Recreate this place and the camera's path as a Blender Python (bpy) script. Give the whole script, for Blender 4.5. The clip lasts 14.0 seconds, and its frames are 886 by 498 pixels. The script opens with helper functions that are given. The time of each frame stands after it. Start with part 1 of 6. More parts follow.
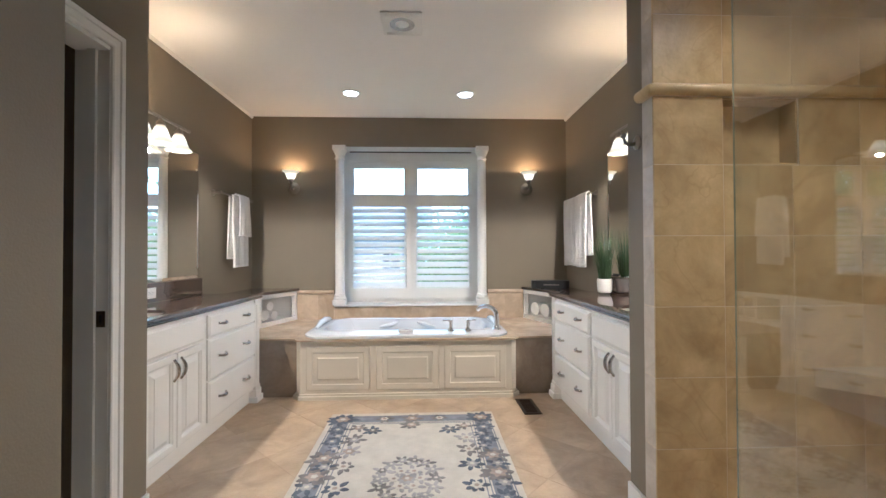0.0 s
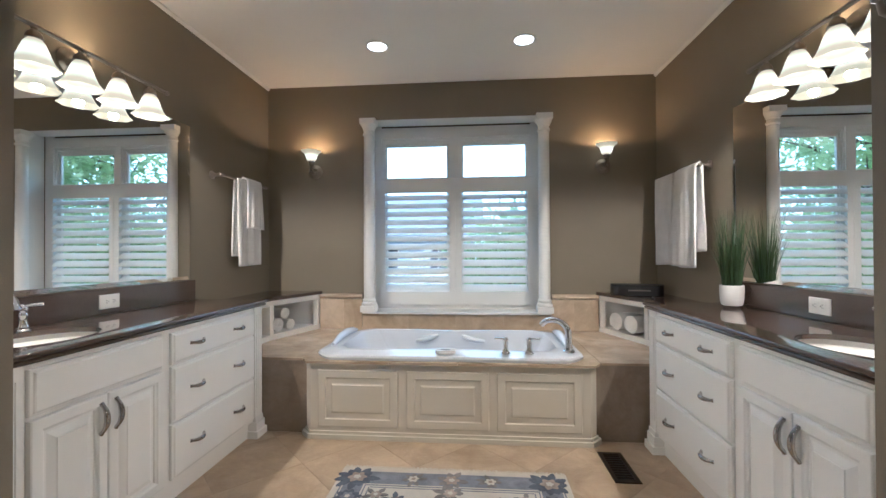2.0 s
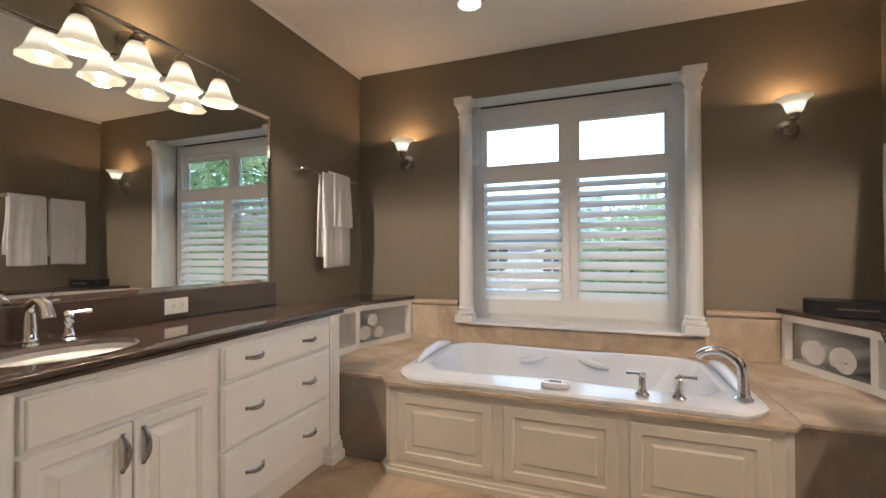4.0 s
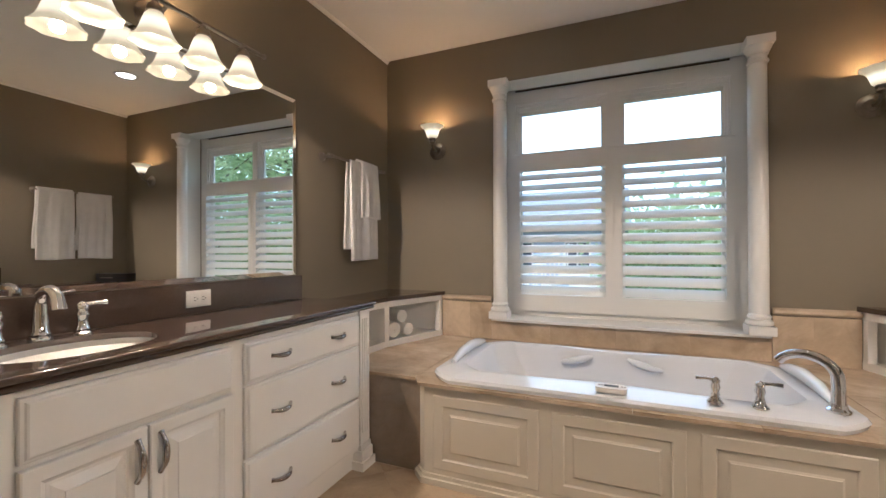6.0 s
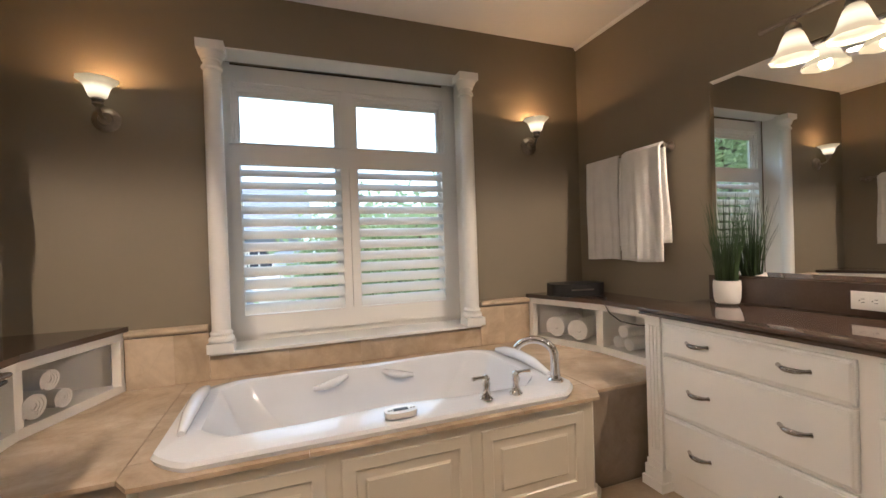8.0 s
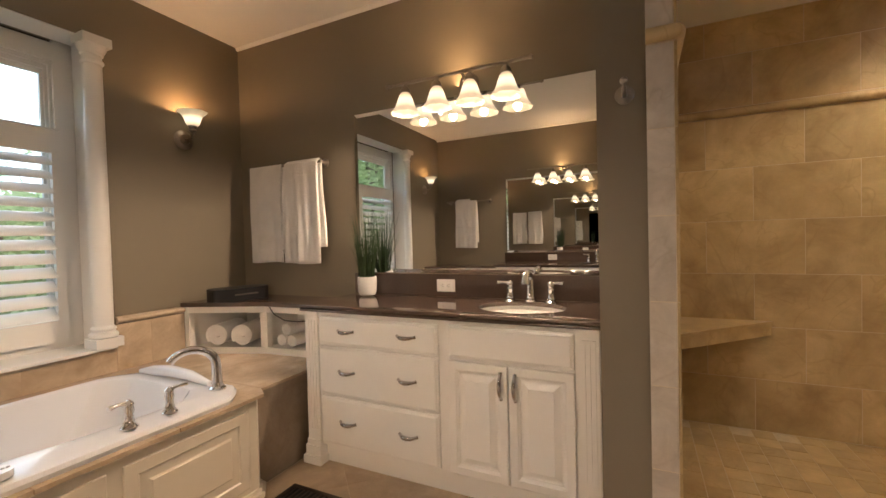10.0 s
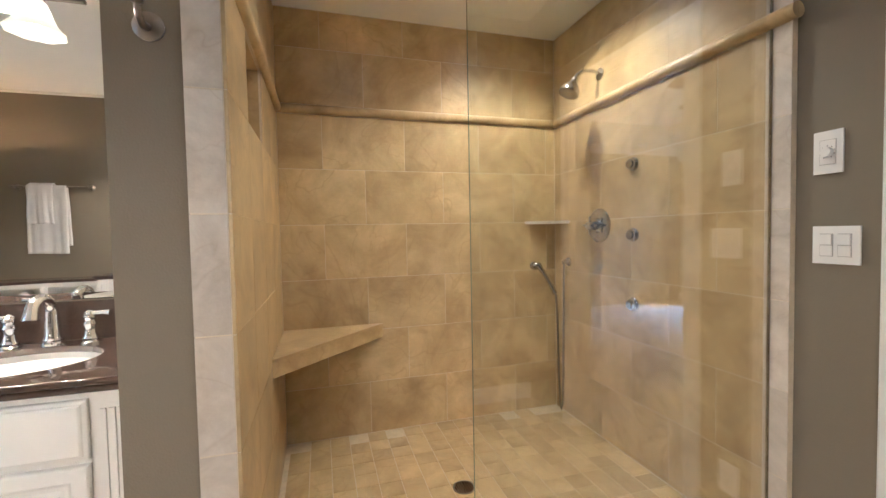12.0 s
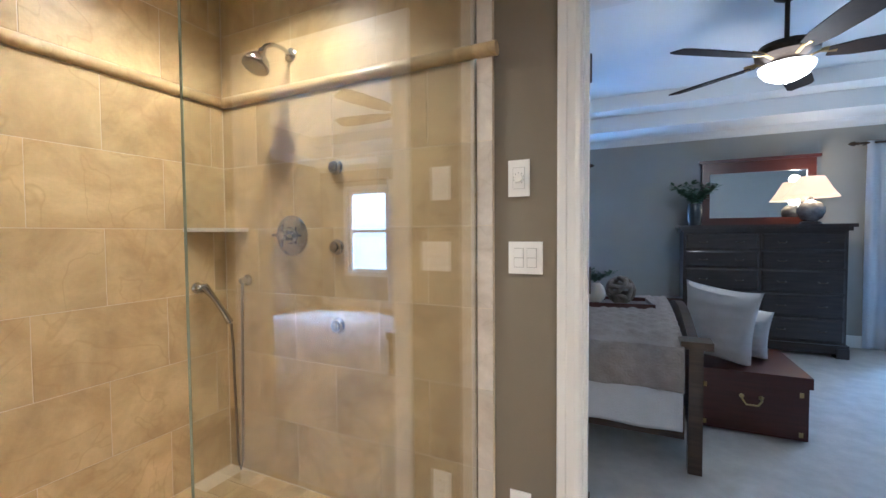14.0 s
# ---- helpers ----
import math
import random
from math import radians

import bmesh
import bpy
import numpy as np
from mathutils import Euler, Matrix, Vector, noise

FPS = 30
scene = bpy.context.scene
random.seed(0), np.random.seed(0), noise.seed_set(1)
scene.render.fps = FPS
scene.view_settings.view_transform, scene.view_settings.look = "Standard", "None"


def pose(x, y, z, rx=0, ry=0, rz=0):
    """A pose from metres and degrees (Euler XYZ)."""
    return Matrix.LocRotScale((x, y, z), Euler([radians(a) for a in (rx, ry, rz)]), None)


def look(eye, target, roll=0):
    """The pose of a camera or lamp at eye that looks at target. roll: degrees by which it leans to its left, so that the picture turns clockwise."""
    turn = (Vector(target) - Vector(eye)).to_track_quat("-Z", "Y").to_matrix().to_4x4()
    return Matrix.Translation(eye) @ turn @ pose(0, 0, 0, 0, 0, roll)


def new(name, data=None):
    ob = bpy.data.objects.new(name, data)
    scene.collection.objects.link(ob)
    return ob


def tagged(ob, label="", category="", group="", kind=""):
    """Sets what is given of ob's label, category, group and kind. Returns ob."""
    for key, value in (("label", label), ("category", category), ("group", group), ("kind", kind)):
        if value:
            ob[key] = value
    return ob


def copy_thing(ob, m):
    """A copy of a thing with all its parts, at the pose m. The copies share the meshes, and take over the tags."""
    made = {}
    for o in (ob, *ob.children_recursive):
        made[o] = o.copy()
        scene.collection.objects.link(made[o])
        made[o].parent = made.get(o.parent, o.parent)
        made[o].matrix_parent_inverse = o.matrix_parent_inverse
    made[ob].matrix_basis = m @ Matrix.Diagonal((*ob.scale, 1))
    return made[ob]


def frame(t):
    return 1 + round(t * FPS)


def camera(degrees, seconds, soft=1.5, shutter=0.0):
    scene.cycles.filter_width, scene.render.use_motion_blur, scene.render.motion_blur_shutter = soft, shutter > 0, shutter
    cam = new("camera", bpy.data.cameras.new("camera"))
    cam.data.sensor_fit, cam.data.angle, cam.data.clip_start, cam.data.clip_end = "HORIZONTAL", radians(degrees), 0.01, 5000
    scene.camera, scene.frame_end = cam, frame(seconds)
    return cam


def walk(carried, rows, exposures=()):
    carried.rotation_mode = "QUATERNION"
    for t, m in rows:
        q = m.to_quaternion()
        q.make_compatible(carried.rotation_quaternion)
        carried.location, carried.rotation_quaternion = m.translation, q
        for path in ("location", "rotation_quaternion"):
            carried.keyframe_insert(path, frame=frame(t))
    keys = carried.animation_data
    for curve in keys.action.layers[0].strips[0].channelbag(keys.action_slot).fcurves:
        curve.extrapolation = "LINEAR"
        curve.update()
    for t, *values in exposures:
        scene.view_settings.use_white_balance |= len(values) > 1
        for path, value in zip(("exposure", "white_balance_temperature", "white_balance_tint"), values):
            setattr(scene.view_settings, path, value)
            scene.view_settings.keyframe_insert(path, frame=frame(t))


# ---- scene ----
cam = camera(93.8, 14.0)
EXPOSURES = [(0, 0.69, 4650, 9), (1.0, 0.58, 4550, 7), (1.5, 0.38, 4250, 6), (2.0, 0.26, 4600, 8), (3, 0.12, 5250, 14), (6, 0.08, 5250, 14), (7, 0.16, 5300, 14), (9.5, 0.02, 6150, 18), (10.3, 0.36, 6250, 18), (11, 0.78, 5200, 11), (12.5, 1.20, 4850, 10), (13.5, 1.22, 4750, 10), (14, 1.24, 4750, 10)]
PATH = [
    (0, (0.114, 0.031, 1.21), (0.195, 2.029, 1.237), -0.2),
    (0.5, (0.184, 0.214, 1.209), (0.166, 2.214, 1.232), -0.2),
    (1.5, (0.145, 0.703, 1.201), (0.024, 2.699, 1.216), -0.2),
    (2.5, (0.146, 1.127, 1.202), (-0.094, 3.112, 1.217), -0.3),
    (3, (0.145, 1.305, 1.191), (-0.249, 3.266, 1.209), -0.3),
    (3.5, (0.136, 1.434, 1.209), (-0.471, 3.339, 1.231), -0.3),
    (6, (-0.032, 1.656, 1.163), (-0.81, 3.499, 1.171), -0.2),
    (6.5, (-0.173, 1.756, 1.189), (-0.619, 3.705, 1.188), -0.5),
    (7, (-0.306, 1.913, 1.227), (-0.345, 3.912, 1.213), -0.7),
    (9.3, (-0.579, 1.995, 1.222), (0.932, 3.305, 1.184), -1.9),
    (9.5, (-0.589, 1.967, 1.216), (1.019, 3.156, 1.177), -1.5),
    (10, (-0.555, 1.871, 1.222), (1.25, 2.731, 1.179), -1.5),
    (10.5, (-0.496, 1.775, 1.212), (1.443, 2.264, 1.165), -1.6),
    (10.8, (-0.431, 1.722, 1.227), (1.551, 1.978, 1.158), -1.2),
    (11, (-0.384, 1.696, 1.236), (1.612, 1.8, 1.159), -1.3),
    (11.5, (-0.222, 1.61, 1.221), (1.761, 1.365, 1.148), -1.1),
    (11.7, (-0.164, 1.58, 1.217), (1.8, 1.206, 1.159), -1.0),
    (12, (-0.052, 1.541, 1.229), (1.865, 0.977, 1.153), -1.1),
    (12.5, (0.1, 1.577, 1.228), (1.896, 0.7, 1.151), -0.9),
    (13, (0.256, 1.623, 1.235), (1.857, 0.426, 1.163), -0.9),
    (13.5, (0.392, 1.585, 1.234), (1.675, 0.053, 1.167), -0.6),
    (14, (0.448, 1.508, 1.255), (1.296, -0.302, 1.185), -0.4),
]
walk(cam, [(t, look(eye, target, roll)) for t, eye, target, roll in PATH], EXPOSURES)

# ---- light ----
world = bpy.data.worlds.new("sky")
scene.world = world
world.use_nodes = True
wn = world.node_tree.nodes
sky = wn.new("ShaderNodeTexSky")
sky.sky_type, sky.sun_disc = "NISHITA", False
sky.dust_density = 6.0
sky.sun_elevation, sky.sun_rotation = radians(48), radians(205)
wn["Background"].inputs[1].default_value = 0.15
world.node_tree.links.new(sky.outputs[0], wn["Background"].inputs[0])
sun = new("sun", bpy.data.lights.new("sun", "SUN"))
sun.data.energy, sun.data.angle, sun.data.color = 5.0, radians(0.5), (1, 0.95, 0.86)
sun.matrix_world = look((4, -9, 12), (0, 0, 0))

# the daylight that the sky sends through the window's opening
WINDOW_WATTS, BEDROOM_WATTS = 36.0, 150.0
BULB, UPGLOW, SCONCE, RECESSED, SHOWER_SPOT = 23.0, 3.3, 4.4, 1.8, 38.0
WARM, AMBER = (1.0, 0.75, 0.49), (1.0, 0.60, 0.27)


def lamp(name, kind, place, watts, colour=WARM, size=0.04, target=None, size_y=None, spot=None, blend=0.6):
    data = bpy.data.lights.new(name, kind)
    data.energy, data.color = watts, colour
    if kind == "AREA":
        data.size = size
        if size_y:
            data.shape, data.size_y = "RECTANGLE", size_y
    else:
        data.shadow_soft_size = size
    if spot:
        data.spot_size, data.spot_blend = radians(spot), blend
    ob = new(name, data)
    ob.matrix_world = look(place, target) if target else Matrix.Translation(place)
    return ob


# ---- materials ----
def material(name, base, rough=0.5, metal=0.0, vary=0.0, scale=4.0, bump=0.0, bump_scale=60.0, island=0.0, spec=0.5, coat=0.0, emit=None, watts=0.0, dark=None):
    """A surface with two scales of variation: broad blotches (vary, scale) and fine relief (bump)."""
    m = bpy.data.materials.new(name)
    m.use_nodes = True
    n, l = m.node_tree.nodes, m.node_tree.links
    s = n["Principled BSDF"]
    s.inputs["Base Color"].default_value = (*base, 1)
    s.inputs["Roughness"].default_value, s.inputs["Metallic"].default_value = rough, metal
    s.inputs["Specular IOR Level"].default_value = spec
    s.inputs["Coat Weight"].default_value = coat
    s.inputs["Coat Roughness"].default_value = 0.06
    if emit:
        s.inputs["Emission Color"].default_value, s.inputs["Emission Strength"].default_value = (*emit, 1), watts
    co = n.new("ShaderNodeTexCoord")
    if vary or island:
        t = n.new("ShaderNodeTexNoise")
        t.inputs["Scale"].default_value, t.inputs["Detail"].default_value = scale, 6
        t.inputs["Roughness"].default_value = 0.62
        l.new(co.outputs["Object"], t.inputs["Vector"])
        r = n.new("ShaderNodeValToRGB")
        low = dark or tuple(c * (1 - vary) for c in base)
        r.color_ramp.elements[0].position, r.color_ramp.elements[1].position = 0.33, 0.68
        r.color_ramp.elements[0].color = (*low, 1)
        r.color_ramp.elements[1].color = (*(min(1, c * (1 + vary * 0.6)) for c in base), 1)
        l.new(t.outputs["Fac"], r.inputs["Fac"])
        colour = r.outputs["Color"]
        if island:
            oi = n.new("ShaderNodeObjectInfo")
            mr = n.new("ShaderNodeMapRange")
            mr.inputs["To Min"].default_value, mr.inputs["To Max"].default_value = 1 - island, 1 + island
            l.new(oi.outputs["Random"], mr.inputs["Value"])
            hs = n.new("ShaderNodeHueSaturation")
            l.new(mr.outputs[0], hs.inputs["Value"])
            l.new(colour, hs.inputs["Color"])
            colour = hs.outputs["Color"]
        l.new(colour, s.inputs["Base Color"])
    if bump:
        t2 = n.new("ShaderNodeTexNoise")
        t2.inputs["Scale"].default_value, t2.inputs["Detail"].default_value = bump_scale, 4
        l.new(co.outputs["Object"], t2.inputs["Vector"])
        b = n.new("ShaderNodeBump")
        b.inputs["Strength"].default_value, b.inputs["Distance"].default_value = bump, 0.01
        l.new(t2.outputs["Fac"], b.inputs["Height"])
        l.new(b.outputs["Normal"], s.inputs["Normal"])
    return m


def stone(name, base, rough, island=0.08, vein=0.25, shift=True):
    """Honed travertine: clouds, fine pits and thin irregular veins, each tile cut from another place."""
    m = material(name, base, rough)
    n, l = m.node_tree.nodes, m.node_tree.links
    s = n["Principled BSDF"]
    co, oi = n.new("ShaderNodeTexCoord"), n.new("ShaderNodeObjectInfo")
    vec = co.outputs["Object"]
    if shift:
        sc = n.new("ShaderNodeVectorMath")
        sc.operation = "SCALE"
        sc.inputs[0].default_value = (37.0, 17.0, 53.0)
        l.new(oi.outputs["Random"], sc.inputs["Scale"])
        ad = n.new("ShaderNodeVectorMath")
        l.new(co.outputs["Object"], ad.inputs[0])
        l.new(sc.outputs[0], ad.inputs[1])
        vec = ad.outputs[0]
    a = n.new("ShaderNodeTexNoise")
    a.inputs["Scale"].default_value, a.inputs["Detail"].default_value, a.inputs["Roughness"].default_value = 3.2, 8, 0.6
    a.inputs["Distortion"].default_value = 0.7
    l.new(vec, a.inputs["Vector"])
    r = n.new("ShaderNodeValToRGB")
    e = r.color_ramp.elements
    e[0].position, e[1].position = 0.3, 0.72
    e[0].color = (*(c * k for c, k in zip(base, (0.66, 0.61, 0.54))), 1)
    e[1].color = (*(min(1, c * 1.14) for c in base), 1)
    l.new(a.outputs["Fac"], r.inputs["Fac"])
    v = n.new("ShaderNodeTexNoise")
    v.inputs["Scale"].default_value, v.inputs["Detail"].default_value, v.inputs["Distortion"].default_value = 2.1, 3, 1.6
    l.new(vec, v.inputs["Vector"])
    vr = n.new("ShaderNodeValToRGB")
    ve = vr.color_ramp.elements
    ve[0].position, ve[1].position = 0.485, 0.5
    ve[0].color, ve[1].color = (0, 0, 0, 1), (1, 1, 1, 1)
    third = ve.new(0.515)
    third.color = (0, 0, 0, 1)
    l.new(v.outputs["Fac"], vr.inputs["Fac"])
    gate = n.new("ShaderNodeMath")
    gate.operation = "MULTIPLY"
    gate.inputs[1].default_value = vein
    l.new(vr.outputs["Color"], gate.inputs[0])
    mix = n.new("ShaderNodeMix")
    mix.data_type = "RGBA"
    mix.inputs["B"].default_value = (*(c * k for c, k in zip(base, (0.62, 0.54, 0.44))), 1)
    l.new(gate.outputs[0], mix.inputs["Factor"])
    l.new(r.outputs["Color"], mix.inputs["A"])
    mr = n.new("ShaderNodeMapRange")
    mr.inputs["To Min"].default_value, mr.inputs["To Max"].default_value = 1 - island, 1 + island
    l.new(oi.outputs["Random"], mr.inputs["Value"])
    hs = n.new("ShaderNodeHueSaturation")
    p = n.new("ShaderNodeTexNoise")
    p.inputs["Scale"].default_value, p.inputs["Detail"].default_value, p.inputs["Roughness"].default_value = 6.5, 10, 0.72
    p.inputs["Distortion"].default_value = 0.5
    l.new(vec, p.inputs["Vector"])
    pr = n.new("ShaderNodeMapRange")
    pr.inputs["From Min"].default_value, pr.inputs["From Max"].default_value = 0.34, 0.62
    pr.inputs["To Min"].default_value, pr.inputs["To Max"].default_value = 0.90, 1.06
    l.new(p.outputs["Fac"], pr.inputs["Value"])
    both = n.new("ShaderNodeMath")
    both.operation = "MULTIPLY"
    l.new(mr.outputs[0], both.inputs[0])
    l.new(pr.outputs[0], both.inputs[1])
    l.new(both.outputs[0], hs.inputs["Value"])
    l.new(mix.outputs["Result"], hs.inputs["Color"])
    l.new(hs.outputs["Color"], s.inputs["Base Color"])
    f = n.new("ShaderNodeTexNoise")
    f.inputs["Scale"].default_value, f.inputs["Detail"].default_value = 55, 5
    l.new(vec, f.inputs["Vector"])
    rr = n.new("ShaderNodeMapRange")
    rr.inputs["To Min"].default_value, rr.inputs["To Max"].default_value = rough * 0.75, min(1, rough * 1.35)
    l.new(a.outputs["Fac"], rr.inputs["Value"])
    l.new(rr.outputs[0], s.inputs["Roughness"])
    b = n.new("ShaderNodeBump")
    b.inputs["Strength"].default_value, b.inputs["Distance"].default_value = 0.12, 0.01
    l.new(f.outputs["Fac"], b.inputs["Height"])
    l.new(b.outputs["Normal"], s.inputs["Normal"])
    return m


def glass(name, tint=(1, 1, 1), rough=0.0):
    """Thin clear sheet: sees through, with the mirror image that Fresnel gives."""
    m = bpy.data.materials.new(name)
    m.use_nodes = True
    n, l = m.node_tree.nodes, m.node_tree.links
    n.remove(n["Principled BSDF"])
    tr, gl, fr, mx = (n.new("ShaderNode" + k) for k in ("BsdfTransparent", "BsdfGlossy", "LayerWeight", "MixShader"))
    tr.inputs["Color"].default_value = (*tint, 1)
    gl.inputs["Roughness"].default_value = rough
    pw, ma = n.new("ShaderNodeMath"), n.new("ShaderNodeMath")
    pw.operation, ma.operation = "POWER", "MULTIPLY_ADD"
    fr.inputs["Blend"].default_value = 0.5
    pw.inputs[1].default_value, ma.inputs[1].default_value, ma.inputs[2].default_value = 3.0, 0.9, 0.08
    l.new(fr.outputs["Facing"], pw.inputs[0])
    l.new(pw.outputs[0], ma.inputs[0])
    l.new(ma.outputs[0], mx.inputs[0])
    l.new(tr.outputs[0], mx.inputs[1])
    l.new(gl.outputs[0], mx.inputs[2])
    l.new(mx.outputs[0], n["Material Output"].inputs["Surface"])
    return m


def cloth(name, base, weave=420.0, bump=0.5, vary=0.08):
    return material(name, base, 0.95, vary=vary, scale=9, bump=bump, bump_scale=weave, spec=0.15)


def wood(name, base, rough=0.3, grain=(2, 26, 26), deep=0.45):
    m = material(name, base, rough, coat=0.2)
    n, l = m.node_tree.nodes, m.node_tree.links
    s = n["Principled BSDF"]
    co, mp, t, r = (n.new("ShaderNode" + k) for k in ("TexCoord", "Mapping", "TexNoise", "ValToRGB"))
    mp.inputs["Scale"].default_value = grain
    t.inputs["Scale"].default_value, t.inputs["Detail"].default_value, t.inputs["Distortion"].default_value = 2.0, 8, 0.6
    l.new(co.outputs["Object"], mp.inputs["Vector"])
    l.new(mp.outputs[0], t.inputs["Vector"])
    l.new(t.outputs["Fac"], r.inputs["Fac"])
    e = r.color_ramp.elements
    e[0].position, e[1].position = 0.35, 0.7
    e[0].color, e[1].color = (*(c * deep for c in base), 1), (*base, 1)
    l.new(r.outputs["Color"], s.inputs["Base Color"])
    return m


PAINT = material("taupe_wall_paint", (0.206, 0.175, 0.124), 0.62, vary=0.05, scale=1.2, bump=0.12, bump_scale=180, spec=0.35)
CEIL = material("white_ceiling_paint", (0.86, 0.85, 0.82), 0.85, vary=0.02, scale=1.5, bump=0.1, bump_scale=140, spec=0.2)
TRIM = material("white_gloss_trim", (0.78, 0.77, 0.74), 0.3, vary=0.02, scale=3, bump=0.02, bump_scale=30)
CABINET = material("cream_white_cabinet_lacquer", (0.85, 0.83, 0.785), 0.30, vary=0.025, scale=3, bump=0.025, bump_scale=40)
# Yellower than the cabinets, with the apron's weaker light put into its colour.
APRON_CREAM = material("darkened_apron_cream", (0.64, 0.585, 0.48), 0.33, vary=0.03, scale=3, bump=0.025, bump_scale=40)
QUARTZ = material("dark_brown_quartz", (0.064, 0.043, 0.033), 0.05, vary=0.12, scale=90, spec=0.6, coat=0.3)
TILE = stone("shower_travertine", (0.575, 0.440, 0.232), 0.34, 0.10, 0.34)
TILE_PALE = stone("pale_travertine_edge", (0.62, 0.57, 0.50), 0.42, 0.06)
FLOOR_TILE = stone("floor_travertine", (0.51, 0.40, 0.275), 0.33, 0.022, 0.15)
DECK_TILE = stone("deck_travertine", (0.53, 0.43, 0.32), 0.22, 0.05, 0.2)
# Travertine for the deck's upright sides, darker than its top.
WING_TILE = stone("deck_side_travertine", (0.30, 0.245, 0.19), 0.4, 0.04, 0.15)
CREAM_TILE = stone("wainscot_travertine", (0.57, 0.47, 0.35), 0.35, 0.05, 0.15)
GROUT = material("sand_grout", (0.66, 0.57, 0.42), 0.9, vary=0.1, scale=30, bump=0.2, bump_scale=200)
ACRYLIC = material("white_tub_acrylic", (0.71, 0.725, 0.755), 0.09, vary=0.01, scale=2, spec=0.5, coat=0.4)
PORCELAIN = material("white_porcelain", (0.80, 0.79, 0.76), 0.08, vary=0.01, scale=2, spec=0.6)
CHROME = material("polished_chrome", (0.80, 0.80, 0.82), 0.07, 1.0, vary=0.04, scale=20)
# Chrome with the dim room's reflection put into a darker colour.
DARKENED_CHROME = material("chrome_dark_reflections", (0.52, 0.51, 0.50), 0.05, 1.0, vary=0.1, scale=25)
NICKEL = material("brushed_nickel", (0.31, 0.27, 0.225), 0.3, 1.0, vary=0.12, scale=40, bump=0.03, bump_scale=300)
PEWTER = material("polished_pewter_pull", (0.50, 0.475, 0.45), 0.13, 1.0, vary=0.2, scale=30)
MIRROR = material("silvered_mirror", (0.90, 0.91, 0.90), 0.0, 1.0)
GLASS = glass("clear_glass", (0.97, 0.985, 0.975))
PANE = glass("window_glass", (0.97, 0.99, 0.99))
TOWEL = cloth("white_terry_towel", (0.88, 0.86, 0.83), 260, 0.9, 0.05)
PLASTIC = material("white_wall_plate_plastic", (0.80, 0.79, 0.76), 0.35, vary=0.01, scale=5)
BLACK = material("black_plastic", (0.006, 0.006, 0.007), 0.45, vary=0.2, scale=20, bump=0.03, bump_scale=120)
BRONZE = material("dark_bronze", (0.07, 0.05, 0.035), 0.38, 0.8, vary=0.25, scale=25)
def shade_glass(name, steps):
    """Frosted glass, the bulb's light painted as emission by height: brightest round the bulb, dimmer towards the rim.
    """
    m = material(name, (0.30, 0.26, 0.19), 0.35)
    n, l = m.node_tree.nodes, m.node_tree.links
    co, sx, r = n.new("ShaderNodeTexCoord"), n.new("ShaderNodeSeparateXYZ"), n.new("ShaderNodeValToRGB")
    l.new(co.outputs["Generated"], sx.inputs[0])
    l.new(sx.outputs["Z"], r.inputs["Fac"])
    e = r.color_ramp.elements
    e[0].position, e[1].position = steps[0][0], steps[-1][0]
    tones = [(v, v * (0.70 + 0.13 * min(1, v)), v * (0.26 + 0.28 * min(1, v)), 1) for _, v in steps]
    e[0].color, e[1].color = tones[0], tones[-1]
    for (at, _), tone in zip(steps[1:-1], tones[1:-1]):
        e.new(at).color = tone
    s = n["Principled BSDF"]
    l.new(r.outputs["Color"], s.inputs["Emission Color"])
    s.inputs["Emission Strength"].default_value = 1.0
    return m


SHADE = shade_glass("frosted_bell_painted_glow", ((0.0, 0.62), (0.20, 0.66), (0.42, 1.15), (0.64, 1.3), (0.85, 0.75), (1.0, 0.45)))
SHADE_UP = shade_glass("frosted_sconce_painted_glow", ((0.0, 0.55), (0.25, 1.3), (0.5, 1.3), (0.72, 0.55), (1.0, 0.40)))
BULB_GLOW = material("lit_bulb", (1, 0.95, 0.85), 0.3, emit=(1.0, 0.80, 0.52), watts=3.0)
LENS = material("lit_downlight_lens", (1, 0.97, 0.92), 0.4, emit=(1.0, 0.90, 0.74), watts=8.0)
GREEN = material("artificial_grass_blade", (0.030, 0.060, 0.018), 0.55, vary=0.4, scale=12, island=0.0)
# Dark colour painted for the shade inside slots, holes and gaps.
DARK_GAP = material("painted_recess_shade", (0.02, 0.018, 0.016), 0.9, vary=0.2, scale=10)


# ---- mesh helpers ----
def part(name, bm, mat, parent=None, label="", smooth=False, bevel=0.0):
    """Links a bmesh as one mesh object, under a thing or a part."""
    if bevel:
        edges = [e for e in bm.edges if len(e.link_faces) == 2 and e.calc_face_angle(0) > 0.6]
        bmesh.ops.bevel(bm, geom=edges, offset=bevel, segments=2, affect="EDGES", clamp_overlap=True)
    bmesh.ops.recalc_face_normals(bm, faces=bm.faces)
    me = bpy.data.meshes.new(name)
    bm.to_mesh(me)
    bm.free()
    me.materials.append(mat)
    if smooth:
        me.polygons.foreach_set("use_smooth", [True] * len(me.polygons))
        me.set_sharp_from_angle(angle=radians(38))
    ob = new(name, me)
    if parent:
        ob.parent = parent
    if label:
        ob["label"] = label
    return ob


def thing(name, label, category, at=(0, 0, 0), rz=0.0, group="", kind=""):
    ob = new(name)
    ob.empty_display_size = 0.1
    ob.matrix_world = pose(*at, 0, 0, rz)
    return tagged(ob, label, category, group, kind)


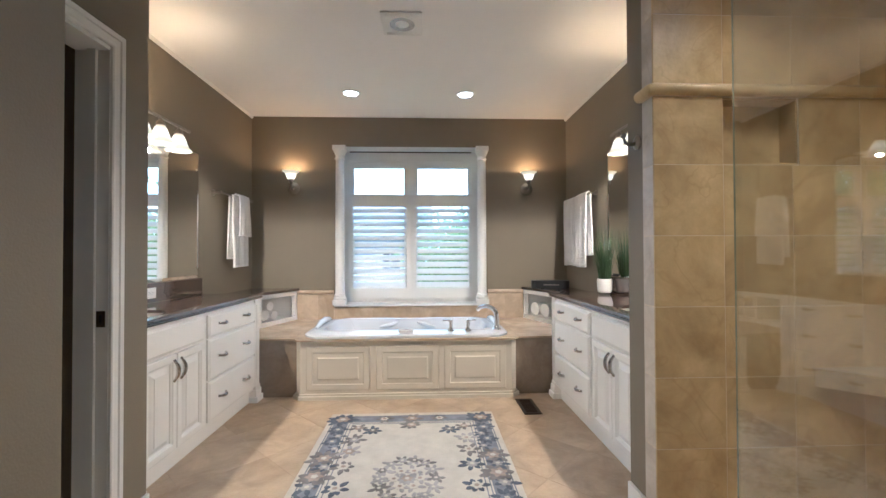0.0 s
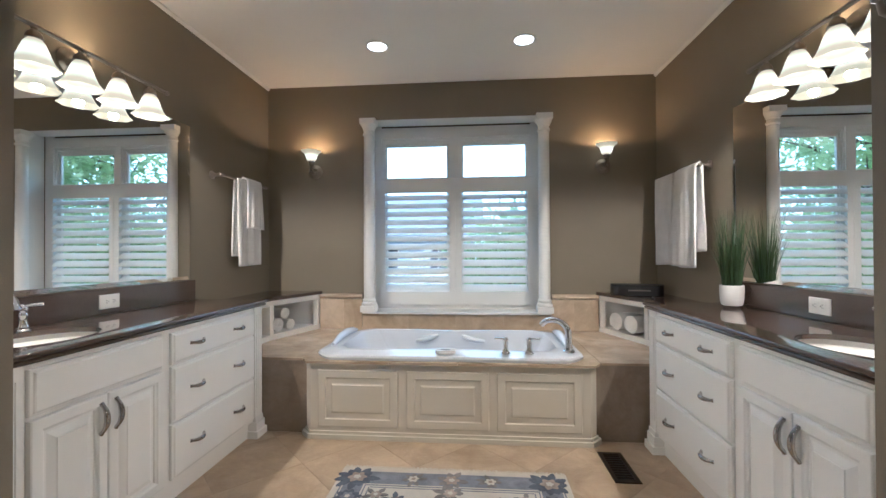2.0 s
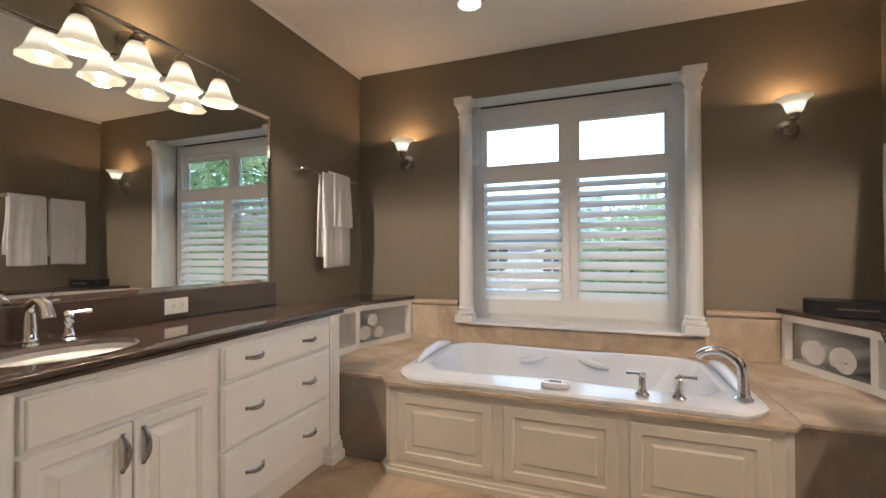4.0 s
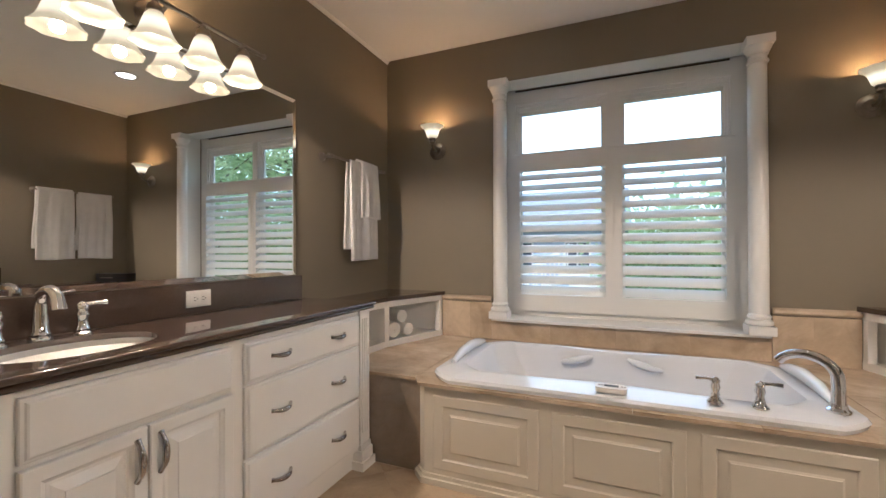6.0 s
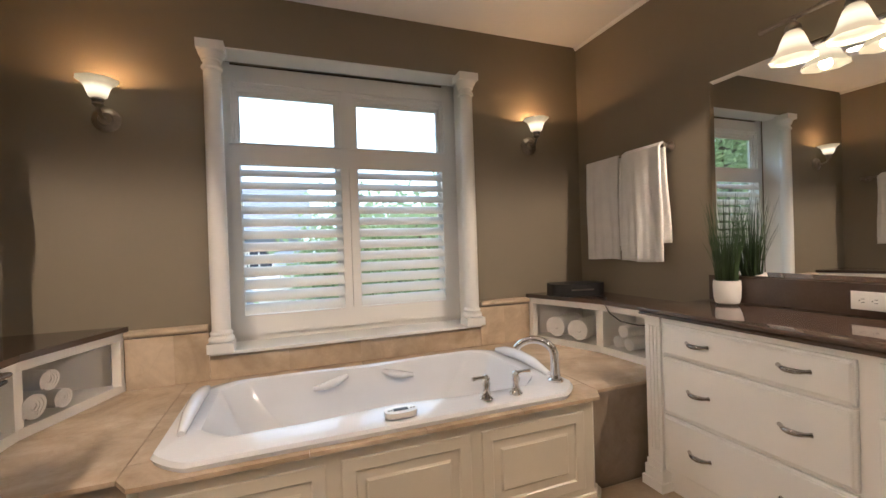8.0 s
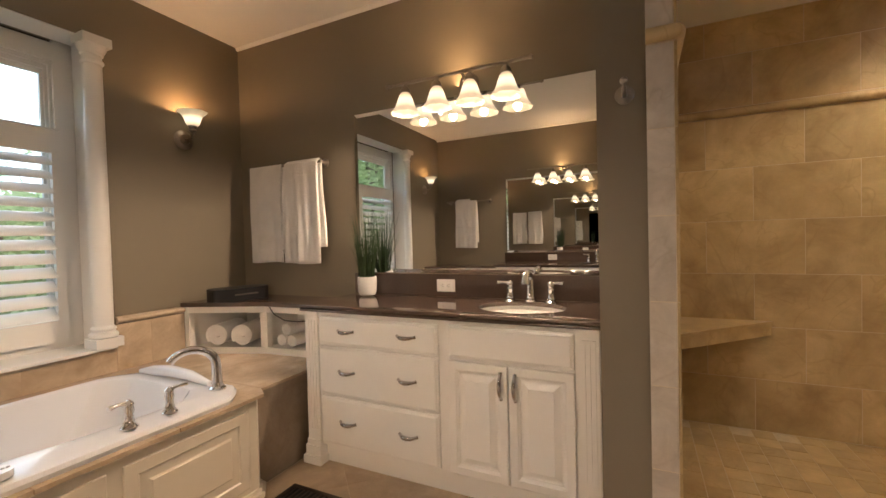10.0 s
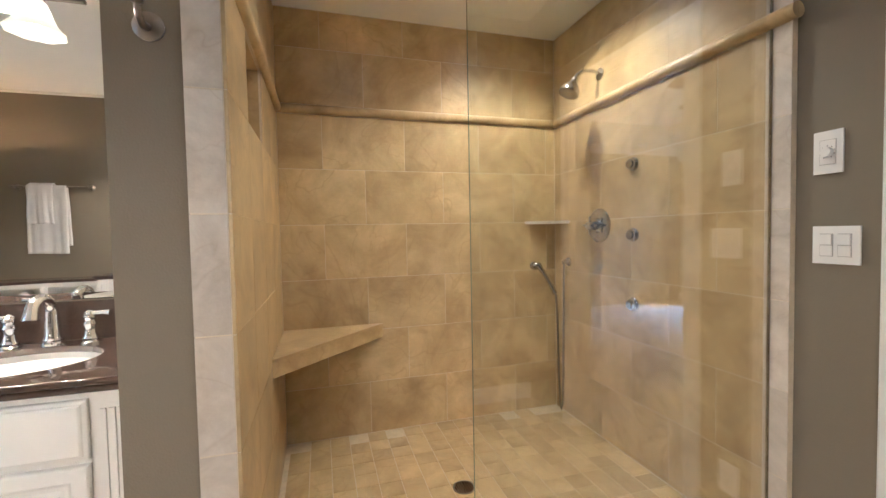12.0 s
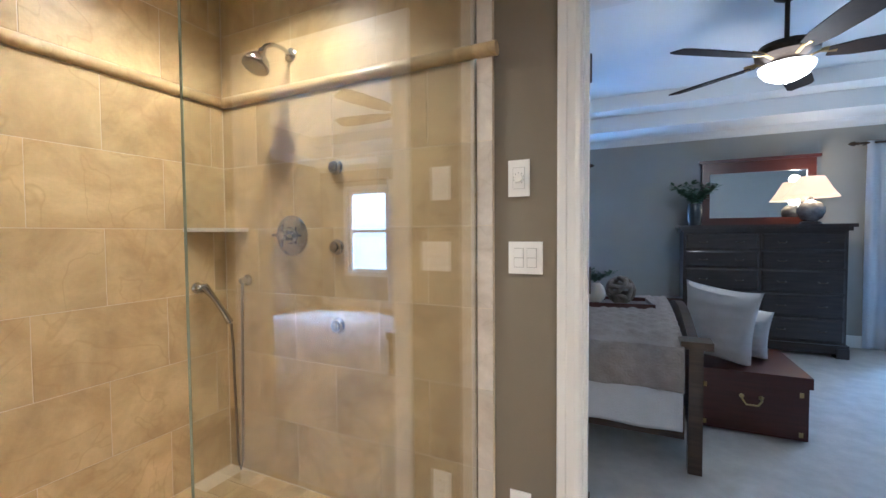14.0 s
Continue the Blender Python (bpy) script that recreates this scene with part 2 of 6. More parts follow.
def box(x0, x1, y0, y1, z0, z1, bm=None):
    bm = bm or bmesh.new()
    v = [bm.verts.new((x, y, z)) for z in (z0, z1) for y in (y0, y1) for x in (x0, x1)]
    for f in ((0, 2, 3, 1), (4, 5, 7, 6), (0, 1, 5, 4), (2, 6, 7, 3), (0, 4, 6, 2), (1, 3, 7, 5)):
        bm.faces.new([v[i] for i in f])
    return bm


def prism(points, z0, z1, bm=None):
    bm = bm or bmesh.new()
    lo, hi = [bm.verts.new((x, y, z0)) for x, y in points], [bm.verts.new((x, y, z1)) for x, y in points]
    bm.faces.new(lo[::-1])
    bm.faces.new(hi)
    k = len(points)
    for i in range(k):
        bm.faces.new((lo[i], lo[(i + 1) % k], hi[(i + 1) % k], hi[i]))
    return bm


def lathe(profile, m=None, seg=24, bm=None, wave=0.0, lobes=0):
    """Turns (radius, height) pairs round z; wave and lobes scallop the rim (the last pair most)."""
    bm = bm or bmesh.new()
    m = m or Matrix()
    rings = []
    for j, (r, z) in enumerate(profile):
        ring = []
        for i in range(seg):
            a = 2 * math.pi * i / seg
            k = 1 + (wave * math.cos(lobes * a) * (j / (len(profile) - 1)) ** 2 if lobes else 0)
            ring.append(bm.verts.new(m @ Vector((r * k * math.cos(a), r * k * math.sin(a), z))))
        rings.append(ring)
    for a, b in zip(rings, rings[1:]):
        for i in range(seg):
            bm.faces.new((a[i], a[(i + 1) % seg], b[(i + 1) % seg], b[i]))
    if profile[0][0] > 1e-4 and not lobes:
        bm.faces.new(rings[0][::-1])
        bm.faces.new(rings[-1])
    return bm


def tube(path, radius, seg=10, bm=None, flat=1.0):
    """A round bar along a path of points; radius may be a list."""
    bm = bm or bmesh.new()
    pts = [Vector(p) for p in path]
    rad = radius if isinstance(radius, (list, tuple)) else [radius] * len(pts)
    rings, side = [], None
    for i, p in enumerate(pts):
        d = (pts[min(i + 1, len(pts) - 1)] - pts[max(i - 1, 0)]).normalized()
        ref = side if side is not None else (Vector((0, 0, 1)) if abs(d.z) < 0.9 else Vector((1, 0, 0)))
        u = (ref - d * ref.dot(d)).normalized()
        side = u
        w = d.cross(u)
        rings.append([bm.verts.new(p + rad[i] * (math.cos(a) * u * flat + math.sin(a) * w)) for a in (2 * math.pi * k / seg for k in range(seg))])
    for a, b in zip(rings, rings[1:]):
        for k in range(seg):
            bm.faces.new((a[k], a[(k + 1) % seg], b[(k + 1) % seg], b[k]))
    bm.faces.new(rings[0][::-1])
    bm.faces.new(rings[-1])
    return bm


def arc(centre, r, a0, a1, n, plane="xz"):
    out = []
    for i in range(n + 1):
        a = radians(a0 + (a1 - a0) * i / n)
        u, v = r * math.cos(a), r * math.sin(a)
        c = Vector(centre)
        out.append(c + (Vector((u, 0, v)) if plane == "xz" else Vector((0, u, v)) if plane == "yz" else Vector((u, v, 0))))
    return out


def structure(name, bm, mat, label, category, bevel=0.0, smooth=False):
    return tagged(part(name, bm, mat, None, "", smooth, bevel), label, category, "", "structure")


def raised_panel(x0, x1, z0, z1, y, out, depth=0.012, frame_w=0.05):
    """A door or drawer front in the plane y whose face looks along out (-1 or 1 in y): frame, groove and raised field."""
    bm = bmesh.new()
    rings = []
    for inset, d in ((0, -0.018), (0, 0.0), (0.004, 0.003), (frame_w - 0.014, 0.003), (frame_w - 0.010, -0.002), (frame_w - 0.003, -0.006), (frame_w, -depth), (frame_w + 0.009, -depth), (frame_w + 0.034, 0.0), (frame_w + 0.035, 0.003)):
        yy = y + out * d
        rings.append([bm.verts.new(p) for p in ((x0 + inset, yy, z0 + inset), (x1 - inset, yy, z0 + inset), (x1 - inset, yy, z1 - inset), (x0 + inset, yy, z1 - inset))])
    for a, b in zip(rings, rings[1:]):
        for i in range(4):
            bm.faces.new((a[i], a[(i + 1) % 4], b[(i + 1) % 4], b[i]))
    bm.faces.new(rings[0])
    bm.faces.new(rings[-1])
    return bm


def slab_front(x0, x1, z0, z1, y, out):
    bm = bmesh.new()
    rings = []
    for inset, d in ((0, -0.018), (0, -0.007), (0.002, -0.004), (0.009, -0.002), (0.012, 0.002), (0.016, 0.004)):
        yy = y + out * d
        rings.append([bm.verts.new(p) for p in ((x0 + inset, yy, z0 + inset), (x1 - inset, yy, z0 + inset), (x1 - inset, yy, z1 - inset), (x0 + inset, yy, z1 - inset))])
    for a, b in zip(rings, rings[1:]):
        for i in range(4):
            bm.faces.new((a[i], a[(i + 1) % 4], b[(i + 1) % 4], b[i]))
    bm.faces.new(rings[0])
    bm.faces.new(rings[-1])
    return bm


# ---- structure ----
# centre line of the bathroom; both long sides mirror about it
XC, XL, XR, YB, H = -0.05, -1.80, 1.70, 4.66, 2.74
WX0, WX1, WZ0, WZ1 = -0.84, 0.74, 0.66, 2.416
YS = 2.012
SH_X, SH_Y0, SH_Y1, SH_H, SH_Z = 2.32, 0.085, 1.748, 2.44, 0.09

structure("floor", box(-2.9, 2.6, -0.06, 4.72, -0.12, -0.0025), GROUT, "sand-coloured grout bed under the travertine floor tiles", "floor")
structure("wall_left", box(XL - 0.12, XL, YS - 0.11, YB + 0.3, 0, H), PAINT, "taupe painted plaster wall beside the vanity", "wall")
structure("wall_right", box(XR, XR + 0.12, YS - 0.02, YB + 0.3, 0, H), PAINT, "taupe painted plaster wall beside the vanity", "wall")
back = box(XL, WX0, YB, YB + 0.3, 0, H)
box(WX1, XR, YB, YB + 0.3, 0, H, back)
box(WX0, WX1, YB, YB + 0.3, 0, WZ0 - 0.03, back)
box(WX0, WX1, YB, YB + 0.3, WZ1, H, back)
structure("wall_back", back, PAINT, "taupe painted plaster wall round the window recess", "wall")
structure("wall_left_return", box(-1.30, -1.18, 1.801, YS, 0, H, box(XL - 0.12, -1.30, YS - 0.11, YS, 0, H)), PAINT, "taupe painted wall end beside the closet door", "wall")
structure("wall_passage", box(-0.85, -0.73, 0.06, 1.03, 0, H, box(-1.18, -0.85, 0.91, 1.03, 0, H)), PAINT, "taupe painted passage wall with square corner", "wall")
structure("wall_closet_header", box(-1.30, -1.18, 1.03, 1.801, 2.084, H, box(-1.30, -1.18, 0.91, 1.09, 0, H)), PAINT, "taupe painted wall above the closet doorway", "wall")
closet = box(-2.9, -2.8, 0.2, 1.9, 0, H)
box(-2.8, -1.92, 1.90, 2.0, 0, H, closet)
box(-2.8, -1.30, 0.2, 0.3, 0, H, closet)
box(-1.30, -1.18, 0.2, 0.91, 0, H, closet)
structure("wall_closet", closet, PAINT, "taupe painted walls of the unlit closet", "wall")
front = box(-0.85, -0.24, -0.06, 0.06, 0, H)
box(0.631, 2.45, -0.06, 0.06, 0, H, front)
box(-0.24, 0.631, -0.06, 0.06, 2.08, H, front)
structure("wall_front", front, PAINT, "taupe painted wall round the bedroom doorway", "wall")
structure("wall_shower_back", box(SH_X + 0.0018, SH_X + 0.13, 0.06, YS, 0, H), GROUT, "shower back wall bed behind the travertine tiles", "wall")
NX0, NX1, NZ0, NZ1 = 1.385, 1.722, 1.592, 1.880
side_wall = box(1.10, SH_X + 0.003, 1.862, YS, 0, H)
box(1.10, NX0, 1.758, 1.862, 0, H, side_wall)
box(NX1, SH_X + 0.003, 1.758, 1.862, 0, H, side_wall)
box(NX0, NX1, 1.758, 1.862, 0, NZ0, side_wall)
box(NX0, NX1, 1.758, 1.862, NZ1, H, side_wall)
structure("wall_shower_side", side_wall, PAINT, "taupe painted wall end between vanity and shower", "wall")
side_bed = box(1.084, NX0, 1.7498, 1.7575, 0.02, SH_H)
box(NX1, SH_X + 0.003, 1.7498, 1.7575, 0.02, SH_H, side_bed)
box(NX0, NX1, 1.7498, 1.7575, 0.02, NZ0, side_bed)
box(NX0, NX1, 1.7498, 1.7575, NZ1, SH_H, side_bed)
box(1.0835, 1.0995, 1.7585, 1.843, 0.0, H, side_bed)
structure("wall_shower_side_bed", side_bed, GROUT, "sand grout bed behind the shower tiles", "wall")
structure("wall_shower_header", box(0.95, 1.10, 0.06, 1.758, SH_H, H), PAINT, "taupe painted bulkhead over the shower opening", "wall")
structure("ceiling", box(-2.9, 2.5, -0.06, YB + 0.3, H, H + 0.1), CEIL, "smooth matte white painted ceiling", "ceiling")
structure("ceiling_shower", box(1.10, SH_X + 0.01, 0.06, 1.758, SH_H, SH_H + 0.08), CEIL, "lower matte white ceiling over the shower", "ceiling")
for side, x in ((-1, XL), (1, XR)):
    cr = bmesh.new()
    prof = [(0, 0), (0, -0.022), (0.005, -0.022), (0.018, -0.007), (0.018, 0)]
    ends = [[cr.verts.new((x - side * a, y, H - 0.002 + b)) for a, b in prof] for y in (YS, YB)]
    for i in range(5):
        cr.faces.new((ends[0][i], ends[0][(i + 1) % 5], ends[1][(i + 1) % 5], ends[1][i]))
    structure("trim_crown", cr, CEIL, "small white painted crown moulding under the ceiling", "moulding")


# closet doorway in the left wall end
def stepped_leg(prof, place, z0, z1):
    """A leg whose top is mitred to meet the head."""
    bm = bmesh.new()
    lo, hi = [bm.verts.new(place(a, o, z0)) for a, o in prof], [bm.verts.new(place(a, o, z1 + a)) for a, o in prof]
    k = len(prof)
    for i in range(k):
        bm.faces.new((lo[i], lo[(i + 1) % k], hi[(i + 1) % k], hi[i]))
    bm.faces.new(lo[::-1])
    bm.faces.new(hi)
    return bm


LEG = [(0, 0), (0, 0.010), (0.006, 0.014), (0.018, 0.014), (0.022, 0.011), (0.046, 0.013), (0.050, 0.019), (0.072, 0.021), (0.078, 0.017), (0.078, 0)]


def head_board(prof, place, s0, s1):
    """A head whose profile runs upward and whose length runs from s0 to s1."""
    bm = bmesh.new()
    a, b = [bm.verts.new(place(s0 - u, o, u)) for u, o in prof], [bm.verts.new(place(s1 + u, o, u)) for u, o in prof]
    k = len(prof)
    for i in range(k):
        bm.faces.new((a[i], a[(i + 1) % k], b[(i + 1) % k], b[i]))
    bm.faces.new(a[::-1])
    bm.faces.new(b)
    return bm


SLIM_LEG = [(u * 0.8, o) for u, o in LEG]
closet_frame = thing("door_frame", "white painted closet door frame with stepped casing", "door frame", (-1.18, 1.776, 0), kind="structure")
for nm, b in (("casing_leg", stepped_leg(SLIM_LEG, lambda a, o, z: (o, 0.002 + a, z), 0, 2.069)),
              ("casing_leg", stepped_leg(SLIM_LEG, lambda a, o, z: (o, -0.668 - a, z), 0, 2.069)),
              ("casing_head", head_board(SLIM_LEG, lambda s, o, u: (o, s, 2.069 + u), -0.668, 0.002)),
              ("jamb", box(-0.14, -0.001, 0.0, 0.022, 0, 2.069)), ("jamb", box(-0.14, -0.001, -0.691, -0.668, 0, 2.069)),
              ("jamb_head", box(-0.14, -0.001, -0.668, 0.0, 2.054, 2.079)), ("door_stop", box(-0.085, -0.05, -0.012, 0.0, 0, 2.054))):
    part(nm, b, TRIM, closet_frame, bevel=0.0015)
strike = part("strike_plate", box(-0.045, -0.012, -0.004, 0.0, 0.92, 0.985), BRONZE, closet_frame, "dark bronze strike plate", bevel=0.001)
part("strike_hole", box(-0.034, -0.022, -0.0055, -0.004, 0.935, 0.97), DARK_GAP, strike)

entry_frame = thing("door_frame", "white painted bedroom door frame with stepped casing", "door frame", (0.611, 0.06, 0), kind="structure")
for nm, b in (("casing_leg", stepped_leg(LEG, lambda a, o, z: (0.004 + a, o, z), 0, 2.06)),
              ("casing_leg", stepped_leg(LEG, lambda a, o, z: (-0.835 - a, o, z), 0, 2.06)),
              ("casing_head", head_board(LEG, lambda s, o, u: (s, o, 2.06 + u), -0.835, 0.004)),
              ("jamb", box(0.0, 0.019, -0.14, -0.001, 0, 2.06)), ("jamb", box(-0.85, -0.83, -0.14, -0.001, 0, 2.06)),
              ("jamb_head", box(-0.83, 0.0, -0.14, -0.001, 2.045, 2.075)), ("door_stop", box(-0.011, 0.0, -0.085, -0.045, 0, 2.045)),
              ("casing_leg", stepped_leg(LEG, lambda a, o, z: (0.004 + a, -0.122 - o, z), 0, 2.06))):
    part(nm, b, TRIM, entry_frame, bevel=0.0015)
for z in (0.2, 1.04, 1.80):
    hinge = part("hinge", box(-0.003, 0.0, -0.135, -0.1, z, z + 0.09), BRONZE, entry_frame, "dark bronze hinge", bevel=0.0008)
    part("hinge_pin", lathe([(0.006, 0), (0.006, 0.1)], pose(-0.006, -0.14, z - 0.005), 10), BRONZE, hinge)


def baseboard(x0, x1, y0, y1):
    b = box(x0, x1, y0, y1, 0.002, 0.115)
    return structure("baseboard", b, TRIM, "white painted baseboard", "baseboard", 0.004)


baseboard(-1.178, -1.164, 1.902, YS - 0.002)
baseboard(1.084, 1.098, 1.848, YS - 0.002)
baseboard(0.694, 0.915, 0.062, 0.076)
baseboard(-0.728, -0.714, 0.08, 1.028)


# ---- bathroom ----
class Kit:
    """A thing given in coordinates of the left side; side 1 mirrors it to the right."""

    def __init__(self, name, label, category, at, side=-1, dy=0.0, group="", kind=""):
        self.side, self.dy = side, dy
        self.o = self.go(Vector(at))
        self.top = thing(name, label, category, self.o, 0, group, kind)

    def go(self, p):
        return Vector((p.x if self.side < 0 else 2 * XC - p.x, p.y + self.dy, p.z))

    def add(self, name, bm, mat, parent=None, label="", smooth=False, bevel=0.0):
        for v in bm.verts:
            v.co = self.go(v.co) - self.o
        return part(name, bm, mat, parent or self.top, label, smooth, bevel)


def swap_xy(bm):
    for v in bm.verts:
        v.co = Vector((v.co.y, v.co.x, v.co.z))
    return bm


def pull(kit, parent, x, y, z, upright=False, half=0.05):
    """An arched cabinet pull with flared feet, standing out along +x."""
    pts, rad = [], []
    for i in range(13):
        a = -1 + i / 6
        pts.append((x + 0.026 * (1 - abs(a) ** 2.4), y + (0 if upright else a * half), z + (a * half if upright else 0.002 - 0.004 * (1 - a * a))))
        rad.append(0.0055 + 0.005 * (1 - a * a) if abs(a) < 0.9 else 0.0095)
    kit.add("pull", tube(pts, rad, 10), PEWTER, parent, "polished pewter bow pull", True)


def vanity(side, dy):
    k = Kit("vanity_cabinet", "cream white vanity cabinet with raised panel doors and pewter pulls", "cabinet", (-1.55, 2.8, 0), side, dy, "bathroom vanities")
    fx, y0, y1 = -1.31, 2.017 - (0.035 if side < 0 else 0), 3.575
    k.add("carcass", box(XL + 0.002, fx, y0 if side > 0 else 2.014 - dy, y1, 0.105, 0.846), CABINET, bevel=0.002)
    k.add("toe_kick", box(XL + 0.002, fx - 0.03, y0 + 0.03 if side > 0 else 2.016 - dy, y1 - 0.03, 0.002, 0.106), CABINET)
    for z0, z1 in ((0.672, 0.822), (0.397, 0.662), (0.128, 0.387)):
        d = k.add("drawer", swap_xy(slab_front(2.747, 3.470, z0, z1, fx + 0.02, 1)), CABINET)
        for y in (2.915, 3.284):
            pull(k, d, fx + 0.022, y, (z0 + z1) / 2 + 0.004)
    k.add("false_drawer", swap_xy(slab_front(2.122, 2.692, 0.672, 0.826, fx + 0.02, 1)), CABINET)
    for a, b, h in ((2.122, 2.401, 2.372), (2.407, 2.692, 2.437)):
        d = k.add("door", swap_xy(raised_panel(a, b, 0.128, 0.658, fx + 0.02, 1)), CABINET)
        pull(k, d, fx + 0.022, h, 0.570, True, 0.058)
    for a, b in ((2.024, 2.108), (3.486, 3.572)):
        if a < 2.5 and side < 0:
            a, b = a + 0.004, b
        w = b - a
        pil = k.add("pilaster", box(fx - 0.002, fx + 0.014, a, b, 0.12, 0.846), CABINET, None, "fluted pilaster", bevel=0.002)
        for f in range(3):
            c = a + w * (0.26 + 0.24 * f)
            k.add("flute", box(fx + 0.0135, fx + 0.020, c - 0.007, c + 0.007, 0.19, 0.80), CABINET, pil, bevel=0.003)
        q = bmesh.new()
        box(fx - 0.05, fx + 0.040, a - 0.016, b + 0.018, 0.0, 0.045, q)
        box(fx - 0.05, fx + 0.028, a - 0.008, b + 0.010, 0.045, 0.10, q)
        box(fx - 0.002, fx + 0.020, a - 0.003, b + 0.004, 0.10, 0.13, q)
        k.add("plinth_block", q, CABINET, bevel=0.006)
    return k


def ring_pts(cx, cy, a, b, n=40, p=2.0):
    out = []
    for i in range(n):
        t = 2 * math.pi * i / n
        c, s = math.cos(t), math.sin(t)
        out.append((cx + a * math.copysign(abs(c) ** (2 / p), c), cy + b * math.copysign(abs(s) ** (2 / p), s)))
    return out


def slab_with_hole(outer, hole, z0, z1, edge=0.006):
    """A slab whose outline eases at the top edge, with a hole; outer and hole are outlines of the same count."""
    bm = bmesh.new()
    cx, cy = sum(p[0] for p in outer) / len(outer), sum(p[1] for p in outer) / len(outer)

    def ring(pts, z, shrink=0.0):
        res = []
        for x, y in pts:
            dx = -shrink if x > cx else shrink
            dy = -shrink if y > cy else shrink
            res.append(bm.verts.new((x + dx, y + dy, z)))
        return res

    bend = [(edge * (1 - math.sin(a)), edge * (1 - math.cos(a))) for a in (radians(18 * i) for i in range(6))]
    rings = [ring(hole, z0)] + [ring(outer, z0 + z, d) for d, z in bend] + [ring(outer, z1 - z, d) for d, z in bend[::-1]] + [ring(hole, z1)]
    k = len(outer)
    for a, b in zip(rings, rings[1:] + rings[:1]):
        for i in range(k):
            bm.faces.new((a[i], a[(i + 1) % k], b[(i + 1) % k], b[i]))
    return bm


def outline_square(x0, x1, y0, y1, cx, cy, n=40):
    """n points on a rectangle's outline, each on the ray from (cx, cy) at even angles, with the corners kept."""
    corners = [math.atan2(y - cy, x - cx) for x, y in ((x1, y1), (x0, y1), (x0, y0), (x1, y0))]
    angles = [2 * math.pi * i / n for i in range(n)]
    for c in corners:
        j = min(range(n), key=lambda i: abs(((angles[i] - c + math.pi) % (2 * math.pi)) - math.pi))
        angles[j] = c % (2 * math.pi)
    angles.sort()
    out = []
    for t in angles:
        c, s = math.cos(t), math.sin(t)
        r = min([(x1 - cx) / c if c > 1e-9 else 9e9, (x0 - cx) / c if c < -1e-9 else 9e9, (y1 - cy) / s if s > 1e-9 else 9e9, (y0 - cy) / s if s < -1e-9 else 9e9])
        out.append((cx + r * c, cy + r * s))
    return out, [(t) for t in angles]


def countertop(side, dy, sy):
    ycut = 2.014 - dy
    k = Kit("countertop", "polished dark brown quartz vanity top with eased edge", "countertop", (-1.53, 2.8, 0.846), side, dy, "vanity tops")
    cx, cy = -1.52, sy - dy
    outer, ang = outline_square(XL + 0.002, -1.268, ycut, 3.60, cx, cy)
    hole = [(cx + 0.165 * math.cos(t), cy + 0.215 * math.sin(t)) for t in ang]
    k.add("slab", slab_with_hole(outer, hole, 0.866, 0.885, 0.009), QUARTZ, smooth=True)
    o2, _ = outline_square(XL + 0.002, -1.276, ycut, 3.592, cx, cy)
    h2 = [(cx + 0.186 * math.cos(t), cy + 0.236 * math.sin(t)) for t in ang]
    k.add("lower_edge", slab_with_hole(o2, h2, 0.847, 0.8655, 0.009), QUARTZ, smooth=True)
    k.add("backsplash", box(XL + 0.001, XL + 0.022, ycut, 3.588, 0.886, 1.018), QUARTZ, bevel=0.003)
    b = Kit("sink", "white porcelain undermount oval sink basin", "sink", (cx, cy, 0.72), side, dy, "oval sinks")
    bm = bmesh.new()
    rings = []
    for s, z in ((1.06, 0.8648), (0.99, 0.8648), (0.975, 0.835), (0.88, 0.775), (0.68, 0.735), (0.35, 0.718), (0.1, 0.714)):
        rings.append([bm.verts.new((cx + 0.172 * s * math.cos(t), cy + 0.222 * s * math.sin(t), z)) for t in ang])
    for r0, r1 in zip(rings, rings[1:]):
        for i in range(len(ang)):
            bm.faces.new((r0[i], r0[(i + 1) % len(ang)], r1[(i + 1) % len(ang)], r1[i]))
    bm.faces.new(rings[-1])
    b.add("basin", bm, PORCELAIN, smooth=True)
    b.add("drain", lathe([(0.0001, 0.716), (0.022, 0.718), (0.024, 0.716), (0.024, 0.71)], pose(cx, cy, 0), 20), CHROME, None, "chrome drain", True)
    f = Kit("sink_faucet", "polished chrome widespread faucet with gooseneck spout and lever handles", "faucet", (-1.72, cy, 0.885), side, dy, "sink faucets")
    f.add("spout_base", lathe([(0.032, 0.885), (0.032, 0.891), (0.026, 0.897), (0.029, 0.903), (0.023, 0.915), (0.021, 0.955)], pose(-1.72, cy, 0), 20), CHROME, smooth=True)
    pts = [(-1.72, cy, 0.95), (-1.72, cy, 0.985)] + [(-1.668 - 0.052 * math.cos(radians(a)), cy, 0.995 + 0.05 * math.sin(radians(a))) for a in range(0, 166, 15)] + [(-1.612, cy, 0.985)]
    f.add("spout", tube(pts, [0.021, 0.019, 0.0175] + [0.0165] * (len(pts) - 5) + [0.0175, 0.021], 16), CHROME, smooth=True)
    for s in (-1, 1):
        y = cy + s * 0.108
        h = f.add("handle_base", lathe([(0.029, 0.885), (0.029, 0.890), (0.022, 0.896), (0.024, 0.902), (0.018, 0.915), (0.015, 0.935), (0.020, 0.950), (0.015, 0.962), (0.019, 0.974), (0.015, 0.987), (0.004, 0.995)], pose(-1.71, y, 0), 18), CHROME, smooth=True)
        f.add("lever", tube([(-1.71, y, 0.982), (-1.705, y + s * 0.02, 0.985), (-1.70, y + s * 0.045, 0.986), (-1.695, y + s * 0.066, 0.985)], [0.009, 0.007, 0.008, 0.010], 12), CHROME, h, smooth=True)


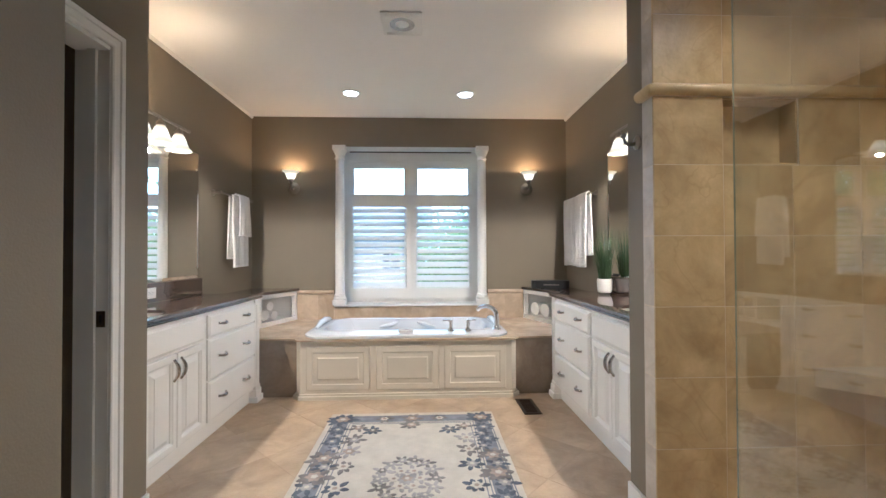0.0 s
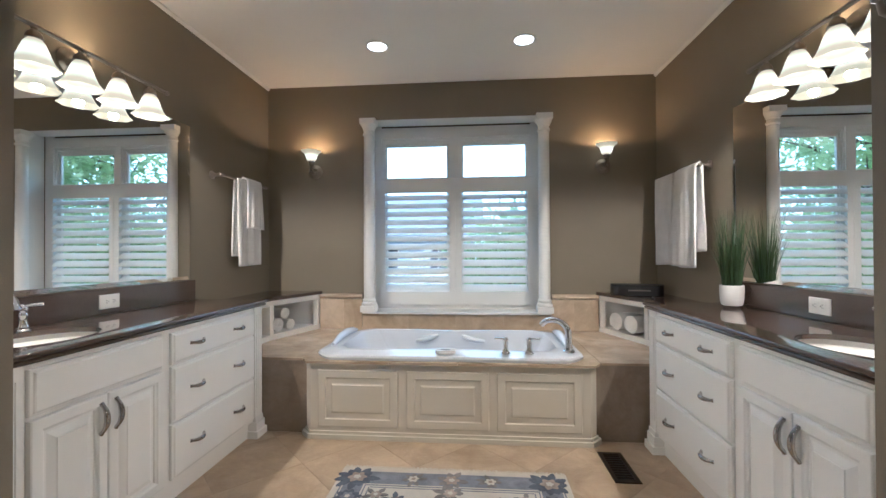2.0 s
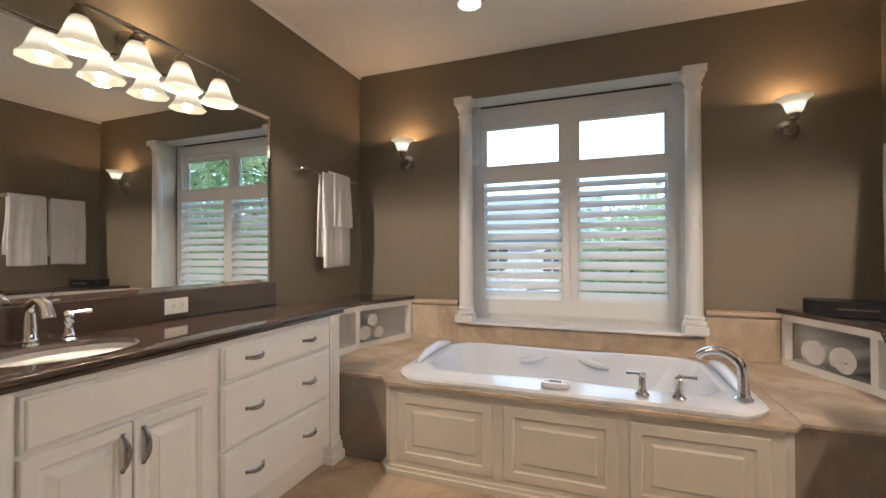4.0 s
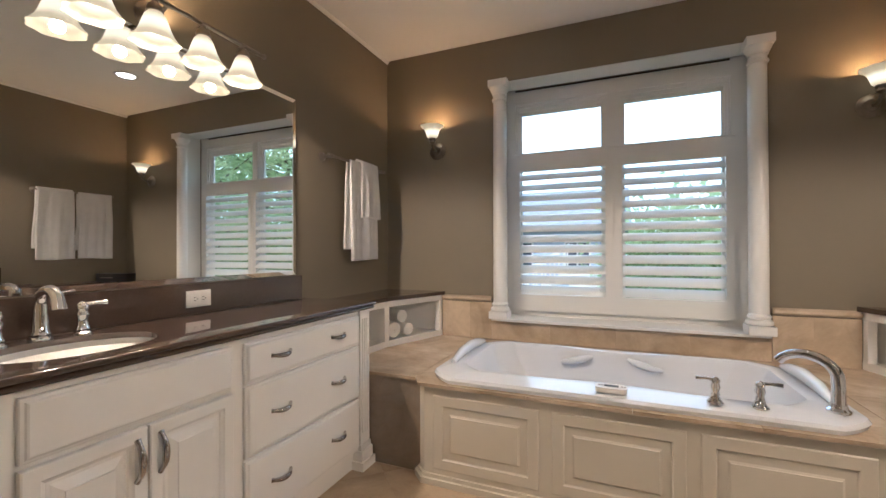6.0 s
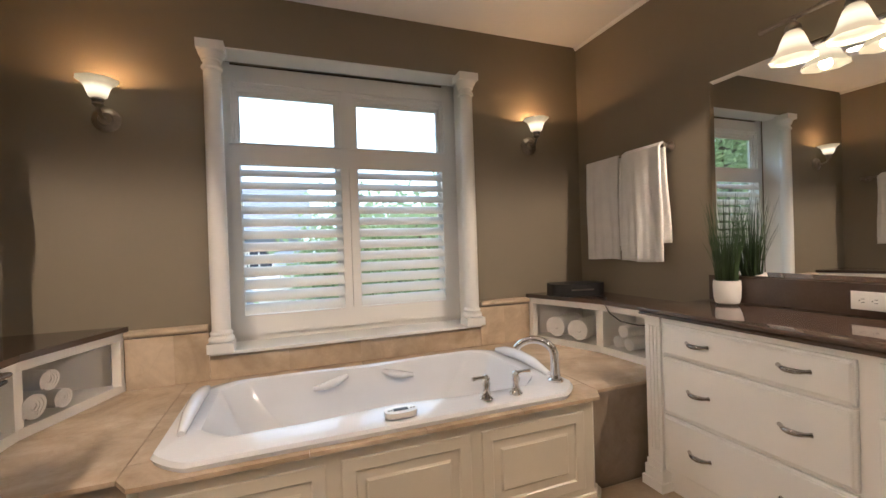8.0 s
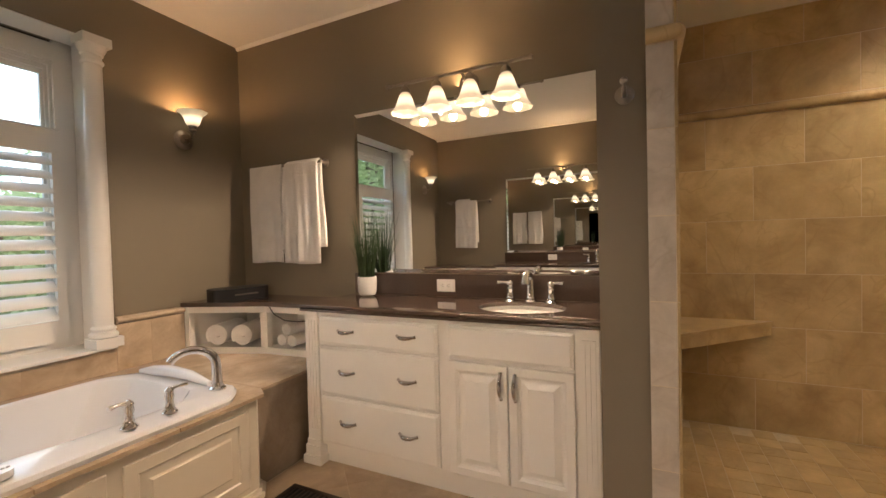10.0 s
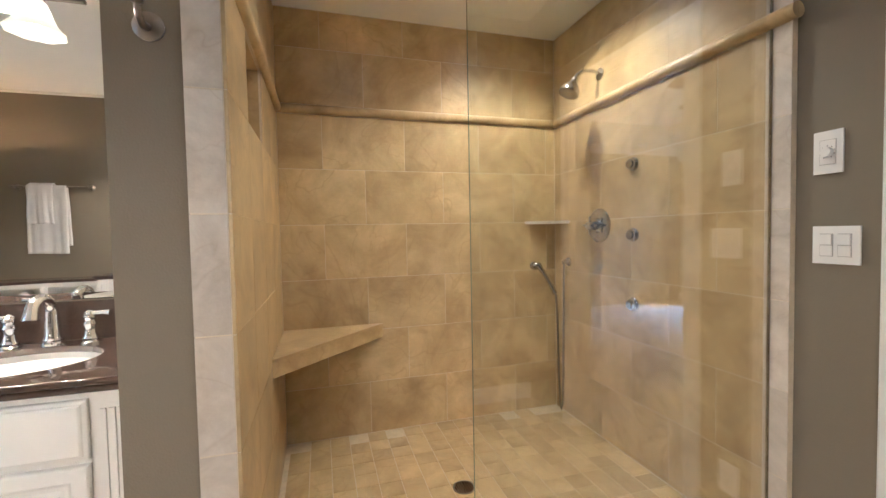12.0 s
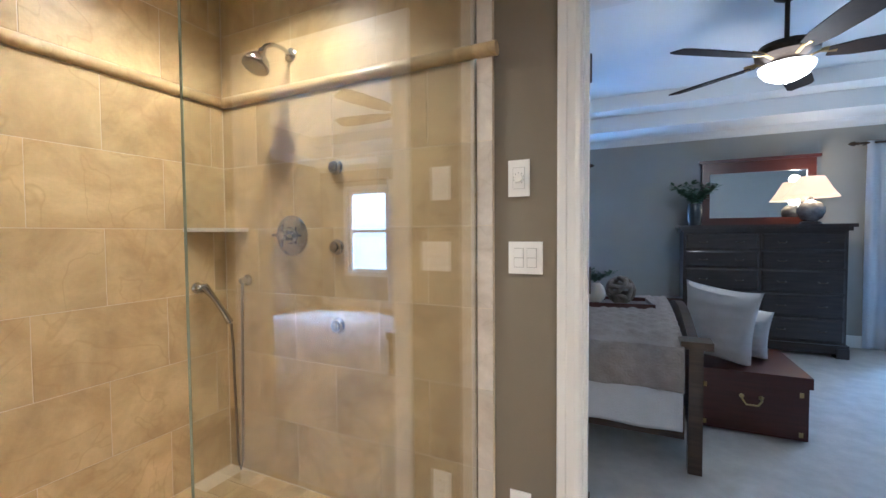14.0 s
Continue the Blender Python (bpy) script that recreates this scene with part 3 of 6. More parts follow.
def wall_mirror(side, dy):
    k = Kit("wall_mirror", "wide frameless mirror above the brown backsplash", "mirror", (XL, 2.8, 1.02), side, dy, "vanity mirrors")
    y0, y1, z0, z1 = 2.03, 3.57, 1.022, 2.062
    bm = bmesh.new()
    rings = []
    for inset, d in ((0, 0.002), (0, 0.005), (0.024, 0.0085)):
        rings.append([bm.verts.new((XL + d, y, z)) for y, z in ((y0 + inset, z0 + inset), (y1 - inset, z0 + inset), (y1 - inset, z1 - inset), (y0 + inset, z1 - inset))])
    for a, b in zip(rings, rings[1:]):
        for i in range(4):
            bm.faces.new((a[i], a[(i + 1) % 4], b[(i + 1) % 4], b[i]))
    bm.faces.new(rings[0])
    bm.faces.new(rings[-1])
    k.add("mirror_glass", bm, MIRROR)


SHADE_PROFILE = [(0.020, 0.0), (0.025, 0.005), (0.036, 0.020), (0.045, 0.045), (0.053, 0.070), (0.063, 0.094), (0.075, 0.112), (0.086, 0.124)]


def shade_mesh(m, profile=SHADE_PROFILE):
    bm = lathe(profile, m, 40, None, 0.045, 8)
    lathe([(r - 0.003, z) for r, z in profile], m, 40, bm, 0.045, 8)
    return bm


def vanity_light(side, dy):
    k = Kit("vanity_light", "brushed nickel bar light with four lit frosted bell shades", "wall light", (-1.80, 2.80, 2.12), side, dy, "vanity lights")
    x, z = -1.68, 2.147
    k.add("backplate", lathe([(0.001, 0.0), (0.058, 0.0), (0.060, 0.006), (0.05, 0.016), (0.025, 0.022), (0.0001, 0.023)], pose(XL + 0.001, 2.75, 2.122, 0, 90, 0), 28), NICKEL, smooth=True)
    k.add("arm", tube([(XL + 0.02, 2.75, 2.122), (-1.73, 2.75, 2.125), (-1.69, 2.75, 2.143), (x, 2.75, z)], 0.008, 10), NICKEL, smooth=True)
    k.add("bar", tube([(x, 2.362, z), (x, 3.234, z)], 0.0095, 12), NICKEL, smooth=True)
    for y in (2.362, 3.234):
        k.add("finial", lathe([(0.0001, -0.012), (0.011, -0.008), (0.013, 0), (0.011, 0.008), (0.0001, 0.012)], pose(x, y, z, 90, 0, 0), 14), NICKEL, smooth=True)
    for y in (3.108, 2.902, 2.700, 2.496):
        k.add("socket", lathe([(0.008, 0.0), (0.014, -0.008), (0.010, -0.016), (0.024, -0.03), (0.030, -0.045), (0.030, -0.056)], pose(x, y, z), 20), NICKEL, smooth=True)
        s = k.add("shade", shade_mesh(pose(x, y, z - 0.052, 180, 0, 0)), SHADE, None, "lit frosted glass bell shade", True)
        k.add("bulb", lathe([(0.0001, -0.145), (0.018, -0.14), (0.026, -0.12), (0.022, -0.095), (0.012, -0.075)], pose(x, y, z), 16), BULB_GLOW, s, "glowing bulb", True)
        p = k.go(Vector((x, y, z - 0.166)))
        lamp("vanity_bulb_light", "SPOT", p, BULB, WARM, 0.022, p - Vector((0, 0, 1)), spot=174, blend=0.25)


def vanity_glow(side):
    """The light that the frosted shades throw up the wall."""
    x = -1.70 if side < 0 else 2 * XC + 1.70
    lamp("vanity_shade_glow", "AREA", (x, 2.80, 2.163), UPGLOW, AMBER, 0.05, (x + side * 0.42, 2.80001, 3.10), 0.80)


def outlet(side, dy, y):
    k = Kit("outlet", "white duplex wall outlet on the brown backsplash", "outlet", (XL + 0.022, y, 0.95), side, dy, "backsplash outlets")
    x = XL + 0.0225
    k.add("plate", box(x, x + 0.006, y - 0.058, y + 0.058, 0.915, 0.988), PLASTIC, bevel=0.002)
    for s in (-1, 1):
        c = y + s * 0.020
        f = k.add("socket", box(x + 0.006, x + 0.008, c - 0.017, c + 0.017, 0.935, 0.968), PLASTIC, bevel=0.004)
        for zz in (0.944, 0.957):
            k.add("slot", box(x + 0.0078, x + 0.0086, c - 0.006, c + 0.004, zz, zz + 0.0022), DARK_GAP, f)
        k.add("slot", box(x + 0.0078, x + 0.0086, c + 0.008, c + 0.0115, 0.949, 0.954), DARK_GAP, f)


def corner_shelf(side):
    k = Kit("corner_shelf", "white open corner cubby with a dark quartz top", "shelf", (-1.60, 4.2, 0.502), side, 0.0, "corner cubbies")
    pts = [(-1.303, 4.655), (-1.497, 4.12), (-1.53, 3.615), (XL + 0.002, 3.615), (XL + 0.002, 4.655)]
    k.add("bottom_board", prism(pts, 0.502, 0.545), CABINET, bevel=0.002)
    k.add("top_board", prism(pts, 0.776, 0.818), CABINET, bevel=0.002)
    k.add("back_panel", box(XL + 0.004, -1.36, 4.635, 4.650, 0.545, 0.776), CABINET)
    k.add("side_panel", box(XL + 0.004, XL + 0.02, 3.62, 4.635, 0.545, 0.776), CABINET)
    for px, py, w, d in ((-1.325, 4.628, 0.020, 0.024), (-1.513, 4.125, 0.020, 0.030), (-1.54, 3.64, 0.012, 0.025)):
        k.add("post", box(px - w, px + w, py - d, py + d, 0.545, 0.776), CABINET, bevel=0.002)
    k.add("divider", box(XL + 0.02, -1.53, 4.11, 4.13, 0.545, 0.776), CABINET)
    top = [(-1.282, 4.655), (-1.300, 4.60), (-1.46, 4.16), (-1.476, 4.11), (-1.505, 3.61), (XL + 0.002, 3.61), (XL + 0.002, 4.655)]
    k.add("quartz_top", prism(top, 0.819, 0.846), QUARTZ, None, "polished dark brown quartz top", bevel=0.004)


def rolled_towel(at, rz, r=0.06, length=0.26, name="rolled_towel"):
    t = thing(name, "white terry towel rolled up in the cubby", "towel", at, rz, "rolled towels")
    bm = bmesh.new()
    turns, n = 3.6, 90
    th = r / (turns + 0.4)
    ins, outs = [[], []], [[], []]
    for i in range(n + 1):
        a = 2 * math.pi * turns * i / n
        rr = 0.004 + (r - 0.004 - th) * i / n
        wob = 1 + 0.02 * math.sin(3 * a)
        for e, y in ((0, -length / 2 + 0.012 * (1 - i / n)), (1, length / 2)):
            ins[e].append(bm.verts.new((rr * wob * math.cos(a), y, r + rr * wob * math.sin(a))))
            q = (rr + th * 0.86) * wob
            outs[e].append(bm.verts.new((q * math.cos(a), y, r + q * math.sin(a))))
    for i in range(n):
        bm.faces.new((ins[0][i], ins[0][i + 1], ins[1][i + 1], ins[1][i]))
        bm.faces.new((outs[0][i], outs[1][i], outs[1][i + 1], outs[0][i + 1]))
        bm.faces.new((ins[0][i], outs[0][i], outs[0][i + 1], ins[0][i + 1]))
        bm.faces.new((ins[1][i], ins[1][i + 1], outs[1][i + 1], outs[1][i]))
    bm.faces.new((ins[0][n], outs[0][n], outs[1][n], ins[1][n]))
    bm.faces.new((ins[0][0], ins[1][0], outs[1][0], outs[0][0]))
    tube([(0, -length / 2 + 0.010, r), (0, length / 2 - 0.004, r)], 0.006 + th * 0.2, 10, bm)
    part("roll", bm, TOWEL, t, smooth=True)
    return t


def towel_mesh(y0, y1, zbar, front, backdrop, gap, seed, xin=0.0, lean=0.0):
    """A towel over a bar along y: front fall on +x, back fall on -x (the wall side)."""
    rnd = random.Random(seed)
    ph = [rnd.uniform(0, 6.3) for _ in range(4)]
    nu, nv = 22, 46
    total = front + backdrop
    bm = bmesh.new()
    rows = []
    for j in range(nv + 1):
        s = -backdrop + total * j / nv
        row = []
        for i in range(nu + 1):
            u = i / nu
            y = y0 + (y1 - y0) * u
            if abs(s) < 0.02:
                a = s / 0.02 * math.pi / 2
                x, z = gap * math.sin(a), zbar + gap * math.cos(a) - 0.004
            else:
                x, z = math.copysign(gap, s), zbar - (abs(s) - 0.02)
            d = min(1, max(0, (abs(s) - 0.02) / 0.5))
            fold = 0.013 * math.sin(2 * math.pi * u * 1.6 + ph[0]) + 0.006 * math.sin(2 * math.pi * u * 4.3 + ph[1] + 2 * d)
            x += math.copysign(1, s) * (d * (0.006 + fold) + 0.002)
            if s > 0:
                x += xin * d
            y += (u - 0.5) * 0.02 * d + lean * d + 0.003 * math.sin(6 * d + ph[2])
            z += 0.004 * math.sin(5 * u + ph[3]) * d
            row.append(bm.verts.new((x, y, z)))
        rows.append(row)
    for a, b in zip(rows, rows[1:]):
        for i in range(nu):
            bm.faces.new((a[i], a[i + 1], b[i + 1], b[i]))
    return bm


def hung_towel(side, name, label, y0, y1, front, backdrop, seed, gap=0.012, lean=0.0, xin=0.0):
    k = Kit(name, label, "towel", (-1.72, (y0 + y1) / 2, 1.78), side, 0.0, "hung towels")
    bm = towel_mesh(y0, y1, 1.778, front, backdrop, gap, seed, xin, lean)
    for v in bm.verts:
        v.co.x += -1.72
    ob = k.add("cloth", bm, TOWEL, smooth=True)
    m = ob.modifiers.new("thick", "SOLIDIFY")
    m.thickness, m.offset = 0.013, 0
    bm = towel_mesh(y0, y1, 1.778, front, 0.03, gap, seed, xin, lean)
    keep = [v for v in bm.verts if not (1.778 - front + 0.075 < v.co.z < 1.778 - front + 0.125 and v.co.x > 0)]
    bmesh.ops.delete(bm, geom=keep, context="VERTS")
    if bm.faces:
        for v in bm.verts:
            v.co.x += -1.72 + 0.0055
        k.add("woven_band", bm, TOWEL, None, "flat woven band near the hem", True)
    else:
        bm.free()


def towel_bar(side):
    k = Kit("towel_bar", "brushed nickel towel bar with round wall posts", "towel bar", (XL, 4.13, 1.775), side, 0.0, "towel bars")
    k.add("bar", tube([(-1.72, 3.80, 1.775), (-1.72, 4.47, 1.775)], 0.0085, 12), NICKEL, smooth=True)
    for y in (3.825, 4.445):
        k.add("post", lathe([(0.03, 0.0), (0.031, 0.006), (0.02, 0.014), (0.011, 0.03), (0.011, 0.075), (0.015, 0.085), (0.0001, 0.095)], pose(XL + 0.001, y, 1.775, 0, 90, 0), 22), NICKEL, smooth=True)
    for y in (3.797, 4.473):
        k.add("end_cap", lathe([(0.0001, -0.008), (0.012, -0.004), (0.012, 0.004), (0.0001, 0.008)], pose(-1.72, y, 1.775, 90, 0, 0), 14), NICKEL, smooth=True)


def sconce(x):
    t = thing("wall_sconce", "aged nickel wall sconce with one lit frosted upturned shade", "wall light", (x, YB, 1.945), 0, "window sconces")
    part("backplate", lathe([(0.0001, 0.0), (0.060, 0.0), (0.066, 0.006), (0.060, 0.012), (0.036, 0.02), (0.03, 0.03), (0.0001, 0.034)], pose(0, -0.001, 0, 90, 0, 0), 28), NICKEL, t, smooth=True)
    part("arm", tube([(0, -0.03, 0), (0, -0.06, -0.004), (0, -0.09, 0.006), (0, -0.108, 0.03), (0, -0.11, 0.055)], 0.009, 12), NICKEL, t, smooth=True)
    part("socket", lathe([(0.010, 0.035), (0.026, 0.048), (0.020, 0.058), (0.028, 0.07), (0.026, 0.086)], pose(0, -0.11, 0), 22), NICKEL, t, smooth=True)
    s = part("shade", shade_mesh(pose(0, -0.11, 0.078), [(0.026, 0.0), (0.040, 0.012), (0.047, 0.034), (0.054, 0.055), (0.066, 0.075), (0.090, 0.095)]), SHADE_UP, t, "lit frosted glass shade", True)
    part("bulb", lathe([(0.012, 0.08), (0.022, 0.105), (0.024, 0.120), (0.016, 0.136), (0.0001, 0.142)], pose(0, -0.11, 0), 16), BULB_GLOW, s, "glowing bulb", True)
    lamp("sconce_bulb_light", "POINT", (x, YB - 0.11, 1.945 + 0.160), SCONCE * 0.85, (1.0, 0.54, 0.21), 0.010)
    # what the frosted glass lets through towards the wall
    lamp("sconce_glass_light", "POINT", (x, YB - 0.050, 1.945 + 0.150), SCONCE * 0.13, (1.0, 0.54, 0.21), 0.006)


for side, dy, sy in ((-1, 0.03, 2.37), (1, 0.0, 2.40)):
    vanity(side, dy)
    countertop(side, dy, sy)
    wall_mirror(side, dy * 0.5)
    vanity_light(side, dy * 0.0)
    vanity_glow(side)
    outlet(side, dy, 2.92)
    corner_shelf(side)
    towel_bar(side)
hung_towel(-1, "bath_towel", "white terry bath towel folded over the bar", 4.005, 4.335, 0.70, 0.62, 3)
hung_towel(-1, "hand_towel", "small white hand towel laid over the bath towel", 4.115, 4.315, 0.40, 0.34, 5, 0.034, 0.0)
hung_towel(1, "bath_towel", "white terry bath towel folded over the bar", 4.15, 4.455, 0.705, 0.62, 7)
hung_towel(1, "bath_towel", "white terry bath towel folded over the bar", 3.815, 4.105, 0.71, 0.60, 11, 0.020, -0.012, 0.012)
sconce(-1.340)
sconce(1.246)
for x, y, z, r in ((-1.585, 4.235, 0.546, 0.062), (-1.540, 4.365, 0.546, 0.050), (-1.560, 4.305, 0.645, 0.052)):
    rolled_towel((x, y, z), 69, r, 0.24)
for x, y in ((1.395, 4.475), (1.455, 4.31)):
    rolled_towel((x, y, 0.546), -69, 0.080, 0.26)
for y, z, r in ((4.02, 0.546, 0.042), (3.93, 0.546, 0.042), (3.975, 0.618, 0.042)):
    rolled_towel((1.54, y, z), 90, r, 0.2)

# stereo and its cable
st = thing("stereo", "low black tabletop stereo with a slim front slot", "stereo", (1.43, 4.40, 0.846), -12)
body = bmesh.new()
outl = ring_pts(0, 0, 0.195, 0.102, 36, 3.4)
part("body", prism(outl, 0.004, 0.086, body), BLACK, st, bevel=0.012)
part("front_slot", box(-0.075, 0.085, -0.1035, -0.1005, 0.040, 0.050), NICKEL, st, "grey front slot")
part("foot", box(-0.1, -0.07, -0.05, -0.02, 0, 0.006), BLACK, st)
part("foot", box(0.07, 0.1, -0.05, -0.02, 0, 0.006), BLACK, st)
cable = thing("power_cable", "thin black power cable drooping into the cubby", "cable", (1.42, 4.10, 0.85))
part("cord", tube([(0.09, 0.21, 0.0), (0.04, 0.03, 0.003), (-0.012, -0.02, -0.004), (-0.03, -0.04, -0.04), (-0.028, -0.07, -0.08), (-0.015, -0.15, -0.12), (0.02, -0.24, -0.13), (0.08, -0.32, -0.125)], 0.0035, 8), BLACK, cable, smooth=True)

# grass in a pot
pl = thing("potted_grass", "tall green artificial grass in a white ceramic pot", "plant", (1.60, 3.435, 0.886))
part("pot", lathe([(0.0001, 0.0), (0.040, 0.0), (0.052, 0.006), (0.058, 0.03), (0.061, 0.09), (0.059, 0.118), (0.054, 0.118), (0.052, 0.10), (0.0001, 0.10)], None, 36), material("white_ceramic", (0.78, 0.76, 0.73), 0.4, vary=0.03, scale=8), pl, "matte white ceramic pot", True)
gr = bmesh.new()
rg = random.Random(4)
for i in range(230):
    a, r0 = rg.uniform(0, 6.28), 0.046 * math.sqrt(rg.random())
    h, lean, w = rg.uniform(0.20, 0.46), 0.07 * rg.random() ** 1.6, rg.uniform(0.0018, 0.0034)
    bx, by = r0 * math.cos(a), r0 * math.sin(a)
    face = rg.uniform(0, 3.14)
    prev = None
    for j in range(5):
        t = j / 4
        px, py, pz = bx * (1 + 0.5 * t) + lean * math.cos(a) * t ** 2.2, by * (1 + 0.5 * t) + lean * math.sin(a) * t ** 2.2, 0.10 + h * t
        ww = w * (1 - 0.85 * t)
        q = [gr.verts.new((px - ww * math.cos(face), py - ww * math.sin(face), pz)), gr.verts.new((px + ww * math.cos(face), py + ww * math.sin(face), pz))]
        if prev:
            gr.faces.new((prev[0], prev[1], q[1], q[0]))
        prev = q
part("grass_blades", gr, GREEN, pl, "dense dark green grass blades")

# ---- tub ----
deck = thing("tub_deck", "travertine tub deck with a cream panelled front", "tub deck", (XC, 4.1, 0), kind="structure")
DX0, DX1 = -0.985, 0.885
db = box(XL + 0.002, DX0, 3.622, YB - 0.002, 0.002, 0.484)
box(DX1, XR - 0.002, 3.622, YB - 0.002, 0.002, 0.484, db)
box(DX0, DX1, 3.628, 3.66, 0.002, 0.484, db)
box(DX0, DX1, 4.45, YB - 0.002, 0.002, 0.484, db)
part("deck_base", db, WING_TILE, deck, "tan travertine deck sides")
deck.matrix_world = Matrix()
apron = part("apron", prism([(DX0, 3.628), (DX0, 3.60), (DX0 + 0.045, 3.556), (DX1 - 0.045, 3.556), (DX1, 3.60), (DX1, 3.628)], 0.002, 0.482), APRON_CREAM, deck, "cream painted panelled apron")
for x0, x1 in ((-0.890, -0.366), (-0.308, 0.216), (0.266, 0.790)):
    part("panel", raised_panel(x0, x1, 0.075, 0.440, 3.552, -1, frame_w=0.062), APRON_CREAM, apron)
part("base_moulding", prism([(DX0 - 0.028, 3.62), (DX0 - 0.028, 3.592), (DX0 + 0.034, 3.530), (DX1 - 0.034, 3.530), (DX1 + 0.028, 3.592), (DX1 + 0.028, 3.62)], 0.001, 0.03), APRON_CREAM, apron, bevel=0.006)
part("base_cap", prism([(DX0 - 0.012, 3.615), (DX0 - 0.012, 3.597), (DX0 + 0.04, 3.544), (DX1 - 0.04, 3.544), (DX1 + 0.012, 3.597), (DX1 + 0.012, 3.615)], 0.03, 0.048), APRON_CREAM, apron, bevel=0.005)
tiles = [[(XL + 0.003, 3.602), (DX0 - 0.03, 3.602), (DX0 - 0.03, 4.10), (XL + 0.003, 4.10)], [(XL + 0.003, 4.103), (DX0 - 0.03, 4.103), (DX0 - 0.03, YB - 0.003), (XL + 0.003, YB - 0.003)],
         [(DX1 + 0.03, 3.602), (XR - 0.003, 3.602), (XR - 0.003, 4.10), (DX1 + 0.03, 4.10)], [(DX1 + 0.03, 4.103), (XR - 0.003, 4.103), (XR - 0.003, YB - 0.003), (DX1 + 0.03, YB - 0.003)],
         [(DX0 - 0.027, 3.602), (DX0 + 0.02, 3.530), (-0.421, 3.530), (-0.421, 3.70), (DX0 - 0.027, 3.70)], [(-0.418, 3.530), (0.019, 3.530), (0.019, 3.70), (-0.418, 3.70)],
         [(0.022, 3.530), (0.459, 3.530), (0.459, 3.70), (0.022, 3.70)], [(0.462, 3.530), (DX1 - 0.02, 3.530), (DX1 + 0.027, 3.602), (DX1 + 0.027, 3.70), (0.462, 3.70)],
         [(DX0 - 0.027, 3.703), (-0.80, 3.703), (-0.80, YB - 0.003), (DX0 - 0.027, YB - 0.003)], [(0.70, 3.703), (DX1 + 0.027, 3.703), (DX1 + 0.027, YB - 0.003), (0.70, YB - 0.003)],
         [(-0.797, 4.41), (-0.05, 4.41), (-0.05, YB - 0.003), (-0.797, YB - 0.003)], [(-0.047, 4.41), (0.697, 4.41), (0.697, YB - 0.003), (-0.047, YB - 0.003)]]
for p in tiles:
    part("tile", prism(p, 0.486, 0.502), DECK_TILE, deck, bevel=0.002)

tub = thing("bathtub", "white acrylic drop-in whirlpool tub", "bathtub", (-0.07, 4.0, 0.502))


def tub_ring(x0, x1, y0, y1, c, z, bm, waist=0.0, n=8, m=14):
    """A rectangle with cut and eased corners; waist draws the middle of both long sides inwards."""
    pts = []
    for sx, sy, a0 in ((1, 1, 0), (-1, 1, 90), (-1, -1, 180), (1, -1, 270)):
        ox, oy = (x1 - c if sx > 0 else x0 + c), (y1 - c if sy > 0 else y0 + c)
        for i in range(n + 1):
            a = radians(a0 + 90 * i / n)
            ca, sa = math.cos(a), math.sin(a)
            p = 1.25
            pts.append((ox + c * math.copysign(abs(ca) ** (2 / p), ca), oy + c * math.copysign(abs(sa) ** (2 / p), sa)))
        if sx == sy:
            for i in range(1, m):
                u = i / m
                x = ox + ((x0 + c if sx > 0 else x1 - c) - ox) * u
                pts.append((x, (y1 if sy > 0 else y0) - sy * waist * math.exp(-((u - 0.5) / 0.17) ** 2)))
    return [bm.verts.new((x + 0.07, y - 4.0, z - 0.502)) for x, y in pts]


bm = bmesh.new()
rings = [tub_ring(*r[:6], bm, *r[6:]) for r in ((-0.935, 0.825, 3.560, 4.455, 0.13, 0.503), (-0.94, 0.83, 3.555, 4.46, 0.13, 0.520), (-0.932, 0.822, 3.563, 4.452, 0.13, 0.534), (-0.905, 0.795, 3.59, 4.425, 0.125, 0.540),
                                     (-0.865, 0.75, 3.645, 4.412, 0.12, 0.549, 0.012), (-0.83, 0.70, 3.672, 4.400, 0.12, 0.553, 0.03), (-0.805, 0.68, 3.69, 4.388, 0.12, 0.547, 0.042), (-0.785, 0.662, 3.702, 4.376, 0.12, 0.515, 0.046),
                                     (-0.745, 0.62, 3.725, 4.36, 0.13, 0.42, 0.05), (-0.715, 0.59, 3.75, 4.345, 0.14, 0.36, 0.03), (-0.62, 0.50, 3.83, 4.30, 0.16, 0.22), (-0.50, 0.38, 3.90, 4.23, 0.15, 0.16))]
for a, b in zip(rings, rings[1:]):
    for i in range(len(a)):
        bm.faces.new((a[i], a[(i + 1) % len(a)], b[(i + 1) % len(a)], b[i]))
bm.faces.new(rings[-1])
part("shell", bm, ACRYLIC, tub, smooth=True)
for s, xx in ((-1, -0.862), (1, 0.75)):
    pad = tube([(xx + 0.07, -0.24, 0.055), (xx + 0.07, -0.10, 0.078), (xx + 0.07, 0.06, 0.085), (xx + 0.07, 0.20, 0.072), (xx + 0.07, 0.32, 0.055)], [0.014, 0.026, 0.030, 0.028, 0.014], 16)
    part("headrest", pad, ACRYLIC, tub, smooth=True)
for x0, x1 in ((-0.36, -0.18), (0.20, 0.02)):
    part("arm_grip", tube([(x0 + 0.07, 0.342, -0.035), (x0 * 0.6 + x1 * 0.4 + 0.07, 0.318, -0.018), (x0 * 0.3 + x1 * 0.7 + 0.07, 0.322, -0.004), (x1 + 0.07, 0.346, 0.012)], [0.012, 0.022, 0.022, 0.012], 12), ACRYLIC, tub, smooth=True)
ctl = part("control_pad", prism(ring_pts(0.007, -0.385, 0.066, 0.038, 28, 3.2), 0.044, 0.066), PORCELAIN, tub, "pale grey control pad", bevel=0.006)
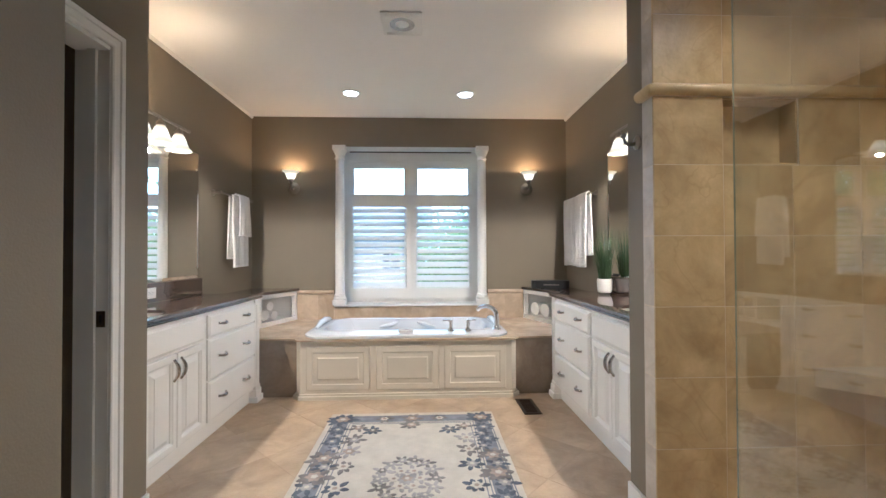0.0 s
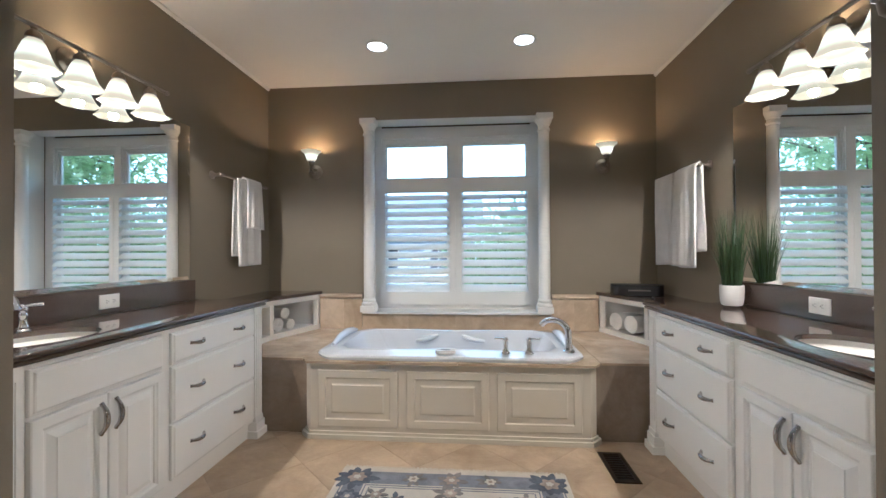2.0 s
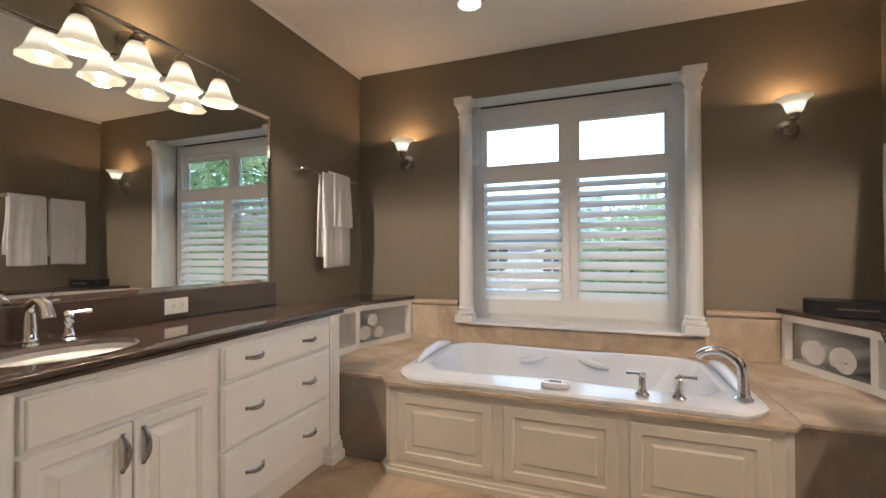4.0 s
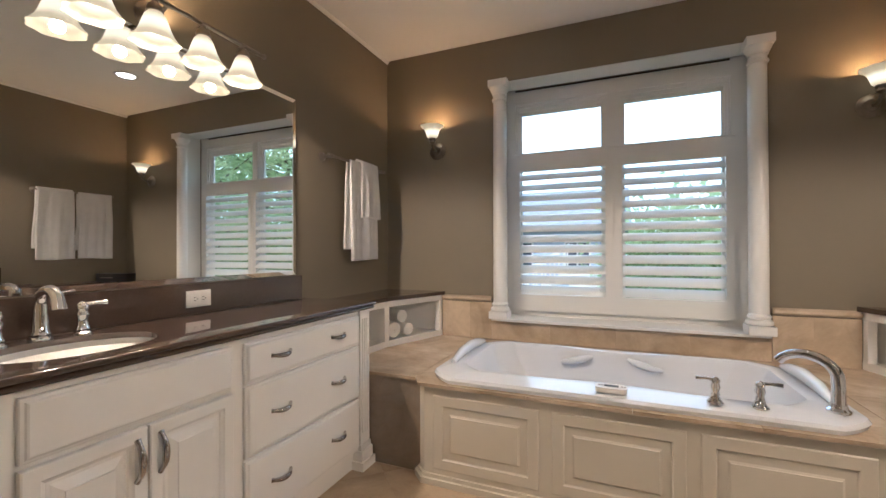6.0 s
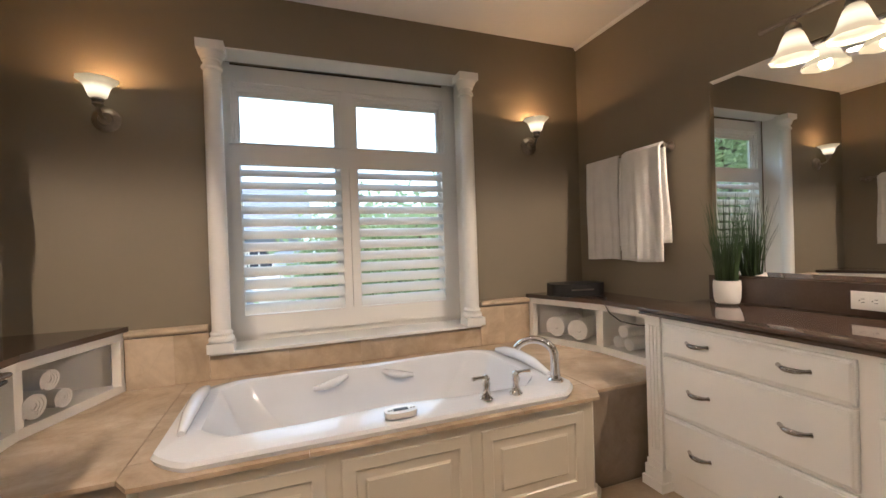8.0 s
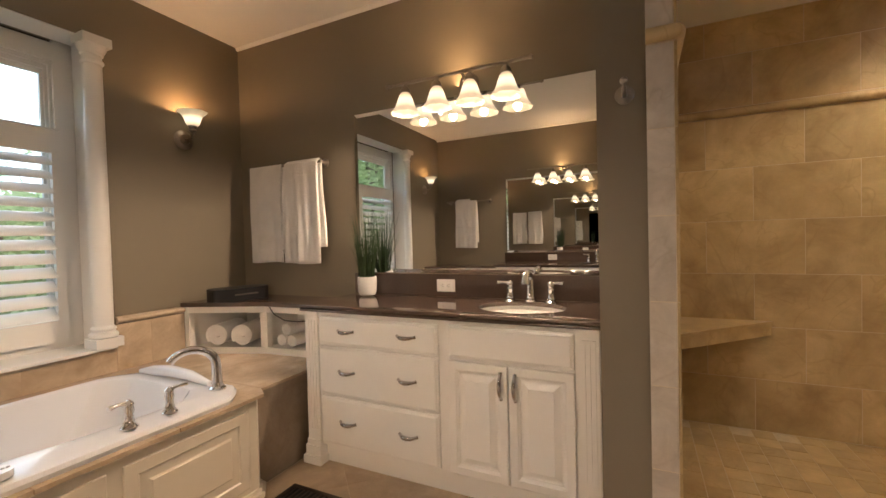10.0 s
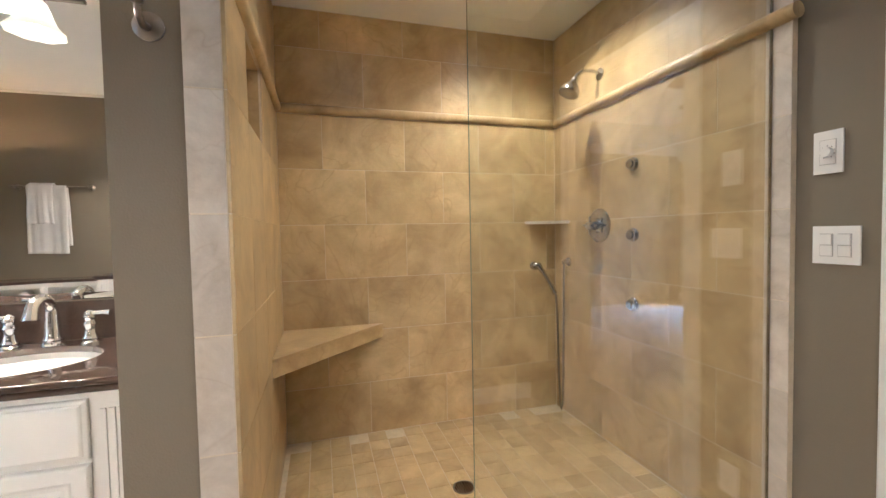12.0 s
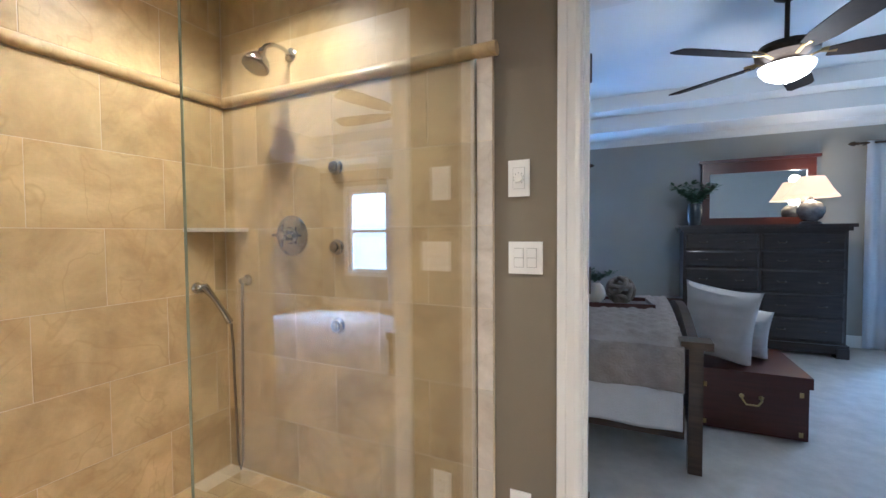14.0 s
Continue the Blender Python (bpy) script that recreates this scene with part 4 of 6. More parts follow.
part("display", box(-0.022, 0.038, -0.398, -0.372, 0.0665, 0.0675), BLACK, ctl)
for dx in (-0.045, -0.034, 0.048, 0.060):
    part("button", lathe([(0.0001, 0.069), (0.004, 0.0685), (0.005, 0.066)], pose(dx + 0.004, -0.385, 0), 10), NICKEL, ctl)
tf = thing("tub_faucet", "polished chrome deck-mounted tub filler with two lever handles", "faucet", (0.735, 3.685, 0.548))
part("spout_base", lathe([(0.038, 0.0), (0.038, 0.008), (0.028, 0.016), (0.025, 0.03)], None, 24), CHROME, tf, smooth=True)
sp = [(0, 0, 0.02), (0, 0, 0.09)] + [(-0.085 * (1 - math.cos(radians(a))), 0.05 * (1 - math.cos(radians(a))), 0.115 + 0.085 * math.sin(radians(a))) for a in range(15, 151, 15)]
part("spout", tube(sp, [0.024, 0.022] + [0.021 - 0.0004 * i for i in range(len(sp) - 3)] + [0.018], 16), CHROME, tf, smooth=True)
for x in (-0.41, -0.262):
    h = part("handle_base", lathe([(0.030, 0.0), (0.030, 0.005), (0.019, 0.018), (0.014, 0.05), (0.019, 0.066), (0.015, 0.08), (0.018, 0.09), (0.012, 0.1), (0.003, 0.106)], pose(x, -0.07, 0), 18), CHROME, tf, smooth=True)
    part("lever", tube([(x, -0.07, 0.094), (x + (-1 if x < -0.3 else 1) * 0.035, -0.072, 0.097), (x + (-1 if x < -0.3 else 1) * 0.07, -0.076, 0.096)], [0.008, 0.0065, 0.009], 10), CHROME, h, smooth=True)

# wainscot tiles behind the tub
wain = thing("wainscot", "cream travertine wainscot with a rounded cap behind the tub", "wainscot", (XC, YB, 0.5), kind="structure")
wain.matrix_world = Matrix()
for x0, x1, z1 in ((-1.30, -1.075, 0.775), (-1.0745, -0.903, 0.775), (0.80, 0.99, 0.775), (0.9905, 1.20, 0.775)):
    part("tile", box(x0, x1, YB - 0.014, YB - 0.002, 0.504, z1), CREAM_TILE, wain, bevel=0.0015)
for x0, x1 in ((-0.90, -0.4785), (-0.478, -0.0505), (-0.05, 0.3795), (0.38, 0.797)):
    part("tile", box(x0, x1, YB - 0.014, YB - 0.002, 0.504, 0.643), CREAM_TILE, wain, bevel=0.0015)
for x0, x1 in ((-1.30, -0.905), (0.803, 1.20)):
    c = bmesh.new()
    ends = []
    for x in (x0, x1):
        ends.append([c.verts.new((x, YB - 0.002 - 0.03 * math.sin(math.pi * i / 8) ** 0.8, 0.777 + 0.045 * i / 8)) for i in range(9)])
    for i in range(8):
        c.faces.new((ends[0][i], ends[0][i + 1], ends[1][i + 1], ends[1][i]))
    for e in ends:
        c.faces.new(e)
    c.faces.new((ends[0][0], ends[1][0], ends[1][8], ends[0][8]))
    part("cap_tile", c, CREAM_TILE, wain, "rounded cream cap", True)

# ---- window ----
win = thing("window_1", "white window recess with round columns, casements and half-height plantation shutters", "window", (XC, YB, WZ0), kind="structure")
win.matrix_world = Matrix()
part("window_sill", box(WX0 - 0.055, WX1 + 0.05, YB - 0.045, YB + 0.29, 0.645, 0.662), TRIM, win, bevel=0.004)
part("recess_side", box(WX0 - 0.002, WX0 + 0.006, YB + 0.002, YB + 0.2, WZ0, WZ1 - 0.002), TRIM, win)
part("recess_side", box(WX1 - 0.006, WX1 + 0.002, YB + 0.002, YB + 0.2, WZ0, WZ1 - 0.002), TRIM, win)
part("recess_head", box(WX0, WX1, YB + 0.004, YB + 0.19, WZ1 - 0.008, WZ1 - 0.002), TRIM, win)
for x in (WX0 + 0.002, WX1 - 0.002):
    y = YB - 0.008
    col = part("column", lathe([(0.049, 0.76), (0.050, 1.1), (0.048, 1.7), (0.045, 2.28)], pose(x, y, 0), 30), TRIM, win, "white round column", True)
    part("capital", lathe([(0.045, 2.262), (0.054, 2.268), (0.056, 2.275), (0.054, 2.283), (0.046, 2.288), (0.046, 2.312), (0.054, 2.316), (0.054, 2.322), (0.059, 2.334), (0.068, 2.350), (0.071, 2.362)], pose(x, y, 0), 30), TRIM, col, smooth=True)
    part("abacus", box(x - 0.070, x + 0.070, y - 0.070, y + 0.058, 2.362, 2.412), TRIM, col, bevel=0.006)
    part("column_base", lathe([(0.060, 0.716), (0.068, 0.722), (0.070, 0.732), (0.067, 0.742), (0.058, 0.748), (0.055, 0.756), (0.060, 0.762), (0.060, 0.771), (0.054, 0.777), (0.049, 0.786)], pose(x, y, 0), 30), TRIM, col, smooth=True)
    part("plinth", box(x - 0.068, x + 0.068, y - 0.070, y + 0.058, 0.6625, 0.716), TRIM, col, bevel=0.003)
YF = YB + 0.215
fr = bmesh.new()
box(WX0, WX0 + 0.068, YF, YF + 0.06, WZ0, WZ1, fr)
box(WX1 - 0.090, WX1, YF, YF + 0.06, WZ0, WZ1, fr)
box(WX0 + 0.068, WX1 - 0.090, YF, YF + 0.06, 2.30, WZ1 - 0.016, fr)
box(WX0 + 0.068, WX1 - 0.090, YF, YF + 0.06, WZ0, 0.70, fr)
part("window_frame", fr, TRIM, win, bevel=0.003)
# Dark strip drawn for the line between frame and recess head.
part("head_gap_strip", box(WX0 + 0.03, WX1 - 0.03, YF + 0.02, YF + 0.06, WZ1 - 0.015, WZ1 - 0.002), DARK_GAP, win)
part("mullion", box(-0.100, -0.028, YF + 0.005, YF + 0.06, 0.70, 2.30), TRIM, win, bevel=0.004)
for x0, x1 in ((WX0 + 0.068, -0.100), (-0.028, WX1 - 0.090)):
    sash = bmesh.new()
    for d, y0 in ((0.014, YF + 0.018), (0.029, YF + 0.032), (0.044, YF + 0.046)):
        box(x0, x0 + d, y0, YF + 0.07, 0.70, 2.30, sash)
        box(x1 - d, x1, y0, YF + 0.07, 0.70, 2.30, sash)
        box(x0 + d, x1 - d, y0, YF + 0.07, 2.30 - d * 1.7, 2.30, sash)
        box(x0 + d, x1 - d, y0, YF + 0.07, 0.70, 0.70 + d, sash)
    sh = part("sash", sash, TRIM, win, bevel=0.002)
    pn = part("pane", box(x0 + 0.04, x1 - 0.04, YF + 0.056, YF + 0.06, 0.72, 2.24), PANE, sh)
    pn.visible_shadow = False
shut = thing("plantation_shutter", "white two-panel plantation shutter with open louvers on the lower window", "shutter", (XC, YF, 0.70))
SY0, SY1 = YB + 0.182, YB + 0.212
part("rail_cap", box(-0.781, 0.666, SY0 - 0.008, SY1, 1.8985, 1.907), TRIM, shut, bevel=0.002).location = (-XC, -YF, -0.70)
part("top_rail", box(-0.775, 0.66, SY0, SY1, 1.768, 1.898), TRIM, shut, bevel=0.003).location = (-XC, -YF, -0.70)
for o in (("bottom_rail", -0.775, 0.66, 0.703, 0.826), ("stile", -0.775, -0.730, 0.826, 1.768), ("stile", -0.112, -0.060, 0.826, 1.768), ("stile", -0.056, -0.004, 0.826, 1.768), ("stile", 0.615, 0.66, 0.826, 1.768)):
    part(o[0], box(o[1], o[2], SY0, SY1, o[3], o[4]), TRIM, shut, bevel=0.003).location = (-XC, -YF, -0.70)
louver = bmesh.new()
ends = []
for x in (-0.307, 0.307):
    ends.append([louver.verts.new((x, 0.0455 * math.cos(a), 0.0058 * math.sin(a))) for a in (2 * math.pi * i / 14 for i in range(14))])
for i in range(14):
    louver.faces.new((ends[0][i], ends[0][(i + 1) % 14], ends[1][(i + 1) % 14], ends[1][i]))
for e in ends:
    louver.faces.new(e)
first = part("louver", louver, TRIM, shut, smooth=True)
for x in (-0.421, 0.3055):
    for i in range(12):
        ob = first if (x < 0 and i == 0) else first.copy()
        if ob is not first:
            scene.collection.objects.link(ob)
        ob.matrix_basis = pose(x - XC, (SY0 + SY1) / 2 - YF, 0.862 + i * 0.0782 - 0.70, 40, 0, 0)

# ---- rug, vent, ceiling lights, hook ----
RUG = cloth("cream_wool_rug", (0.64, 0.60, 0.53), 320, 0.7, 0.10)
RUG_BLUE = cloth("slate_blue_rug_wool", (0.245, 0.26, 0.305), 300, 0.7, 0.35)
RUG_DARK = cloth("dark_slate_rug_wool", (0.13, 0.145, 0.185), 300, 0.7, 0.4)
RUG_ROSE = cloth("dusty_rose_rug_wool", (0.44, 0.36, 0.31), 300, 0.7, 0.35)
RUG_GREY = cloth("grey_green_rug_wool", (0.25, 0.235, 0.23), 300, 0.7, 0.4)
RUG_LAV = cloth("pale_lavender_rug_wool", (0.42, 0.40, 0.40), 300, 0.7, 0.3)
rug = thing("rug", "cream wool rug with a slate blue floral border and wreath medallion", "rug", (0.008, 2.29, 0.0))
RW, RL = 0.60, 0.90
part("woven_ground", box(-RW, RW, -RL, RL, 0.001, 0.012), RUG, rug, bevel=0.003)
b = bmesh.new()
for x0, x1, y0, y1 in ((-RW + 0.035, -RW + 0.165, -RL + 0.045, RL - 0.045), (RW - 0.165, RW - 0.035, -RL + 0.045, RL - 0.045), (-RW + 0.165, RW - 0.165, RL - 0.175, RL - 0.045), (-RW + 0.165, RW - 0.165, -RL + 0.045, -RL + 0.175)):
    box(x0, x1, y0, y1, 0.0115, 0.0132, b)
part("border", b, RUG_BLUE, rug, "slate blue border")
b = bmesh.new()
for s in (-1, 1):
    box(s * (RW - 0.185) - 0.003, s * (RW - 0.185) + 0.003, -RL + 0.19, RL - 0.19, 0.0115, 0.0128, b)
    box(-RW + 0.19, RW - 0.19, s * (RL - 0.19) - 0.003, s * (RL - 0.19) + 0.003, 0.0115, 0.0128, b)
part("inner_line", b, RUG_BLUE, rug)
b = bmesh.new()
for s in (-1, 1):
    box(s * (RW - 0.155) - 0.004, s * (RW - 0.155) + 0.004, -RL + 0.165, RL - 0.165, 0.0125, 0.0139, b)
    box(s * (RW - 0.046) - 0.003, s * (RW - 0.046) + 0.003, -RL + 0.056, RL - 0.056, 0.0125, 0.0139, b)
    box(-RW + 0.16, RW - 0.16, s * (RL - 0.165) - 0.004, s * (RL - 0.165) + 0.004, 0.0125, 0.0139, b)
part("border_line", b, RUG, rug, "thin cream line in the border")
rr = random.Random(9)
MOTIF_WOOL = {"leaf_motif": RUG_DARK, "blossom_motif": RUG_ROSE, "sprig_motif": RUG_GREY, "pale_blossom_motif": RUG, "blue_blossom_motif": RUG_BLUE, "lavender_blossom_motif": RUG_LAV}
motifs = {}


def petal(key, x, y, a, ln, w, z):
    bm = motifs.setdefault(key, bmesh.new())
    c, s = math.cos(a), math.sin(a)
    q = [(0, 0), (0.3, 0.42), (0.6, 0.5), (0.88, 0.25), (1, 0), (0.88, -0.25), (0.6, -0.5), (0.3, -0.42)]
    z += rr.uniform(0, 0.0008)
    prism([(x + u * ln * c - v * w * s, y + u * ln * s + v * w * c) for u, v in q], 0.0118, z, bm)


def flower(x, y, r, key, leaves=5, leaf="leaf_motif", spread=6.28, a0=0.0):
    for i in range(leaves):
        a = a0 + spread * (i + rr.uniform(-0.25, 0.25)) / leaves
        petal(leaf, x + 0.3 * r * math.cos(a), y + 0.3 * r * math.sin(a), a, r * rr.uniform(0.7, 1.25), r * 0.5, 0.0140)
    for i in range(6):
        a = i * 1.047 + rr.uniform(0, 0.3)
        petal(key, x, y, a, r * 0.62, r * 0.42, 0.0152)
    for i in range(5):
        petal("pale_blossom_motif" if key != "pale_blossom_motif" else "blossom_motif", x, y, i * 1.26, r * 0.25, r * 0.2, 0.0164)
    for nm in list(motifs):
        part(nm, motifs.pop(nm), MOTIF_WOOL[nm], rug)


for sx in (-1, 1):
    for sy in (-1, 1):
        flower(sx * (RW - 0.10), sy * (RL - 0.105), 0.085, "blossom_motif", 11)
        flower(sx * (RW - 0.235), sy * (RL - 0.255), 0.05, "blossom_motif", 5, "sprig_motif")
        flower(sx * 0.26, sy * (RL - 0.30), 0.055, "sprig_motif", 7)
for sy in (-1, 1):
    for x, r, key in ((0, 0.07, "blossom_motif"), (-0.2, 0.05, "pale_blossom_motif"), (0.2, 0.05, "pale_blossom_motif")):
        flower(x, sy * (RL - 0.105), r, key, 7, "sprig_motif")
    flower(0, sy * (RL - 0.22), 0.06, "blossom_motif", 7, "sprig_motif")
for sx in (-1, 1):
    for y, r, key, lf in ((0.62, 0.06, "blue_blossom_motif", "leaf_motif"), (0.44, 0.055, "blue_blossom_motif", "leaf_motif"), (0.22, 0.075, "blossom_motif", "sprig_motif"), (0.02, 0.085, "blossom_motif", "sprig_motif"), (-0.22, 0.06, "blue_blossom_motif", "leaf_motif"), (-0.45, 0.06, "blossom_motif", "leaf_motif"), (-0.64, 0.055, "blue_blossom_motif", "leaf_motif")):
        flower(sx * (RW - 0.10), y, r, key, 9, lf)
        flower(sx * (RW - 0.11 + 0.03 * rr.uniform(-1, 1)), y - 0.1, r * 0.7, "lavender_blossom_motif", 5, "leaf_motif")
    for y in (0.46, 0.30, 0.12, -0.1, -0.3, -0.5):
        flower(sx * (RW - 0.235), y, 0.06, rr.choice(("blossom_motif", "pale_blossom_motif", "lavender_blossom_motif")), 7, rr.choice(("sprig_motif", "lavender_blossom_motif", "leaf_motif")))
for i in range(14):
    a = 2 * math.pi * i / 14
    flower(0.155 * math.cos(a), -0.02 + 0.20 * math.sin(a), 0.045, rr.choice(("lavender_blossom_motif", "sprig_motif", "lavender_blossom_motif")), 5, rr.choice(("lavender_blossom_motif", "sprig_motif")))
for i in range(6):
    flower(0.07 * math.cos(i * 1.05), -0.02 + 0.085 * math.sin(i * 1.05), 0.05, "pale_blossom_motif", 4, "lavender_blossom_motif")
flower(0, -0.02, 0.055, "blossom_motif", 6, "lavender_blossom_motif")
fringe = bmesh.new()
for i in range(240):
    x = -RW + 2 * RW * (i + 0.5) / 240
    for s in (-1, 1):
        d = rr.uniform(-0.004, 0.004)
        e = rr.uniform(0.022, 0.034)
        prism([(x - 0.0018, s * RL), (x + 0.0018, s * RL), (x + 0.0014 + d, s * (RL + e)), (x - 0.0014 + d, s * (RL + e))] if s > 0 else [(x + 0.0018, s * RL), (x - 0.0018, s * RL), (x - 0.0014 + d, s * (RL + e)), (x + 0.0014 + d, s * (RL + e))], 0.001, 0.005, fringe)
part("fringe", fringe, RUG, rug, "short cream fringe")

reg = thing("floor_register", "dark bronze slotted floor register", "floor vent", (0.92, 3.31, 0.0))
ro, rh = outline_square(-0.068, 0.068, -0.165, 0.165, 0, 0, 24), outline_square(-0.045, 0.045, -0.14, 0.14, 0, 0, 24)
part("register_frame", slab_with_hole(ro[0], rh[0], 0.001, 0.007, 0.002), BRONZE, reg)
part("backing", box(-0.05, 0.05, -0.145, 0.145, 0.0005, 0.0015), DARK_GAP, reg)
for i in range(11):
    y = -0.13 + i * 0.026
    part("slat", box(-0.045, 0.045, y - 0.004, y + 0.004, 0.0015, 0.0055), BRONZE, reg)

# The third, over the entry, is unseen: added to brighten the walls there.
for x, y in ((-0.593, 3.965), (0.493, 3.965), (0.12, 0.95)):
    d = thing("recessed_light", "lit recessed ceiling light with white trim ring", "ceiling light", (x, y, H), 0, "recessed lights")
    part("trim_ring", lathe([(0.092, -0.001), (0.09, -0.006), (0.075, -0.008), (0.068, -0.003)], None, 36), TRIM, d, smooth=True)
    part("lens", lathe([(0.0001, -0.004), (0.066, -0.004), (0.069, -0.003)], None, 32), LENS, d, "glowing lens", True)
    lamp("recessed_beam", "SPOT", (x, y, H - 0.02), RECESSED * (5.0 if y < 2 else 1.0), (1, 0.87, 0.70), 0.05, (x, y, 0), spot=130)
fan = thing("ceiling_heat_lamp", "white square ceiling exhaust fan with a silver heat lamp", "ceiling fan", (-0.04, 2.755, H))
fo, fh = outline_square(-0.133, 0.133, -0.133, 0.133, 0, 0, 32)[0], [(0.084 * math.cos(t), 0.084 * math.sin(t)) for t in outline_square(-0.133, 0.133, -0.133, 0.133, 0, 0, 32)[1]]
part("grille_plate", slab_with_hole(fo, fh, -0.014, -0.001, 0.004), TRIM, fan)
part("reflector", lathe([(0.083, -0.012), (0.078, -0.004), (0.05, -0.002), (0.0001, -0.002)], None, 32), PEWTER, fan, "silver reflector", True)
part("heat_bulb", lathe([(0.0001, -0.02), (0.03, -0.018), (0.05, -0.01), (0.056, -0.003)], None, 28), material("silvered_bulb", (0.80, 0.79, 0.77), 0.3, 0.1, vary=0.1, scale=10), fan, "unlit silvered bulb", True)
for s in (-1, 1):
    for i in range(3):
        part("grille_slat", box(-0.11, 0.11, s * (0.098 + i * 0.011) - 0.003, s * (0.098 + i * 0.011) + 0.003, -0.0175, -0.0135), TRIM, fan)

hk = thing("robe_hook", "brushed nickel double robe hook on the wall end", "hook", (1.10, 1.915, 1.728))
part("backplate", lathe([(0.0001, 0.0), (0.033, 0.0), (0.034, 0.006), (0.022, 0.014), (0.0001, 0.016)], pose(-0.001, 0, 0, 0, -90, 0), 26), NICKEL, hk, smooth=True)
part("hook_arm", tube([(-0.012, 0, -0.005), (-0.04, 0, -0.012), (-0.06, 0, -0.002), (-0.068, 0, 0.022)], [0.010, 0.008, 0.008, 0.006], 12), NICKEL, hk, smooth=True)
part("hook_knob", lathe([(0.0001, -0.013), (0.012, -0.006), (0.014, 0.002), (0.008, 0.012), (0.0001, 0.014)], pose(-0.069, 0, 0.03), 14), NICKEL, hk, smooth=True)
lamp("window_daylight", "AREA", (XC, YB + 2.6, 4.0), WINDOW_WATTS, (0.38, 0.70, 1.0), 3.6, (XC, 3.4, 0.9), 2.4)


# ---- shower ----
tile_cache = {}


def tile_mesh(w, h, mat, t=0.009, e=0.0012):
    """A tile of w x h in the local xz plane, its eased face towards -y."""
    key = (round(w, 3), round(h, 3), mat.name)
    if key not in tile_cache:
        bm = bmesh.new()
        rings = [[bm.verts.new((x, y, z)) for x, z in ((i, i), (w - i, i), (w - i, h - i), (i, h - i))] for i, y in ((0, 0), (0, -t + e), (e, -t))]
        for a, b in zip(rings, rings[1:]):
            for i in range(4):
                bm.faces.new((a[i], a[(i + 1) % 4], b[(i + 1) % 4], b[i]))
        bm.faces.new(rings[-1])
        bmesh.ops.recalc_face_normals(bm, faces=bm.faces)
        me = bpy.data.meshes.new("tile")
        bm.to_mesh(me)
        bm.free()
        me.materials.append(mat)
        tile_cache[key] = me
    return tile_cache[key]


def lay_tiles(parent, m, length, rows, mat, step=0.457, shift=0.5, hole=None, gap=0.0022):
    """Rows of tiles along local x from 0 to length on the plane of m; hole is (x0, x1, z0, z1) left free."""
    for r, (z0, z1) in enumerate(zip(rows, rows[1:])):
        xs = [0.0]
        x = step * (shift if r % 2 else 1.0)
        while x < length - 0.06:
            xs.append(x)
            x += step
        xs.append(length)
        if hole and z0 < hole[3] - 0.05 and z1 > hole[2] + 0.05:
            xs = sorted([v for v in xs if not hole[0] - 0.06 < v < hole[1] + 0.06] + [hole[0], hole[1]])
        for a, b in zip(xs, xs[1:]):
            if hole and z0 < hole[3] - 0.05 and z1 > hole[2] + 0.05 and abs(a - hole[0]) < 1e-6:
                continue
            ob = new("tile", tile_mesh(b - a - gap, z1 - z0 - gap, mat))
            ob.parent = parent
            ob.matrix_basis = m @ pose(a + gap / 2, 0, z0 + gap / 2)


ROWS_LOW, ROWS_TOP = [0.09, 0.385, 0.685, 0.985, 1.287, 1.59, 1.883], [1.937, 2.235, 2.438]


sb = tagged(thing("tile_back", "tan travertine shower tiles on the back wall", "wall tiles", (SH_X + 0.0095, SH_Y1, 0)), kind="structure")
lay_tiles(sb, pose(0, 0, 0, 0, 0, -90), SH_Y1 - SH_Y0, ROWS_LOW, TILE)
lay_tiles(sb, pose(0, 0, 0, 0, 0, -90), SH_Y1 - SH_Y0, ROWS_TOP, TILE)
part("liner", tube([(-0.010, -0.0, 1.910), (-0.010, -(SH_Y1 - SH_Y0), 1.910)], 0.026, 14), TILE, sb, "rounded stone liner", True)
structure("wall_shower_front_bed", box(0.918, SH_X + 0.01, 0.0602, SH_Y0 - 0.0018, 0.0, SH_H), GROUT, "grout bed behind the shower tiles", "wall")
sf = tagged(thing("tile_front", "tan travertine shower tiles round the shower fittings", "wall tiles", (SH_X, SH_Y0 - 0.0095, 0)), kind="structure")
lay_tiles(sf, pose(0, 0, 0, 0, 0, 180), SH_X - 1.0, ROWS_LOW, TILE)
lay_tiles(sf, pose(0, 0, 0, 0, 0, 180), SH_X - 1.0, ROWS_TOP, TILE)
lay_tiles(sf, pose(-(SH_X - 1.0), 0, 0, 0, 0, 180), 0.083, [0.0] + ROWS_LOW[1:], TILE_PALE)
lay_tiles(sf, pose(-(SH_X - 1.0), 0, 0, 0, 0, 180), 0.083, ROWS_TOP, TILE_PALE)
part("liner", tube([(0, 0.010, 1.910), (-(SH_X - 0.90), 0.010, 1.910)], 0.026, 14), TILE, sf, "rounded stone liner", True)
ss = tagged(thing("tile_side", "tan travertine shower tiles with a square niche", "wall tiles", (1.08, SH_Y1 + 0.0095, 0)), kind="structure")
lay_tiles(ss, pose(0, 0, 0), SH_X - 1.08, ROWS_LOW, TILE, 0.306, 1.0, (NX0 - 1.08, NX1 - 1.08, NZ0, NZ1))
lay_tiles(ss, pose(0, 0, 0), SH_X - 1.08, ROWS_TOP, TILE, 0.306, 1.0)
lay_tiles(ss, pose(0.012, 0.0885, 0, 0, 0, -90), 0.0875, [0.0] + ROWS_LOW[1:], TILE_PALE)
